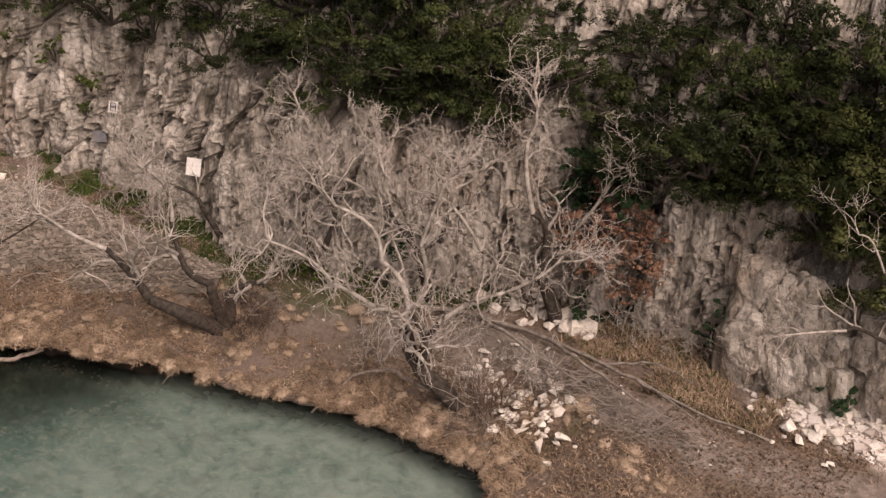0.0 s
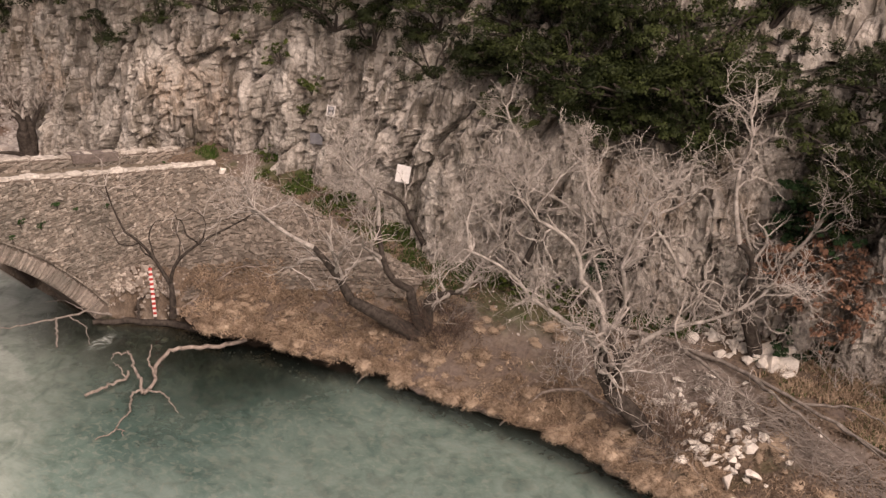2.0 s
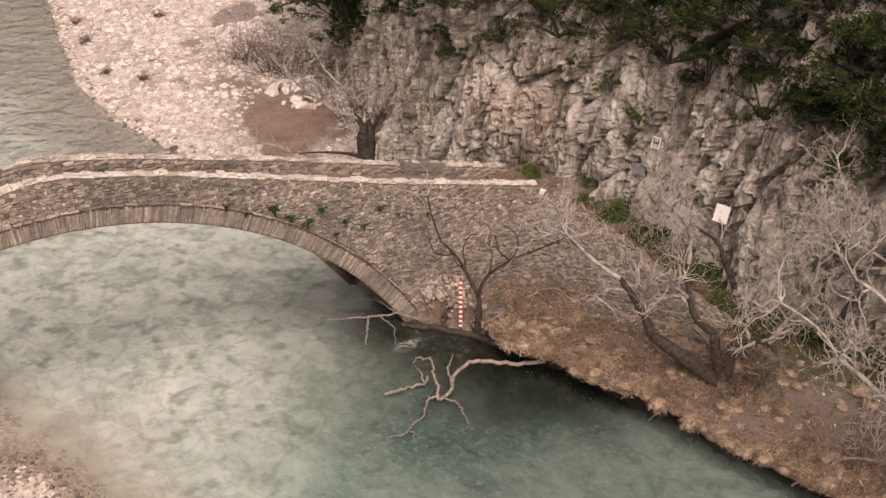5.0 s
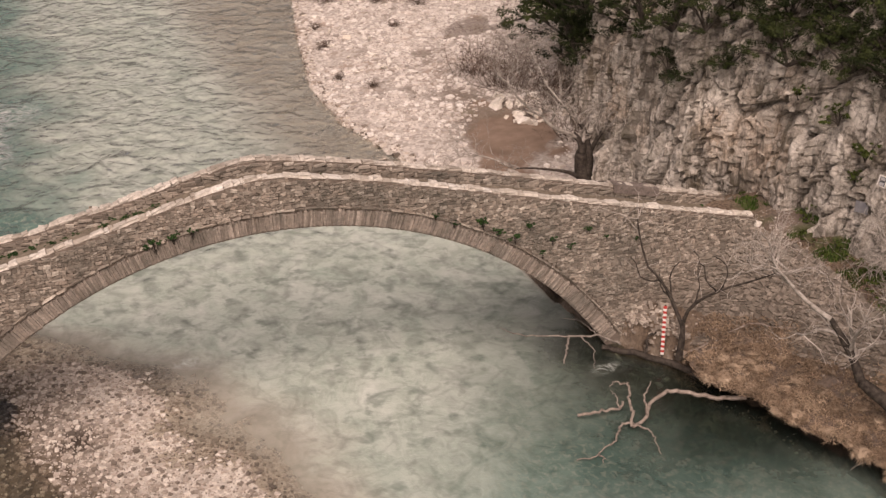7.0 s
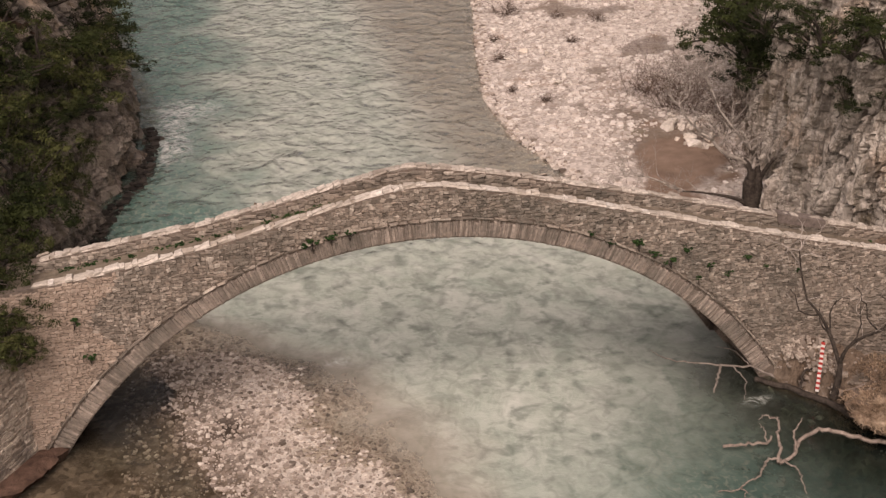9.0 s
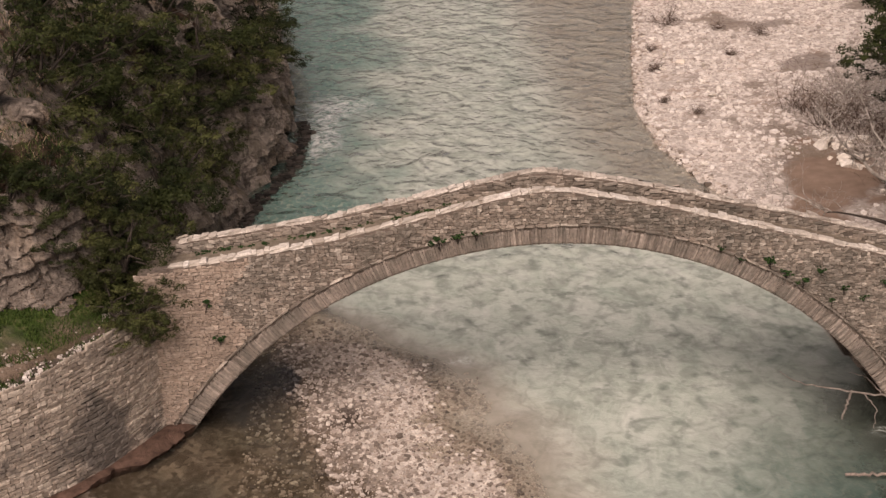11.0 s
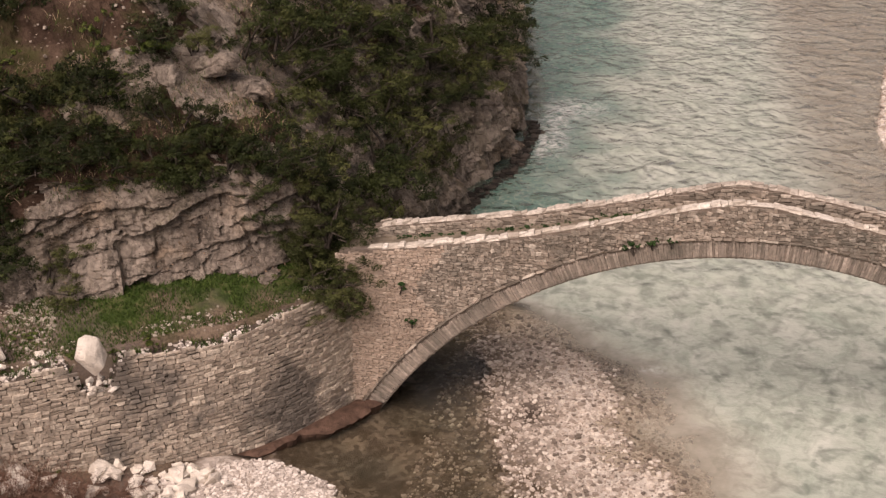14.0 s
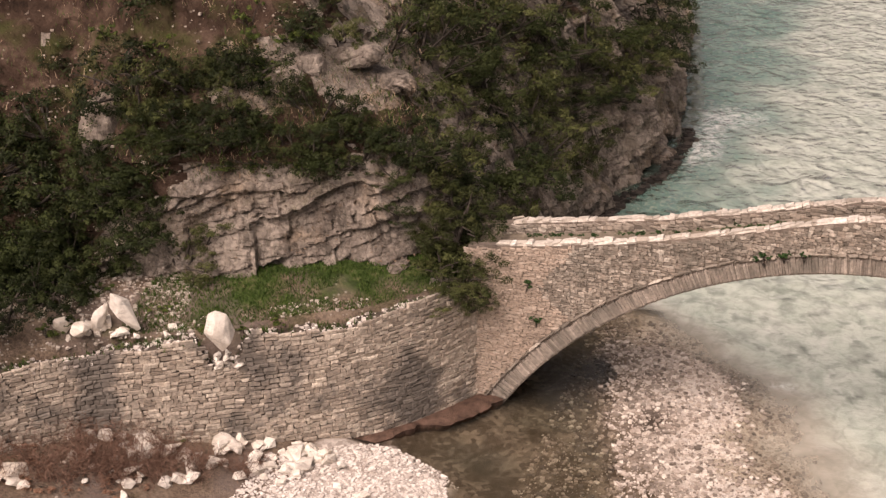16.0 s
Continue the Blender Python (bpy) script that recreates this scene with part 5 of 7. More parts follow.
for x, y, z, s in ((-13.6, 17.5, 3.6, 1.2), (-13.2, 19.5, 3.4, 1.1), (-14.2, 14.0, 4.6, 1.3), (-14.6, 11.0, 5.6, 1.3), (-14.8, 8.0, 6.2, 1.3), (-13.9, 6.5, 4.9, 1.1), (-12.8, 23.5, 5.8, 1.3), (-12.0, 26.5, 6.0, 1.2),
                   (-14.6, 16.5, 7.6, 1.4), (-15.4, 19.8, 8.0, 1.4), (-13.8, 22.0, 7.2, 1.3), (-14.3, 4.8, 7.2, 1.1), (-14.4, 2.2, 6.2, 1.0), (-14.1, 1.2, 5.2, 0.9), (-11.8, 30, 6.6, 1.2), (-16.6, 15.0, 10.5, 1.4), (-17.6, 9.6, 11.0, 1.3)):
    p = face_point(FACE_L, y, z, x)
    plant("olive" if prng.random() < 0.65 else "oak", p[0] + 0.4, p[1] - 0.4, p[2] - 0.35 * s, s)
for x, y, s in ((-26.3, -6.4, 0.9), (-27.3, -7.3, 1.0), (-25.6, -5.4, 0.9), (-28.2, -8.4, 1.1), (-26.9, -5.6, 1.0), (-29.2, -4.2, 1.5), (-28.0, -5.2, 1.3), (-30.4, -5.6, 1.5), (-27.0, -4.4, 1.1), (-31.0, -3.0, 1.6), (-26.0, -3.6, 0.9)):
    p = face_point(FACE_L, y, 6.5, x)
    plant("oak", x, y, p[2] - 0.4, s)
for x, y, z, s in ((-13.75, -0.55, 4.5, 0.75), (-13.6, -0.2, 5.3, 0.7), (-14.3, -0.7, 5.0, 0.8), (-14.0, 0.3, 6.2, 0.8), (-13.5, -0.6, 4.9, 0.7), (-13.3, -0.55, 3.9, 0.55), (-13.9, -0.9, 4.1, 0.6)):
    plant("olive", x, y, z, s)
for x, y, z, s in ((-24.2, -2.6, 9.0, 0.9), (-23.0, -2.2, 9.4, 0.9), (-21.8, -1.9, 9.4, 0.8), (-20.6, -1.4, 9.6, 0.8), (-19.4, -1.0, 9.8, 0.9), (-18.2, -0.4, 9.6, 0.8), (-17.2, 0.2, 9.2, 0.8), (-25.4, -3.6, 8.2, 1.0),
                   (-26.4, -4.4, 7.2, 1.1), (-27.6, -5.2, 6.4, 1.2), (-28.6, -6.0, 6.2, 1.2), (-29.6, -6.6, 6.4, 1.3), (-16.4, 1.2, 8.4, 0.9), (-15.8, 2.2, 8.0, 0.9), (-21.2, -0.6, 10.4, 0.9), (-19.0, 0.4, 10.6, 0.8)):
    p = face_point(FACE_L, y, z, x)
    plant("oak", p[0], p[1] - 0.2, p[2] - 0.35 * s, s)
hill = FACE_L.reshape(-1, 3)
for _ in range(40):
    p = hill[int(prng.integers(len(hill)))]
    while not (9.4 < p[2] < 17 and not (p[0] < -22.5 and p[2] > 11.5) and -34 < p[0] < -11 and p[1] < 50) or (-21.4 < p[0] < -16.4 and p[2] < 12.6 and p[1] < 9):
        p = hill[int(prng.integers(len(hill)))]
    plant("oak" if prng.random() < 0.6 else "olive", p[0] + 0.1, p[1] - 0.1, p[2] - 0.3, prng.uniform(0.5, 1.2))

slope = hill[(hill[:, 0] > -31) & (hill[:, 0] < -22.4) & (hill[:, 2] > 5.4) & (hill[:, 2] < 11.5) & (hill[:, 1] < 3)]
for _ in range(22):
    p = slope[int(prng.integers(len(slope)))]
    plant("oak" if prng.random() < 0.75 else "olive", p[0], p[1] - 0.1, p[2] - 0.3, prng.uniform(0.45, 0.95))

scrub = hill[(hill[:, 0] > -27) & (hill[:, 0] < -14.5) & (hill[:, 2] > 8.6) & (hill[:, 2] < 14.5) & (hill[:, 1] < 16)]
for _ in range(64):
    p = scrub[int(prng.integers(len(scrub)))]
    if ((np.abs(p - (-18.4, 4.8, 11.0)) / (2.6, 4.6, 2.0)) ** 2).sum() < 1 and prng.random() < 0.8:
        continue
    plant(("moss", "moss", "moss", "olive")[int(prng.integers(4))], p[0], p[1] - 0.1, p[2] - 0.25, prng.uniform(0.35, 0.75), 0.8)

for x, y, s in ((-23.4, -9.8, 0.7), (-22.4, -9.2, 0.7), (-24.4, -10.9, 0.7), (-21.6, -8.9, 0.6), (-23.0, -10.7, 0.6), (-22.2, -10.3, 0.55), (-21.3, -9.8, 0.6), (-23.9, -11.6, 0.65), (-20.5, -9.3, 0.45), (-22.8, -11.4, 0.5), (-21.8, -10.9, 0.5)):
    plant("rust", x, y, ground_at(x, y) - 0.1, s, 0.7)

# weeds in the joints of the bridge
for x, z, s in ((7.4, 5.95, 1.1), (6.4, 6.1, 0.8), (8.6, 5.2, 0.9), (10.1, 4.9, 0.8), (9.2, 5.6, 0.7), (10.8, 4.5, 0.6), (8.0, 5.5, 0.7), (11.5, 5.1, 0.7), (9.7, 4.4, 0.6), (-3.7, 6.95, 1.3), (-3.1, 7.1, 0.9), (-2.5, 7.25, 0.9),
                (-11.4, 4.9, 0.9), (-11.1, 3.6, 0.9), (12.2, 4.7, 0.5), (5.7, 6.5, 0.5), (13.4, 4.4, 0.5)):
    plant("weed", x, -0.1, z - 0.1, s)
for x in np.r_[np.linspace(-11.8, -3.0, 84), 2.2, 2.5, 17.2, 17.6]:
    s = prng.uniform(0.3, 0.75)
    plant("weed", x, float(bridge_w(x)) - 0.55 + prng.uniform(-0.12, 0.08), float(cope_z(x)) - PARAPET - 0.05, s)

# ---- bare trees of the right bank ----
L = np.array([-0.553, 0.833, 0.0])
prng = np.random.default_rng(71)
bare_tree("riverside_tree", (18.0, -11.4, 1.55), [
    [(L * 0.85 + (-0.15, 0.0, 0.55), 2.8, 0.36), (L * 0.55 + (0, 0, 0.85), 2.2, 0.19), (L * 0.9 + (0, 0, 0.55), 2.0, 0.11)],
    [(L * 0.25 + (0, 0, 1.0), 1.9, 0.24), (L * 0.55 + (0.1, 0, 1.0), 2.4, 0.16), (L * 0.4 + (0, 0, 1.0), 2.0, 0.09)],
    [(-L * 0.1 + (0, 0, 1.0), 1.5, 0.22), (-L * 0.9 + (0, 0, 0.3), 1.2, 0.17), (-L * 0.4 + (0.3, 0, 0.9), 2.0, 0.09)]],
    "old bare tree with leaning dark trunks on the river bank", 3, 4, BARK, TWIG, "bare trees")
bare_tree("riverside_tree", (18.9, -20.1, 1.2), [
    [(L * 0.85 + (0, 0, 0.95), 2.1, 0.25), (L * 0.15 + (0, 0, 1.0), 1.7, 0.2), (L * 0.5 + (0.2, 0, 0.9), 2.0, 0.13), (L * 0.5 + (0, 0, 0.7), 2.2, 0.09)],
    [(L * 0.85 + (0, 0, 0.95), 2.1, 0.2), (L * 0.1 + (0, 0, 1.0), 2.0, 0.16), (-L * 0.15 + (0, 0, 1.0), 2.2, 0.11), (-L * 0.3 + (0, 0, 0.9), 2.2, 0.08)],
    [(L * 0.85 + (0, 0, 0.95), 2.1, 0.2), (L * 0.3 + (0, 0, 1.0), 1.6, 0.14), (L * 0.95 + (0.2, 0, 0.5), 2.4, 0.11), (L * 0.9 + (0, 0, 0.7), 2.2, 0.07)],
    [(L * 0.85 + (0, 0, 0.95), 2.0, 0.2), (-L * 0.3 + (0, 0, 0.9), 1.8, 0.13), (-L * 0.9 + (0, 0, 0.5), 2.2, 0.1), (-L * 0.8 + (0, 0, 0.6), 2.0, 0.07)]],
    "tall bare tree with pale spreading branches above the river", 3, 4, BARK, TWIG, "bare trees")
bare_tree("riverside_tree", (23.0, -21.0, 2.3), [
    [(L * 0.3 + (0, 0, 1.0), 2.2, 0.22), (L * 0.15 + (0, 0, 1.0), 2.2, 0.16), (L * 0.1 + (0, 0, 1.0), 2.4, 0.11), (-L * 0.1 + (0, 0, 1.0), 1.6, 0.07)],
    [(L * 0.3 + (0, 0, 1.0), 2.2, 0.18), (-L * 0.55 + (0, 0, 0.9), 2.0, 0.12), (-L * 0.5 + (0, 0, 0.8), 2.0, 0.08)],
    [(L * 0.3 + (0, 0, 1.0), 2.0, 0.18), (L * 0.9 + (0, 0, 0.5), 2.2, 0.12), (L * 0.5 + (0, 0, 0.8), 2.0, 0.08)],
    [(L * 0.3 + (0, 0, 1.0), 2.0, 0.16), (-L * 0.9 + (0, 0, 0.25), 1.8, 0.1), (-L * 0.7 + (0, 0, 0.3), 1.8, 0.07)]],
    "bare pale tree in front of the limestone cliff", 3, 4, BARK, TWIG, "bare trees")
bare_tree("riverside_tree", (20.6, -13.2, 2.9), [
    [(L * 0.2 + (0, 0, 1.0), 2.2, 0.16), (-L * 0.3 + (0, 0, 1.0), 2.2, 0.11), (L * 0.3 + (0, 0, 1.0), 2.0, 0.07)],
    [(-L * 0.3 + (0, 0, 1.0), 2.4, 0.14), (L * 0.5 + (0, 0, 0.9), 2.0, 0.09)]],
    "slender bare tree growing at the cliff foot", 3, 3, BARK, TWIG, "bare trees")
bare_tree("riverside_tree", (20.4, -9.4, 3.0), [
    [(L * 0.5 + (0, 0, 1.0), 1.8, 0.13), (L * 0.8 + (0, 0, 0.6), 1.6, 0.09)],
    [(-L * 0.4 + (0, 0, 1.0), 1.8, 0.12), (-L * 0.5 + (0, 0, 0.8), 1.8, 0.08)]],
    "slender bare tree growing at the cliff foot", 2, 4, BARK, TWIG, "bare trees")
bare_tree("riverside_tree", (21.7, -16.9, 2.7), [
    [(L * 0.2 + (0, 0, 1.0), 2.0, 0.15), (L * 0.6 + (0, 0, 0.9), 2.0, 0.1), (L * 0.9 + (0, 0, 0.5), 2.0, 0.07)],
    [(L * 0.1 + (0, 0, 1.0), 2.0, 0.14), (-L * 0.4 + (0, 0, 1.0), 2.2, 0.1), (-L * 0.8 + (0, 0, 0.6), 1.8, 0.06)],
    [(L * 0.1 + (-0.2, 0, 1.0), 2.2, 0.13), (0.1 * L + (-0.3, 0, 1.0), 2.4, 0.09), (L * 0.3 + (0, 0, 1.0), 1.6, 0.06)]],
    "bare pale tree in front of the limestone cliff", 3, 4, BARK, TWIG, "bare trees")
bare_tree("gauge_tree", (14.1, -2.5, 0.4), [
    [((0.05, 0, 1.0), 1.3, 0.15), (L * 0.5 + (-0.2, 0, 1.0), 2.6, 0.09), (L * 0.3 + (0, 0, 1.0), 1.8, 0.05)],
    [((0.05, 0, 1.0), 1.4, 0.13), (-L * 0.55 + (0.2, 0, 0.8), 2.4, 0.09), (-L * 0.8 + (0, 0, 0.5), 1.8, 0.05)]],
    "thin bare tree at the arch foot beside the water gauge", 2, 3, DARK_BARK, TWIG, "bare trees")
bare_tree("gnarled_tree", (17.95, 13.6, 0.7), [
    [((-0.15, 0, 1.0), 1.5, 0.42), ((-0.35, 0.2, 0.9), 1.0, 0.3), ((-0.8, 0.3, 0.6), 2.0, 0.15), ((-0.7, 0.2, 0.7), 2.0, 0.08)],
    [((0.1, 0, 1.0), 1.6, 0.36), ((-0.3, 0.3, 1.0), 1.4, 0.2), ((-0.6, 0.6, 0.8), 2.2, 0.11), ((-0.4, 0.3, 0.9), 1.8, 0.06)],
    [((0.15, 0, 1.0), 1.4, 0.32), ((0.5, -0.1, 0.8), 1.4, 0.16), ((0.4, 0, 0.9), 1.8, 0.09)],
    [((-0.9, -0.1, 0.5), 1.6, 0.13), ((-1.0, 0.1, 0.15), 2.2, 0.08), ((-0.9, 0.4, 0.3), 2.0, 0.05)]],
    "gnarled bare tree with a knotted dark trunk behind the bridge", 3, 4, BARK, BARK, "bare trees")
bare_tree("leaning_tree", (23.6, -32.4, 2.0), [
    [(L * 0.25 + (0, 0, 1.0), 3.2, 0.16), (L * 0.8 + (-0.2, 0, 0.5), 2.4, 0.09), (L * 0.95 + (0, 0, -0.1), 1.8, 0.05)],
    [(L * 0.2 + (0, 0, 1.0), 3.8, 0.14), (L * 0.55 + (0, 0, 0.9), 2.4, 0.08), (L * 0.6 + (0, 0, 0.8), 1.4, 0.04)]],
    "pale bare tree leaning out from the rocks", 2, 3, TWIG, TWIG, "bare trees")


prng = np.random.default_rng(72)


BROWN = plain("brown_twigs", (0.05, 0.035, 0.027), (0.15, 0.105, 0.082), 4)
RUSTY = plain("rusty_twigs", (0.085, 0.05, 0.036), (0.25, 0.15, 0.11), 4)
STICKS = plain("dead_sticks", (0.11, 0.092, 0.077), (0.30, 0.26, 0.225), 5)


def brush(x, y, long, n):
    """A heap of dead sticks lying over one another."""
    h = Heap()
    for _ in range(n):
        a = prng.normal(2.1, 0.95)
        d = np.array([math.cos(a), math.sin(a), prng.normal(0.12, 0.22)]) * long * prng.uniform(0.3, 0.8)
        c = prng.normal(0, 0.35, 3) * (1, 1, 0.35) + (0, 0, 0.22)
        bow = prng.normal(0, 0.12 * long, 3)
        r = prng.uniform(0.005, 0.016)
        tube(h, [c - d, c - d * 0.3 + bow * 0.7, c + d * 0.3 + bow, c + d], [r, r * 0.9, r * 0.7, r * 0.4], 4)
    ob = solid("brush_pile", h.mesh("brush_pile"), STICKS, None, "heap of dead grey sticks on the bank", "brush", kind="stuff")
    ob.location = (x, y, ground_at(x, y))


for x, y, long, n in ((21.4, -19.0, 1.4, 60), (21.0, -20.4, 1.5, 70), (20.7, -21.8, 1.6, 80), (20.4, -23.2, 1.6, 80), (20.0, -24.6, 1.5, 70), (19.6, -26.0, 1.5, 60), (19.2, -27.2, 1.3, 50), (18.6, -20.8, 1.2, 60), (19.1, -12.2, 1.0, 50)):
    brush(x, y, long * 0.8, int(n * 0.85))


def thicket(x, y, size, label, mat=TWIG, stems=14, z=None, name="bare_shrub", thick=0.013, forks=2, wiggle=0.25):
    fine = Heap()
    for _ in range(stems):
        d = prng.normal(0, 0.55, 3) + (0, 0, 1.0)
        limb(fine, (prng.normal(0, 0.2 * size), prng.normal(0, 0.2 * size), 0), d, size * prng.uniform(0.7, 1.3), thick * size, forks, 3, wiggle, 0.06, 3)
    ob = solid(name, fine.mesh(name), mat, None, label, "shrub", "bare shrubs")
    ob.location = (x, y, ground_at(x, y) - 0.1 if z is None else z)
    return ob


for x, y, s in ((21.0, -14.6, 1.6), (21.6, -15.8, 1.7), (22.3, -17.2, 1.8), (22.9, -18.6, 1.9), (23.6, -19.8, 1.6), (20.2, -12.0, 1.5), (20.0, -10.6, 1.5), (19.9, -6.6, 1.2), (19.8, -5.0, 1.2), (24.0, -22.6, 1.5),
                (24.0, -24.0, 1.2), (23.9, -25.2, 1.0), (19.4, -16.6, 1.3), (20.0, -18.2, 1.4), (20.4, -21.6, 1.3), (19.4, -20.4, 1.2), (21.3, -13.4, 1.8), (22.0, -16.4, 2.0)):
    thicket(x, y, s, "leafless grey shrub with dense thin twigs")
for x, y, s in ((18.3, -11.9, 1.0), (17.9, -12.3, 0.9), (18.5, -12.6, 0.8), (18.1, -11.2, 0.8), (18.6, -21.0, 1.0), (18.3, -19.6, 0.9), (18.7, -20.6, 1.1), (19.2, -21.0, 1.0), (18.2, -20.4, 0.8)):
    thicket(x, y, s, "tangle of dark brown shoots round a trunk foot", BROWN, 16)
for x, y, s in ((19.2, 27.5, 2.2), (19.8, 26.2, 1.8), (18.6, 30.2, 2.0), (20.6, 29.0, 2.0), (20.4, 23.0, 1.8), (21.0, 25.0, 2.0), (19.6, 18.2, 1.6)):
    thicket(x, y, s, "fuzzy brown leafless thicket on the gravel bar", BROWN, 26, thick=0.011, forks=2)
for x, y, s in ((12.5, 41.1, 0.7), (15.7, 52.5, 1.5), (11.6, 34.7, 0.5), (13.0, 31.8, 0.4), (17.7, 42.6, 0.5), (20.9, 47.0, 0.7), (13.1, 45.9, 0.5), (18.5, 49.3, 0.5), (-24.4, -10.8, 1.0), (-23.4, -9.6, 1.0), (-22.4, -8.9, 0.9), (-21.4, -8.6, 0.9), (-23.0, -10.6, 0.9), (-22.0, -10.2, 0.8), (-20.6, -8.4, 0.8), (-25.0, -11.8, 1.0), (-22.6, -9.9, 0.9), (-21.8, -9.6, 1.0), (-20.9, -9.4, 1.0), (-19.9, -8.6, 0.8), (-23.6, -11.2, 0.9), (-18.8, -7.9, 0.7)):
    thicket(x, y, s, "low reddish-brown dry bush on gravel", RUSTY if x < 0 else BROWN, 34 if x < 0 else 26, thick=0.016, forks=2, wiggle=0.55)


# ---- grass, as stuff ----
def blades(name, pts, height, width, lean, mat, label, fall=(0, 0, 0)):
    """Thin bent blades standing at the given places."""
    n = len(pts)
    a = prng.uniform(0, 2 * np.pi, n)
    side = np.stack([np.cos(a), np.sin(a), 0 * a], 1)
    h = height * prng.uniform(0.5, 1.3, (n, 1))
    out = prng.normal(0, lean, (n, 3)) * (1, 1, 0) + fall
    tip = pts + np.array([0, 0, 1]) * h + out * h
    mid = pts + np.array([0, 0, 0.6]) * h + out * h * 0.3
    w = width * prng.uniform(0.6, 1.3, (n, 1))
    v = np.stack([pts - side * w, pts + side * w, mid + side * w * 0.7, mid - side * w * 0.7, tip], 1).reshape(-1, 3)
    f = []
    for i in range(n):
        k = 5 * i
        f += [(k, k + 1, k + 2, k + 3), (k + 3, k + 2, k + 4)]
    return solid(name, mesh_from(name, v, f), mat, None, label, "grass", kind="stuff")


def scatter(n, x0, x1, y0, y1, keep):
    x, y = prng.uniform(x0, x1, n), prng.uniform(y0, y1, n)
    k = keep(x, y)
    x, y = x[k], y[k]
    return flat3(x, y, ground_z(x, y))


def patchy(x, y, seed, level=0.0, scale=0.5):
    return fbm(flat3(x * scale, y * scale), 3, seed) > level


terrace = scatter(60000, -27, -13.4, -9, 1, lambda x, y: (y > wall_y(x) + 1.3) & patchy(x, y, 81, -0.9, 0.4) & (x > -23.2))
blades("terrace_grass", terrace[:34000], 0.12, 0.014, 0.5, GRASS, "short green grass on the terrace above the wall")
foot = scatter(50000, 18.6, 24.0, -19, 2, lambda x, y: (foot_r(y) - x < 1.7) & patchy(x, y, 83, -0.25, 0.6))
blades("cliff_foot_grass", foot[:16000], 0.17, 0.018, 0.5, GRASS, "green grass along the cliff foot")
slope = scatter(60000, 13.5, 24, -34, -2, lambda x, y: (x > shore_r(y) + 1.9) & patchy(x, y, 85, 0.05, 0.45) & (x < foot_r(y) - 0.6))
field = scatter(30000, 21.4, 25.0, -28.5, -21.5, lambda x, y: (x > 21.3) & (x < foot_r(y) - 0.1) & patchy(x, y, 171, -0.35, 0.7))
blades("rusty_grass", field[:9000], 0.2, 0.017, 0.7, STRAW, "rust-coloured dry grass between path and cliff")
blades("field_grass", field[9000:11500], 0.16, 0.016, 0.6, GRASS, "green grass among the dry grass by the path")
blades("bank_grass", slope[:22000], 0.13, 0.014, 0.9, STRAW, "matted dry brown grass on the bank", (-0.3, 0, -0.2))



def bank_z(x, y):
    return np.where((y < -3.2) & (x - shore_r(y) < 1.9), lip_z(x, y), ground_z(x, y))


# rounded straw clumps all over the bank, thicker towards the water
clumps = []
x, y = prng.uniform(14, 23.5, 6000), prng.uniform(-34, -3.4, 6000)
d = x - shore_r(y)
k = (d > 0.0) & (x < foot_r(y) - 1.2) & (d < 1.2 + 3.4 * prng.random(6000)) & (fbm(flat3(x * 0.45, y * 0.45), 3, 99) > -0.25)
for cx, cy, cz in flat3(x[k], y[k], bank_z(x[k], y[k]))[:620]:
    n = int(prng.integers(40, 80))
    r = prng.uniform(0.1, 0.3)
    q = prng.normal(0, 1, (n, 3))
    q /= np.linalg.norm(q, axis=1, keepdims=True)
    clumps.append(np.array([cx, cy, cz]) + q * r * (1, 1, 0.5))
blades("bank_clumps", np.concatenate(clumps), 0.15, 0.017, 0.8, STRAW, "straw-coloured grass clumps on the bank", (-0.5, 0, -0.6))
litter = Heap()
spots = scatter(40000, 13.8, 24.5, -34, -2, lambda x, y: (x > shore_r(y) + 1.9) & (x < foot_r(y) - 0.2) & patchy(x, y, 89, -0.1, 0.4))[:14000]
leaf_quads(litter, spots + (0, 0, 0.03), 0.06, 2.5)
solid("leaf_litter", litter.mesh("leaf_litter"), LITTER, None, "fallen brown leaves strewn over the bank", "leaves", kind="stuff")

# tussocks that hang over the water's edge
tuss = []
for y in np.arange(-27.5, -3.4, 0.075):
    d = prng.uniform(0.0, 2.0) if prng.random() < 0.6 else prng.uniform(0.0, 0.4)
    x = float(shore_r(y)) + d
    k = int(prng.integers(50, 110))
    r = prng.uniform(0.12, 0.34)
    q = prng.normal(0, 1, (k, 3))
    q /= np.linalg.norm(q, axis=1, keepdims=True)
    tuss.append(np.array([x, y, float(lip_z(x, y)) - 0.04]) + q * r * (1, 1, 0.55))
tuss = np.concatenate(tuss)
blades("bank_tussocks", tuss, 0.15, 0.02, 1.0, STRAW, "straw-coloured tussocks hanging over the water's edge", (-0.4, 0, -0.5))


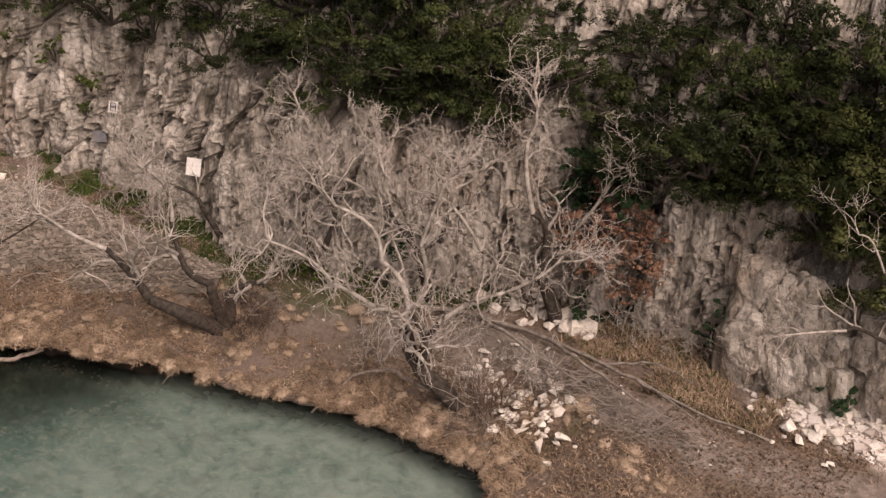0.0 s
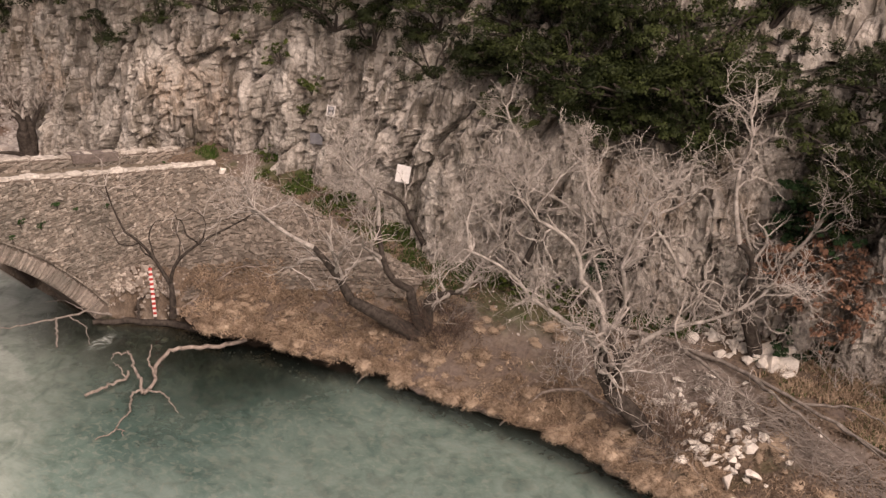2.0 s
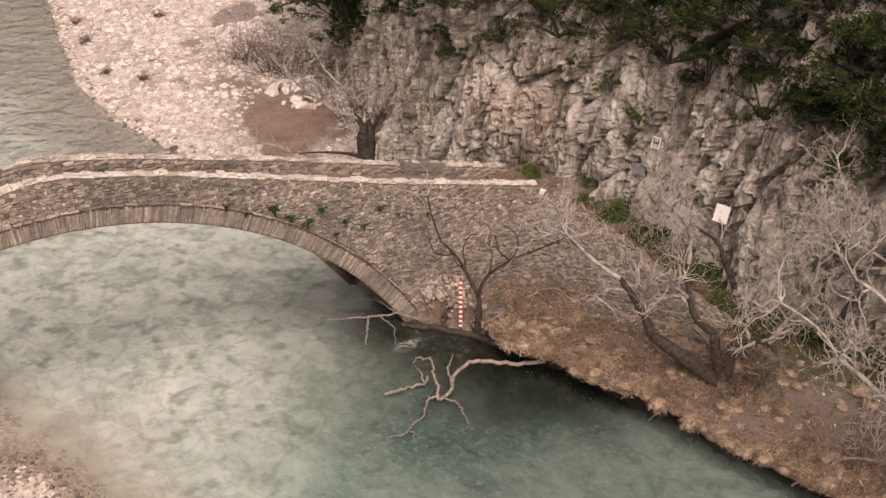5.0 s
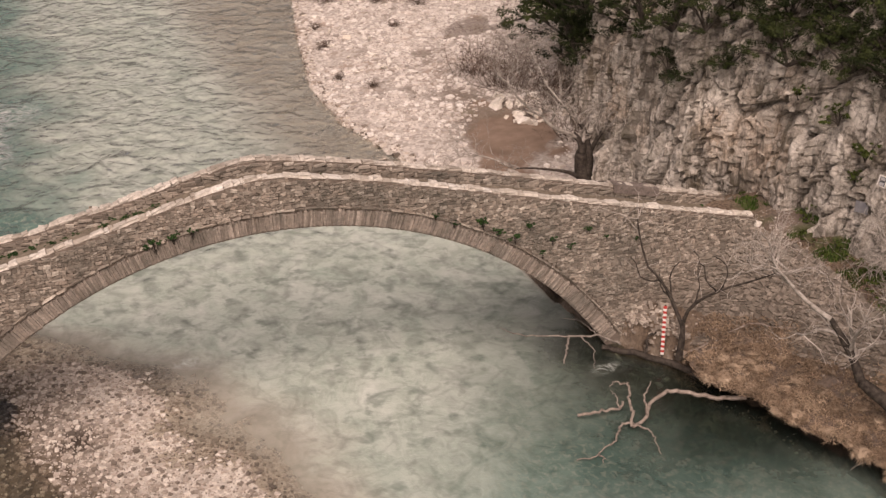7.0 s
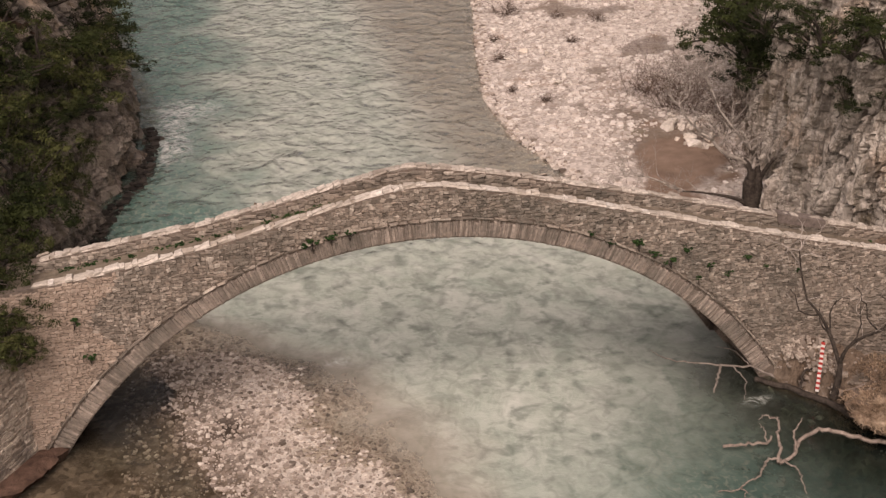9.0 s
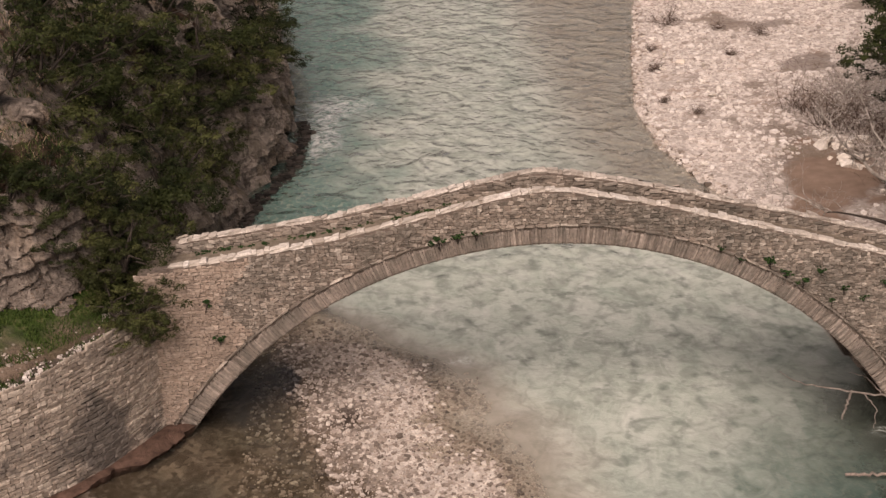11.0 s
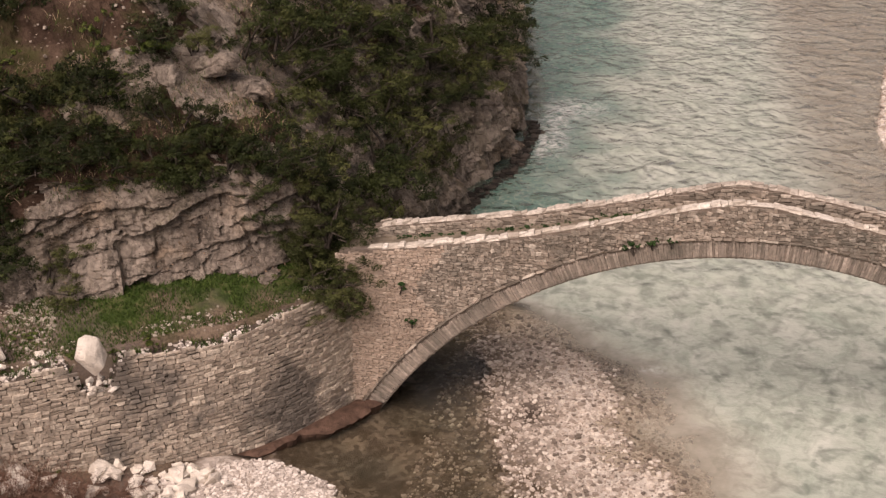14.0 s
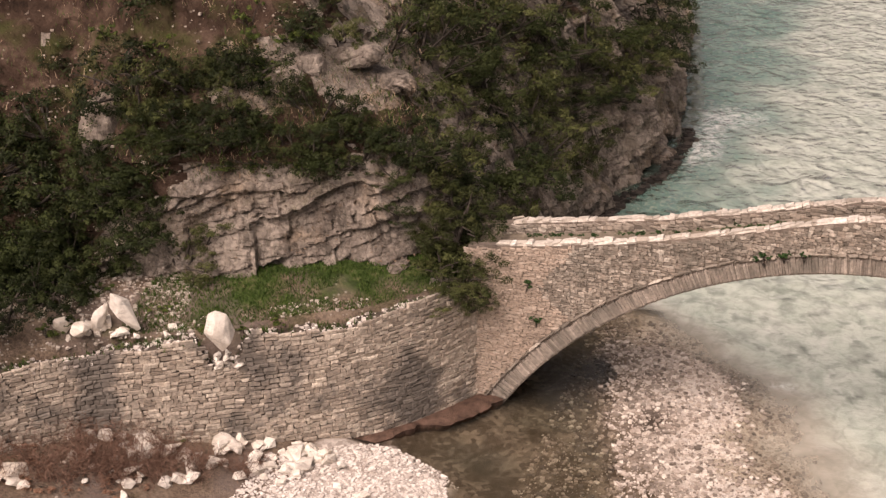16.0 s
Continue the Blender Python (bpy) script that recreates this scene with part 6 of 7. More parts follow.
def tussock_mesh(seed):
    """A round tuft: blades arching out from a low crown all round, over a core of matted old grass."""
    r = np.random.default_rng(seed)
    h = Heap()
    bm = bmesh.new()
    bmesh.ops.create_icosphere(bm, subdivisions=2, radius=0.8)
    core = np.array([v.co for v in bm.verts])
    core = core * (1 + 0.18 * fbm(core * 2.2, 3, seed))[:, None] * (1, 1, 0.68)
    h.add(core, [tuple(v.index for v in f.verts) for f in bm.faces])
    bm.free()
    n = 300
    d = r.normal(0, 1, (n, 3)) + (0, 0, 0.35)
    d /= np.linalg.norm(d, axis=1, keepdims=True)
    base = d * (0.62, 0.62, 0.46)
    mid = base + d * (0.32, 0.32, 0.26) + r.normal(0, 0.05, (n, 3))
    tip = mid + d * (0.2, 0.2, 0.04) * r.uniform(0.3, 1.2, (n, 1)) + r.normal(0, 0.08, (n, 3)) - (0, 0, 0.2)
    side = np.cross(d, r.normal(0, 1, (n, 3)))
    side *= 0.032 * r.uniform(0.6, 1.3, (n, 1)) / np.linalg.norm(side, axis=1, keepdims=True)
    v = np.stack([base - side, base + side, mid + side * 0.8, mid - side * 0.8, tip], 1).reshape(-1, 3)
    h.add(v, [q for i in range(n) for q in ((5 * i, 5 * i + 1, 5 * i + 2, 5 * i + 3), (5 * i + 3, 5 * i + 2, 5 * i + 4))])
    me = h.mesh("grass_tussock")
    me.materials.append(TUFT)
    return me


TUFT = leaf("tussock_straw", [(0.10, 0.07, 0.049), (0.30, 0.22, 0.154), (0.50, 0.395, 0.292)], even=0.5)
TUSSOCKS = [tussock_mesh(500 + n) for n in range(5)]
for y in np.arange(-28.5, -4.2, 0.13):
    edge = prng.random() < 0.42
    d = prng.uniform(-0.05, 0.3) if edge else prng.uniform(0.3, 1.9) ** 1.15
    x = float(shore_r(y)) + d
    if not edge and vnoise(np.array([[x * 0.5, y * 0.5, 7.0]]), 161)[0] < -0.05:
        continue
    r = prng.uniform(0.16, 0.36) if edge else prng.uniform(0.12, 0.3)
    ob = tagged(new("grass_tussock", TUSSOCKS[int(prng.integers(5))]), "round straw-coloured grass tussock on the bank edge" if edge else "low straw-coloured grass tussock on the earth bank", "tussock", "tussocks on the bank")
    ob.matrix_basis = pose(x, y, float(bank_z(np.array([x]), np.array([y]))[0]) + (0.0 if edge else -0.05), prng.uniform(-12, 12), prng.uniform(-12, 12), prng.uniform(0, 360)) @ Matrix.Diagonal((r * prng.uniform(0.85, 1.4), r * prng.uniform(0.85, 1.4), r * prng.uniform(0.7, 1.0), 1))
wing = scatter(9000, 14.0, 17.4, -7.2, -2.2, lambda x, y: patchy(x, y, 87, -0.05, 0.8) & (x > shore_r(y) + 0.3))
blades("wing_grass", wing[:4500], 0.2, 0.018, 0.8, STRAW, "reddish dry grass below the wing wall", (-0.3, 0, -0.5))


for _ in range(420):
    y = prng.uniform(-29, -4.5)
    d = 0.4 + 4.2 * prng.random() ** 1.4
    x = float(shore_r(y)) + d
    if x > float(foot_r(y)) - 1.5 or vnoise(np.array([[x * 0.6, y * 0.35, 3.0]]), 163)[0] < 0.02:
        continue
    r = prng.uniform(0.1, 0.24)
    ob = tagged(new("grass_tussock", TUSSOCKS[int(prng.integers(5))]), "low straw-coloured grass tussock on the earth bank", "tussock", "tussocks on the bank")
    ob.matrix_basis = pose(x, y, float(bank_z(np.array([x]), np.array([y]))[0]) - 0.05, prng.uniform(-15, 15), prng.uniform(-15, 15), prng.uniform(0, 360)) @ Matrix.Diagonal((r * prng.uniform(0.9, 2.0), r * prng.uniform(0.9, 2.0), r * prng.uniform(0.5, 0.9), 1))

# ---- loose stones ----
def rock_mesh(name, points, squash, material, seed):
    r = np.random.default_rng(seed)
    p = r.normal(0, 1, (points, 3))
    p /= np.linalg.norm(p, axis=1, keepdims=True)
    p *= r.uniform(0.75, 1.1, (points, 1)) * np.array(squash)
    bm = bmesh.new()
    for q in p:
        bm.verts.new(q)
    bmesh.ops.convex_hull(bm, input=bm.verts)
    bmesh.ops.delete(bm, geom=[v for v in bm.verts if not v.link_faces], context="VERTS")
    bmesh.ops.bevel(bm, geom=list(bm.edges), offset=0.022, segments=1, affect="EDGES", profile=0.6)
    me = bpy.data.meshes.new(name)
    bm.to_mesh(me)
    bm.free()
    me.materials.append(material)
    return me


ROCKS = [rock_mesh("rock", 10, (1.0, 0.7, 0.55), PALE_ROCK, 200 + n) for n in range(9)]


def rock(x, y, size, label, group, z=None, meshes=ROCKS, name="rock", turn=None, sink=0.25):
    me = meshes[int(prng.integers(len(meshes)))]
    ob = tagged(new(name, me), label, "rock", group)
    rx, ry, rz = turn or (prng.uniform(-25, 25), prng.uniform(-25, 25), prng.uniform(0, 360))
    ob.matrix_basis = pose(x, y, (ground_at(x, y) if z is None else z) + size * (0.62 - sink - 0.12), rx, ry, rz) @ Matrix.Scale(size, 4)
    return ob


def rubble(n, x, y, sx, sy, lo, hi, label, group, meshes=ROCKS):
    """A heap of stones; past the first thirty of a heap they lie in one mesh."""
    rest = Heap()
    for i in range(n):
        px, py = prng.normal(x, sx), prng.normal(y, sy)
        size = lo * (hi / lo) ** (prng.random() ** 1.6)
        if i < 24:
            rock(px, py, size * 1.1, label, group, meshes=meshes)
            continue
        me = meshes[i % len(meshes)]
        v = np.zeros(len(me.vertices) * 3)
        me.vertices.foreach_get("co", v)
        turn = np.array(pose(0, 0, 0, prng.uniform(-25, 25), prng.uniform(-25, 25), prng.uniform(0, 360)).to_3x3())
        rest.add(v.reshape(-1, 3) @ turn.T * size + (px, py, ground_at(px, py) + size * 0.25), [tuple(q.vertices) for q in me.polygons])
    if rest.n:
        solid("stone_heap", rest.mesh("stone_heap"), meshes[0].materials[0], None, "heap of " + label.split(" ", 1)[0] + " broken limestone", "rocks", kind="stuff")


rubble(44, 23.2, -20.0, 0.6, 0.8, 0.16, 0.46, "pale limestone lump in a heap at the cliff foot", "heap at the cliff foot")
rubble(14, 23.0, -21.6, 0.25, 0.5, 0.25, 0.6, "pale limestone lump in a heap at the cliff foot", "heap at the cliff foot")
rubble(120, 19.5, -21.6, 0.65, 0.95, 0.09, 0.32, "pale broken stone strewn on the river bank", "stones on the bank")
rubble(14, 20.9, -20.3, 0.5, 0.5, 0.10, 0.32, "pale broken stone strewn on the river bank", "stones on the bank")
rubble(9, 18.6, -23.4, 0.4, 0.7, 0.14, 0.42, "pale broken stone strewn on the river bank", "stones on the bank")
rubble(46, 22.9, -29.3, 0.7, 0.9, 0.12, 0.36, "pale scree stone below the cliff", "scree stones")
rubble(36, 23.9, -30.6, 0.8, 1.3, 0.14, 0.36, "pale scree stone below the cliff", "scree stones")
rubble(48, -18.8, -7.0, 1.5, 0.5, 0.2, 0.62, "pale angular stone fallen below the wall", "stones below the wall")
rubble(18, -17.2, -6.0, 0.7, 0.3, 0.14, 0.4, "pale angular stone fallen below the wall", "stones below the wall")
rubble(14, -25.0, -11.9, 0.5, 0.4, 0.2, 0.55, "pale angular stone fallen below the wall", "stones below the wall")
rubble(20, -22.0, -10.0, 1.3, 0.6, 0.16, 0.46, "pale angular stone fallen below the wall", "stones below the wall")
rubble(18, -22.6, -7.3, 1.6, 0.6, 0.06, 0.2, "small pale stone on the terrace", "terrace stones")
rubble(30, 19.0, 23.3, 0.7, 1.6, 0.2, 0.6, "pale boulder on the gravel bar", "boulders on the gravel bar")
rubble(16, 13.2, 38, 1.2, 8.0, 0.16, 0.4, "pale boulder on the gravel bar", "boulders on the gravel bar")

for _ in range(22):
    p, al, ou = wall_at(prng.uniform(8.8, 10.0))
    p = p - ou[:2] * prng.uniform(0.05, 0.5)
    rock(p[0], p[1], prng.uniform(0.12, 0.24), "buff stone fallen in the notch of the wall", "stones in the notch", z=prng.uniform(3.35, 3.95))

# boulders on the terrace and the buttress rocks of the right cliff
BOULDER = rock_mesh("boulder", 26, (0.62, 0.5, 0.9), PALE_ROCK, 411)
SLAB = rock_mesh("slab", 14, (0.42, 0.3, 0.95), PALE_ROCK, 417)
for me, x, y, z, s, turn, label in ((BOULDER, -19.82, -6.65, 4.98, 0.8, (4, -8, 20), "tall pale boulder perched on the broken wall"), (SLAB, -22.95, -7.1, 5.42, 1.02, (6, -24, 15), "pale leaning rock slab on the terrace"),
                                    (SLAB, -23.65, -7.35, 5.2, 0.78, (8, 20, 60), "pale leaning rock slab on the terrace"), (BOULDER, -24.0, -8.0, 5.05, 0.55, (70, 0, 60), "small pale boulder on the terrace")):
    ob = tagged(new("boulder", me), label, "boulder")
    ob.matrix_basis = pose(x, y, z, *turn) @ Matrix.Scale(s, 4)


def crag(name, x, y, z, size, label, seed, mat=ROCK_R, fine=5):
    """A large weathered buttress: a ball pulled into a block and broken by relief."""
    bm = bmesh.new()
    bmesh.ops.create_icosphere(bm, subdivisions=fine, radius=1.0)
    p = np.array([v.co for v in bm.verts])
    q = p / np.abs(p).max(1, keepdims=True) ** 0.4 * size * (1 - 0.22 * p[:, 2:])
    big, gap = facets(q * (0.7, 0.7, 0.45) + seed, seed, 1.0)
    mid, gap2 = facets(q * 1.7 + seed, seed + 4, 0.9)
    small, gap3 = facets(q * 4.0 + seed, seed + 8, 0.8)
    k = 0.75 + 0.3 * big + 0.14 * np.clip(gap / 0.06, 0, 1) + 0.12 * mid + 0.04 * np.clip(gap2 / 0.12, 0, 1) + 0.03 * small + 0.06 * fbm(q * 0.9, 4, seed)
    q = q * k[:, None]
    for v, c in zip(bm.verts, q):
        v.co = c
    me = bpy.data.meshes.new(name)
    bm.to_mesh(me)
    bm.free()
    ob = solid(name, me, mat, None, label, "rock")
    ob.location = (x, y, z)
    return ob


for n, (x, y, z, size) in enumerate(((-18.8, 3.9, 12.2, (1.0, 0.6, 0.35)), (-17.0, 3.9, 12.6, (0.9, 0.6, 0.4)), (-15.6, 4.6, 12.9, (0.8, 0.6, 0.35)), (-20.2, 2.3, 11.0, (0.5, 0.4, 0.5)), (-26.2, -1.2, 9.0, (0.6, 0.5, 1.1)))):
    p = face_point(FACE_L, y, z, x)
    crag("rock_outcrop", p[0], p[1], p[2], size, "weathered limestone outcrop on the hillside", 40 + 3 * n, ROCK_L)
crag("buttress_rock", 24.4, -27.6, 4.3, (0.8, 1.45, 2.2), "huge grey limestone block leaning on the cliff", 5)
crag("buttress_rock", 24.4, -29.2, 3.4, (0.7, 0.8, 1.2), "grey limestone block at the foot of the cliff", 9)
crag("buttress_rock", 25.0, -31.0, 3.8, (0.9, 1.2, 1.8), "grey limestone block at the foot of the cliff", 14)


def pebbles(name, pts, lo, hi, mat, label):
    """Many rounded stones in one mesh."""
    n = len(pts)
    cube = np.array([(a, b, c) for a in (-1, 1) for b in (-1, 1) for c in (-1, 1)], float)
    s = lo * (hi / lo) ** (prng.random((n, 1, 1)) ** 2.2)
    v = cube[None] * prng.uniform(0.55, 1.0, (n, 8, 3)) * prng.uniform(0.6, 1.1, (n, 1, 3)) * (1, 1, 0.65)
    a = prng.uniform(0, 6.28, n)
    c, t = np.cos(a)[:, None], np.sin(a)[:, None]
    v = np.stack([v[..., 0] * c - v[..., 1] * t, v[..., 0] * t + v[..., 1] * c, v[..., 2]], -1) * s * 0.6 + pts[:, None] + (0, 0, 0.01)
    quads = np.array([(0, 1, 3, 2), (4, 6, 7, 5), (0, 4, 5, 1), (2, 3, 7, 6), (0, 2, 6, 4), (1, 5, 7, 3)])
    f = (np.arange(n)[:, None, None] * 8 + quads).reshape(-1, 4)
    return solid(name, mesh_from(name, v.reshape(-1, 3), f), mat, None, label, "gravel", kind="stuff")


def pebble_material(name, tones):
    m = Mat(name, 0.85, spec=0.3)
    c = m.ramp(m.random(island=True), *[(n / (len(tones) - 1), t) for n, t in enumerate(tones)])
    return m.colour(m.mix(m.ramp(m.noise(12, 3), (0.4, 0.3), (0.6, 0.0)), c, tones[0])).mat


PALER = pebble_material("terrace_pebbles", [(0.24, 0.20, 0.165), (0.42, 0.365, 0.31), (0.62, 0.555, 0.49)])
DULL = pebble_material("hill_stones", [(0.16, 0.13, 0.105), (0.32, 0.27, 0.225), (0.60, 0.53, 0.455)])
DRY = pebble_material("dry_pebbles", [(0.34, 0.295, 0.26), (0.60, 0.535, 0.485), (0.74, 0.68, 0.625), (0.84, 0.79, 0.735)])
WET = pebble_material("wet_pebbles", [(0.13, 0.105, 0.086), (0.36, 0.30, 0.25), (0.53, 0.455, 0.392), (0.74, 0.67, 0.59)])
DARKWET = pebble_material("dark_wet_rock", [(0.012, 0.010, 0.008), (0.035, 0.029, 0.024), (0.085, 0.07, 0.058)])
bar = scatter(30000, 9.5, 38, 15, 66, lambda x, y: (x > shore_r(y) - 0.2) & (x < foot_r(y)) & (bar_earth(x, y) < 0.3 + 0.7 * prng.random(len(x))) & (((x - 16.9 - 0.25 * (y - 20)) / 2.5) ** 2 + ((y - 20.2) / 5.0) ** 2 > 0.9 + 0.3 * prng.random(len(x))))
pebbles("bar_gravel", bar[:12000], 0.07, 0.42, DRY, "pale dry gravel of the upstream bar")
pebbles("bar_edge_stones", scatter(4000, 9.0, 16, 18, 60, lambda x, y: np.abs(x - shore_r(y)) < 0.7)[:900], 0.1, 0.36, WET, "wet stones along the edge of the bar")
pebbles("shore_gravel", scatter(24000, -18.4, -11.5, -11, -4.2, lambda x, y: (x < shore_l(y) + 0.3) & (y < wall_y(x) - 0.9))[:7000], 0.045, 0.16, DRY, "bright gravel below the retaining wall")
pebbles("shoal_gravel", scatter(56000, -11, 3.0, -12, 8.5, lambda x, y: (ground_z(x, y) > -0.08 - 0.5 * prng.random(len(x)) ** 1.5) & (x > -10.5) & (x > shore_l(y) + 0.4))[:14500], 0.045, 0.21, WET, "pebbly shoal just under the water")
pebbles("scree_gravel", scatter(16000, 18, 25, -34, -23, lambda x, y: (x > 22.4 + 0.3 * (y + 30)) & (y < -27) & patchy(x, y, 93, -0.2, 0.4))[:2000], 0.05, 0.2, DRY, "pale scree and road gravel")
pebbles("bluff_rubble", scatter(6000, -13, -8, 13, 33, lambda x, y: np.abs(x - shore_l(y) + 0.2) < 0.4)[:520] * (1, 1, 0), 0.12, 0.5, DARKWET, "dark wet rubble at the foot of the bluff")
pebbles("earth_stones", scatter(9000, 18.5, 24, -30, -8, lambda x, y: (x > shore_r(y) + 2) & (x < foot_r(y) - 0.3) & patchy(x, y, 101, 0.1, 0.4))[:260], 0.03, 0.12, DRY, "small pale stones scattered on the earth bank")
pebbles("scree_stones", scatter(9000, 22, 25.5, -34, -28, lambda x, y: patchy(x, y, 103, -0.5, 0.4) & (x > 22.6 + 0.3 * (y + 30)))[:420], 0.12, 0.42, DRY, "pale angular scree below the cliff")
pebbles("foot_rubble", scatter(5000, 12.5, 14.6, -2.4, -0.05, lambda x, y: x > shore_r(y) - 0.1)[:420], 0.1, 0.3, DULL, "rubble stones at the foot of the arch")
pebbles("slope_stones", scatter(14000, 13.5, 19.6, -9, 0, lambda x, y: (x > shore_r(y) + 0.4) & (x < 19.6) & patchy(x, y, 95, -0.1, 0.5))[:600], 0.04, 0.13, WET, "loose stones on the slope beside the bridge")
pebbles("terrace_gravel", scatter(14000, -28, -13.5, -16, 0, lambda x, y: (y > wall_y(x) + 1.3) & patchy(x, y, 97, -0.15, 0.5) & ((x < -21.6) | (y < wall_y(x) + 2.0)))[:3600], 0.04, 0.16, PALER, "loose pale stones on the terrace")


crest, tufts = [], []
for u in prng.uniform(0.4, WALL_RUN[-1], 3600):
    p, al, ou = wall_at(u)
    q = np.array([*p, wall_top(u) - 0.19]) - ou * prng.uniform(0.1, 1.5)
    (crest if prng.random() < 0.6 else tufts).append(q)
pebbles("wall_crest_gravel", np.array(crest), 0.05, 0.2, DRY, "loose stones along the top of the retaining wall")
tufts = np.repeat(np.array(tufts)[::4], 9, axis=0)
blades("wall_crest_grass", tufts + prng.normal(0, 0.08, tufts.shape) * (1, 1, 0), 0.17, 0.016, 0.6, GRASS, "tufts of grass on top of the retaining wall")


def on_slope(face, n, keep):
    p = face.reshape(-1, 3)
    p = p[keep(p[:, 0], p[:, 1], p[:, 2])]
    return p[prng.integers(0, len(p), n)] + prng.normal(0, 0.1, (n, 3))


slope_pts = on_slope(FACE_L, 26000, lambda x, y, z: (x < -14.5) & (z > 8.4) & (z < 15) & (y < 18))
slope_pts = slope_pts[fbm(slope_pts * 0.5, 3, 105) > -0.1]
blades("hill_grass", slope_pts[:9000], 0.22, 0.014, 0.7, GRASS, "rough grass on the hillside")
blades("hill_straw", slope_pts[9000:14000], 0.24, 0.014, 0.9, STRAW, "dry grass and stalks on the hillside")
shed = Heap()
leaf_quads(shed, on_slope(FACE_L, 9000, lambda x, y, z: (x < -14.5) & (z > 5) & (z < 15) & (y < 14)) + (0, 0, 0.05), 0.06, 1.5)
solid("hill_litter", shed.mesh("hill_litter"), LITTER, None, "fallen leaves and debris on the hillside", "leaves", kind="stuff")
pebbles("hill_scree", on_slope(FACE_L, 3600, lambda x, y, z: (x < -22.8 + 2.0 * (z > 9.6)) & (z > 5) & (z < 14) & (y < 6)), 0.035, 0.17, DULL, "pale scree scattered over the hillside")

# border stones of the ramp that leaves the bridge
edge = []
for y in np.arange(0.4, -8.5, -0.34):
    x = float(np.interp(y, [-8.5, -6.1, -4.9, -2.3, -1.0, 0.9], [19.0, 18.75, 18.55, 18.4, 18.45, 18.6])) + prng.normal(0, 0.05)
    rock(x, y, prng.uniform(0.2, 0.34), "pale border stone along the ramp", "ramp border stones", sink=0.2)

# ---- driftwood and roots ----
def driftwood(name, runs, label, mat=DEADWOOD):
    h = Heap()
    for pts, r0, r1 in runs:
        p = np.array(pts, float)
        t = np.linspace(0, len(p) - 1, 4 * len(p))
        q = np.stack([np.interp(t, np.arange(len(p)), p[:, k]) for k in range(3)], 1) + prng.normal(0, 0.025, (len(t), 3))
        tube(h, q, np.linspace(r0, r1, len(t)), 6)
    return solid(name, h.mesh(name, True), mat, None, label, "driftwood")


driftwood("driftwood_snag", [([(15.0, -5.7, 0.45), (14.0, -5.1, 0.3), (13.2, -4.7, 0.5), (12.5, -4.4, 0.45), (11.75, -4.8, 0.38), (11.25, -5.4, 0.2), (10.75, -5.55, 0.1)], 0.085, 0.06),
                             ([(11.5, -5.1, 0.3), (11.6, -4.6, 0.6), (12.1, -4.1, 0.75)], 0.05, 0.02),
                             ([(10.7, -5.5, 0.1), (10.95, -5.0, 0.4), (11.1, -4.5, 0.5), (11.4, -3.9, 0.6), (11.5, -3.5, 0.55)], 0.06, 0.035),
                             ([(11.45, -3.55, 0.55), (11.1, -3.4, 0.6), (10.8, -3.5, 0.5)], 0.035, 0.015),
                             ([(11.0, -4.3, 0.35), (10.75, -4.45, 0.2), (9.95, -4.45, 0.24), (9.2, -4.35, 0.2)], 0.045, 0.055),
                             ([(10.75, -4.45, 0.25), (10.8, -4.1, 0.5), (10.7, -3.9, 0.6)], 0.03, 0.012),
                             ([(10.85, -5.35, 0.12), (10.3, -5.45, 0.25), (10.0, -5.8, 0.22), (9.75, -6.2, 0.2), (9.15, -6.45, 0.18), (8.7, -6.75, 0.14), (8.2, -6.55, 0.08)], 0.045, 0.016),
                             ([(8.9, -6.6, 0.16), (8.95, -6.95, 0.2), (8.85, -7.1, 0.1)], 0.025, 0.01),
                             ([(10.8, -5.4, 0.12), (11.0, -6.1, 0.3), (10.95, -6.6, 0.28), (10.85, -7.25, 0.1)], 0.04, 0.018)], "bleached forked snag lying in the river")
driftwood("root_log", [([(12.1, -0.4, 0.2), (12.9, -1.3, 0.28), (13.9, -2.5, 0.25), (14.6, -4.2, 0.35)], 0.1, 0.15), ([(13.3, -1.5, 0.25), (13.5, -1.2, 0.75), (13.9, -1.3, 1.0), (14.6, -1.9, 0.95)], 0.05, 0.04)],
          "dark root log along the water at the arch foot", DARK_BARK)
driftwood("fallen_branch", [([(12.6, -0.9, 0.5), (12.0, -0.25, 0.65), (10.95, -0.05, 0.7), (9.9, 0.55, 0.6), (9.2, 1.5, 0.4), (9.05, 2.3, 0.25)], 0.05, 0.014), ([(10.9, 0.0, 0.7), (10.6, -0.5, 0.45), (10.35, -0.75, 0.1)], 0.05, 0.035),
                            ([(11.9, -0.2, 0.65), (11.7, 0.6, 0.9), (11.2, 1.2, 0.8)], 0.03, 0.01), ([(11.3, -0.1, 0.7), (11.5, -0.9, 0.5), (11.2, -1.6, 0.15)], 0.03, 0.012)], "thin fallen branch over the water", STICKS)
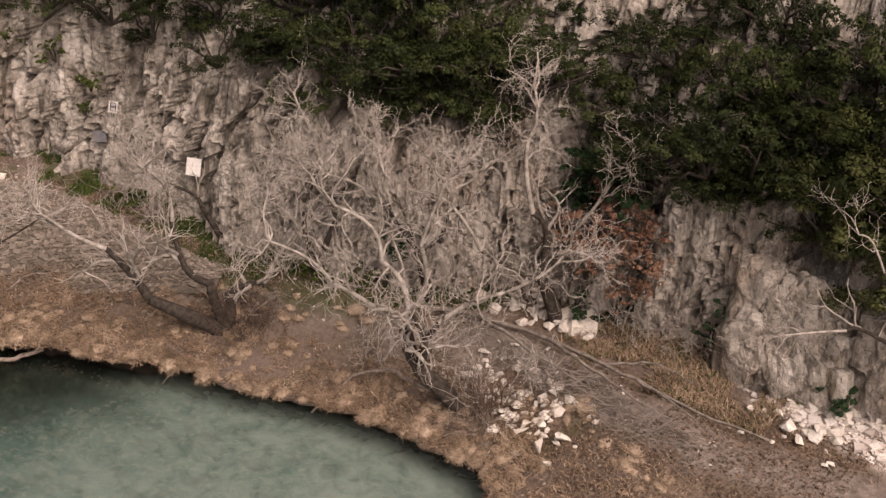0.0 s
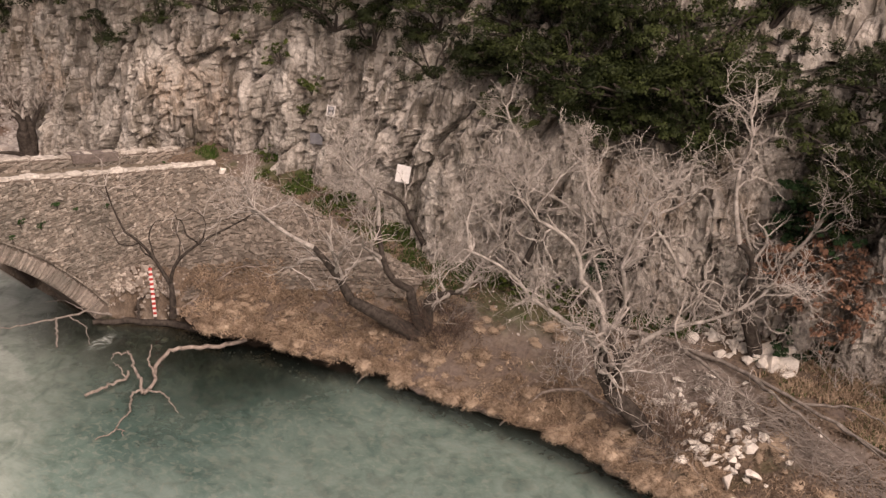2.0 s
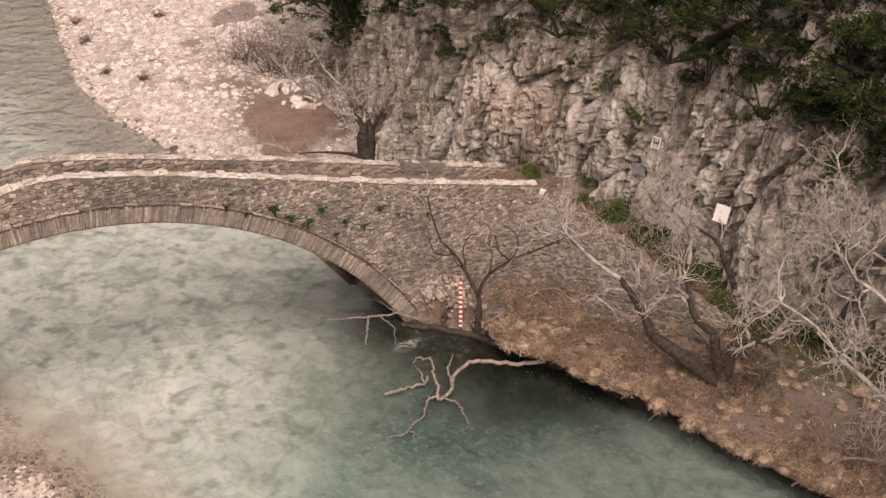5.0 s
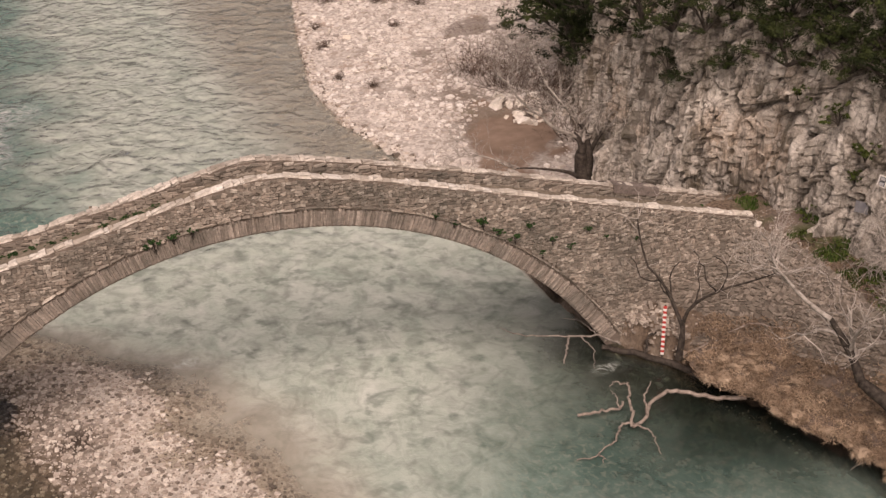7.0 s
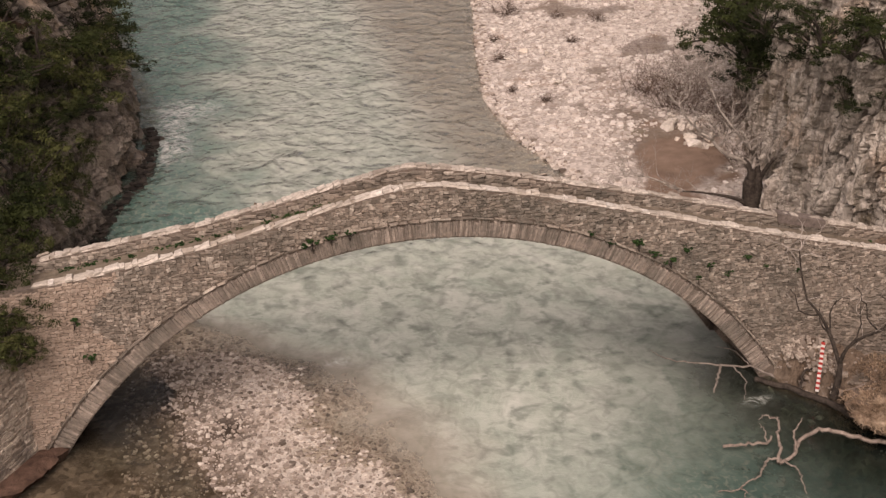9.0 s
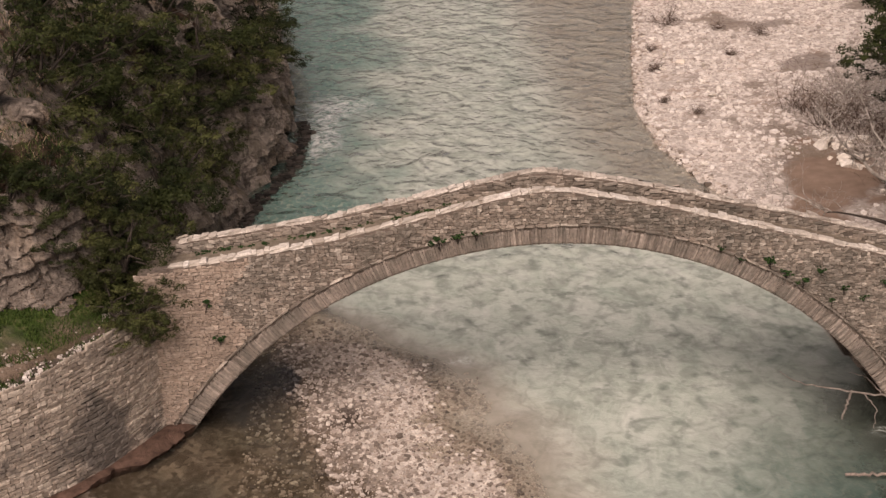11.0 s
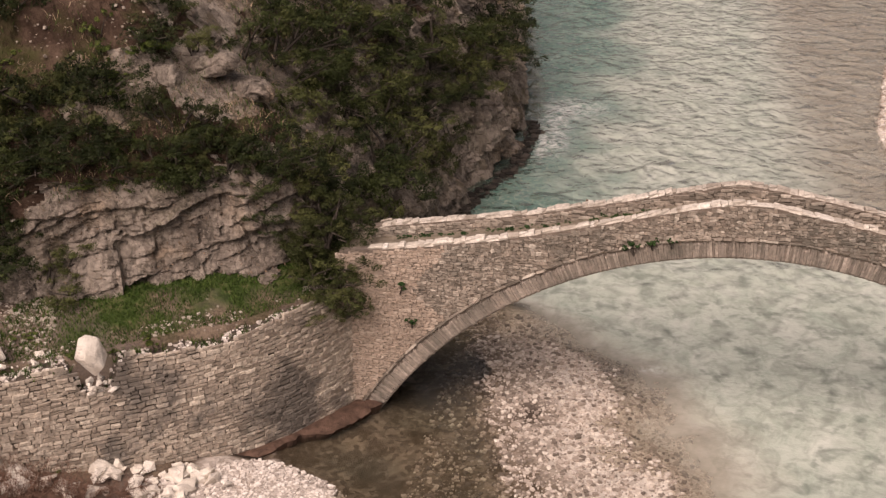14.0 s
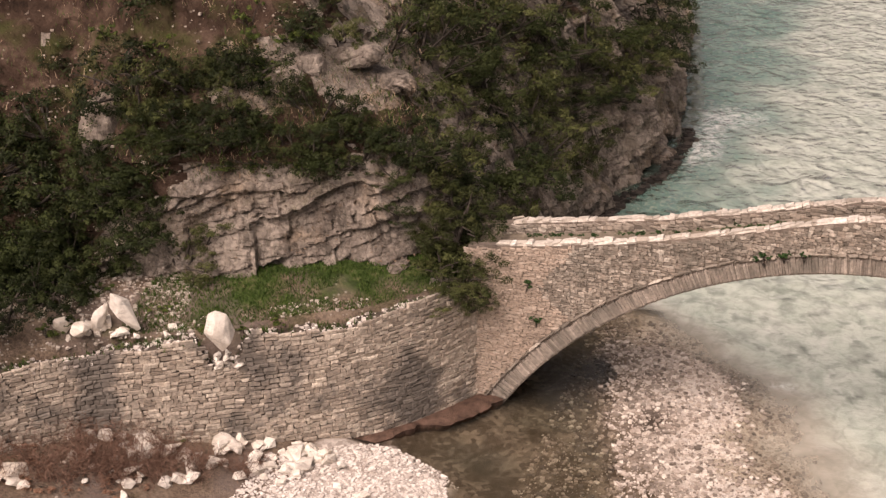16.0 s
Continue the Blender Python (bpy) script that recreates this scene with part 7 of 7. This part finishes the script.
driftwood("fallen_tree", [([(21.0, -16.9, 2.95), (21.5, -18.2, 2.95), (21.75, -20.0, 2.9), (21.8, -22.0, 2.8), (21.4, -24.6, 2.7), (21.1, -27.0, 2.55), (21.1, -28.8, 2.45)], 0.095, 0.03),
                          ([(21.6, -18.8, 2.95), (20.9, -20.2, 3.2), (20.6, -21.6, 3.0), (20.3, -23.4, 2.7)], 0.08, 0.02), ([(21.8, -21.2, 2.85), (21.0, -22.6, 3.1), (20.6, -24.4, 2.8), (20.4, -25.8, 2.6)], 0.07, 0.02),
                          ([(21.6, -23.4, 2.75), (22.2, -24.8, 3.0), (22.2, -26.2, 2.7)], 0.05, 0.015), ([(21.4, -24.6, 2.7), (20.7, -26.0, 2.9), (20.2, -27.8, 2.5)], 0.05, 0.012),
                          ([(21.5, -18.2, 2.95), (20.5, -18.6, 3.3), (19.6, -19.6, 3.2), (19.0, -20.6, 2.8)], 0.06, 0.015)], "long grey fallen tree lying along the bank path", STICKS)
driftwood("pale_branch", [([(14.4, -2.8, 0.8), (16.0, -3.6, 2.0), (17.2, -5.4, 2.6)], 0.05, 0.02)], "pale bare branch over the bank")
driftwood("pale_branch", [([(17.1, -15.6, 0.5), (18.2, -16.4, 1.6), (18.6, -17.6, 2.1), (18.4, -19.2, 2.0)], 0.03, 0.07)], "pale bare branch over the bank")
driftwood("pale_branch", [([(16.0, -10.2, 0.2), (16.9, -10.6, 0.9), (17.7, -11.2, 1.5)], 0.02, 0.05)], "pale bare branch over the bank")

# ---- red and white water gauge ----
RED = plain("red_paint", (0.42, 0.035, 0.03), (0.55, 0.07, 0.06), 8, 0.5, 0.004)
WHITE = plain("white_paint", (0.68, 0.64, 0.60), (0.82, 0.79, 0.75), 8, 0.5, 0.004)


def block(size, bevel=0.006):
    bm = bmesh.new()
    bmesh.ops.create_cube(bm, size=1.0)
    bmesh.ops.scale(bm, vec=size, verts=bm.verts)
    bmesh.ops.bevel(bm, geom=list(bm.edges), offset=bevel, segments=1, affect="EDGES")
    me = bpy.data.meshes.new("block")
    bm.to_mesh(me)
    bm.free()
    return me


gauge = tagged(new("water_gauge"), "red and white banded water level gauge", "gauge")
gauge.location = (13.85, -1.75, 0.25)
gauge.rotation_euler = (0, 0, radians(-35))
bands = [block((0.13, 0.05, 0.1)) for _ in range(2)]
bands[0].materials.append(RED)
bands[1].materials.append(WHITE)
for n in range(20):
    ob = new("red_band" if n % 2 else "white_band", bands[0 if n % 2 else 1])
    ob.parent, ob.location = gauge, (0, 0, 0.05 + 0.1 * n)
solid("post", block((0.06, 0.05, 2.15)), DARK_BARK, gauge, "dark post behind the bands").location = (0, 0.05, 0.95)

# ---- boards on the cliff ----
GREY_PAINT = plain("grey_paint", (0.30, 0.30, 0.31), (0.42, 0.42, 0.43), 6, 0.6, 0.004)
BLACK_PAINT = plain("dark_metal", (0.03, 0.032, 0.036), (0.07, 0.075, 0.085), 6, 0.5, 0.004)


PLATE = plain("weathered_plate", (0.14, 0.14, 0.15), (0.22, 0.215, 0.22), 6, 0.7, 0.004)


def board(name, place, size, label, face_mat, turn, frame_mat=None, category="board"):
    top = tagged(new(name), label, category)
    top.location, top.rotation_euler = place, [radians(v) for v in turn]
    solid("board", block((size[0], 0.04, size[1])), face_mat, top)
    if frame_mat:
        for w, h, x, z in ((size[0] + 0.06, 0.04, 0, size[1] / 2), (size[0] + 0.06, 0.04, 0, -size[1] / 2), (0.04, size[1], size[0] / 2, 0), (0.04, size[1], -size[0] / 2, 0)):
            ob = solid("frame_bar", block((w, 0.07, h)), frame_mat, top)
            ob.location = (x, -0.02, z)
    return top




def outermost(y, z, reach=0.4):
    p = FACE_R.reshape(-1, 3)
    p = p[(np.abs(p[:, 1] - y) < reach) & (np.abs(p[:, 2] - z) < reach)]
    return np.array([p[:, 0].min(), y, z])


pa, pb, pc = outermost(-3.6, 6.75), outermost(-8.0, 5.75), outermost(-2.9, 5.5)
panel = board("framed_panel", (pa[0] - 0.05, pa[1], pa[2]), (0.28, 0.37), "small white-framed dark panel fixed to the cliff", BLACK_PAINT, (-14, 6, -62), WHITE, "panel")
for z in (0.09, -0.1):
    solid("pane", block((0.16, 0.05, 0.11)), GREY_PAINT, panel).location = (0.0, -0.012, z)
board("white_board", (pb[0] - 0.05, pb[1], pb[2]), (0.5, 0.62), "blank white board leaning on the cliff", WHITE, (-12, 8, -58))
board("grey_plate", (pc[0] - 0.03, pc[1], pc[2]), (0.5, 0.42), "grey metal plate on the rock", PLATE, (-8, 0, -60), None, "plate")

# the terrace's far end: evergreens over the path, bare stones and clods on the trodden earth
for kind, x, y, size in (("oak", -25.6, -7.4, 0.7), ("oak", -26.2, -8.6, 0.8), ("oak", -26.6, -9.6, 0.75), ("olive", -25.3, -6.6, 0.6), ("oak", -25.9, -6.4, 0.9), ("moss", -25.0, -8.3, 0.7), ("moss", -24.6, -7.6, 0.6), ("moss", -21.2, -6.5, 0.8), ("moss", -20.6, -6.1, 0.6)):
    plant(kind, x, y, ground_at(x, y) + 0.15, size)
strewn = scatter(9000, -27, -21.8, -12, -3.5, lambda x, y: (y > wall_y(x) + 0.8) & patchy(x, y, 131, -0.5, 0.9))
pebbles("terrace_rubble", strewn[:1100], 0.05, 0.17, PALER, "angular pale stones strewn over the terrace earth")
rubble(16, -23.6, -7.3, 0.7, 0.35, 0.12, 0.36, "pale broken stone beside the leaning slabs", "terrace stones")
rubble(24, -21.3, -8.4, 1.6, 0.5, 0.2, 0.6, "grey angular stone among dry bushes below the wall", "stones below the wall")
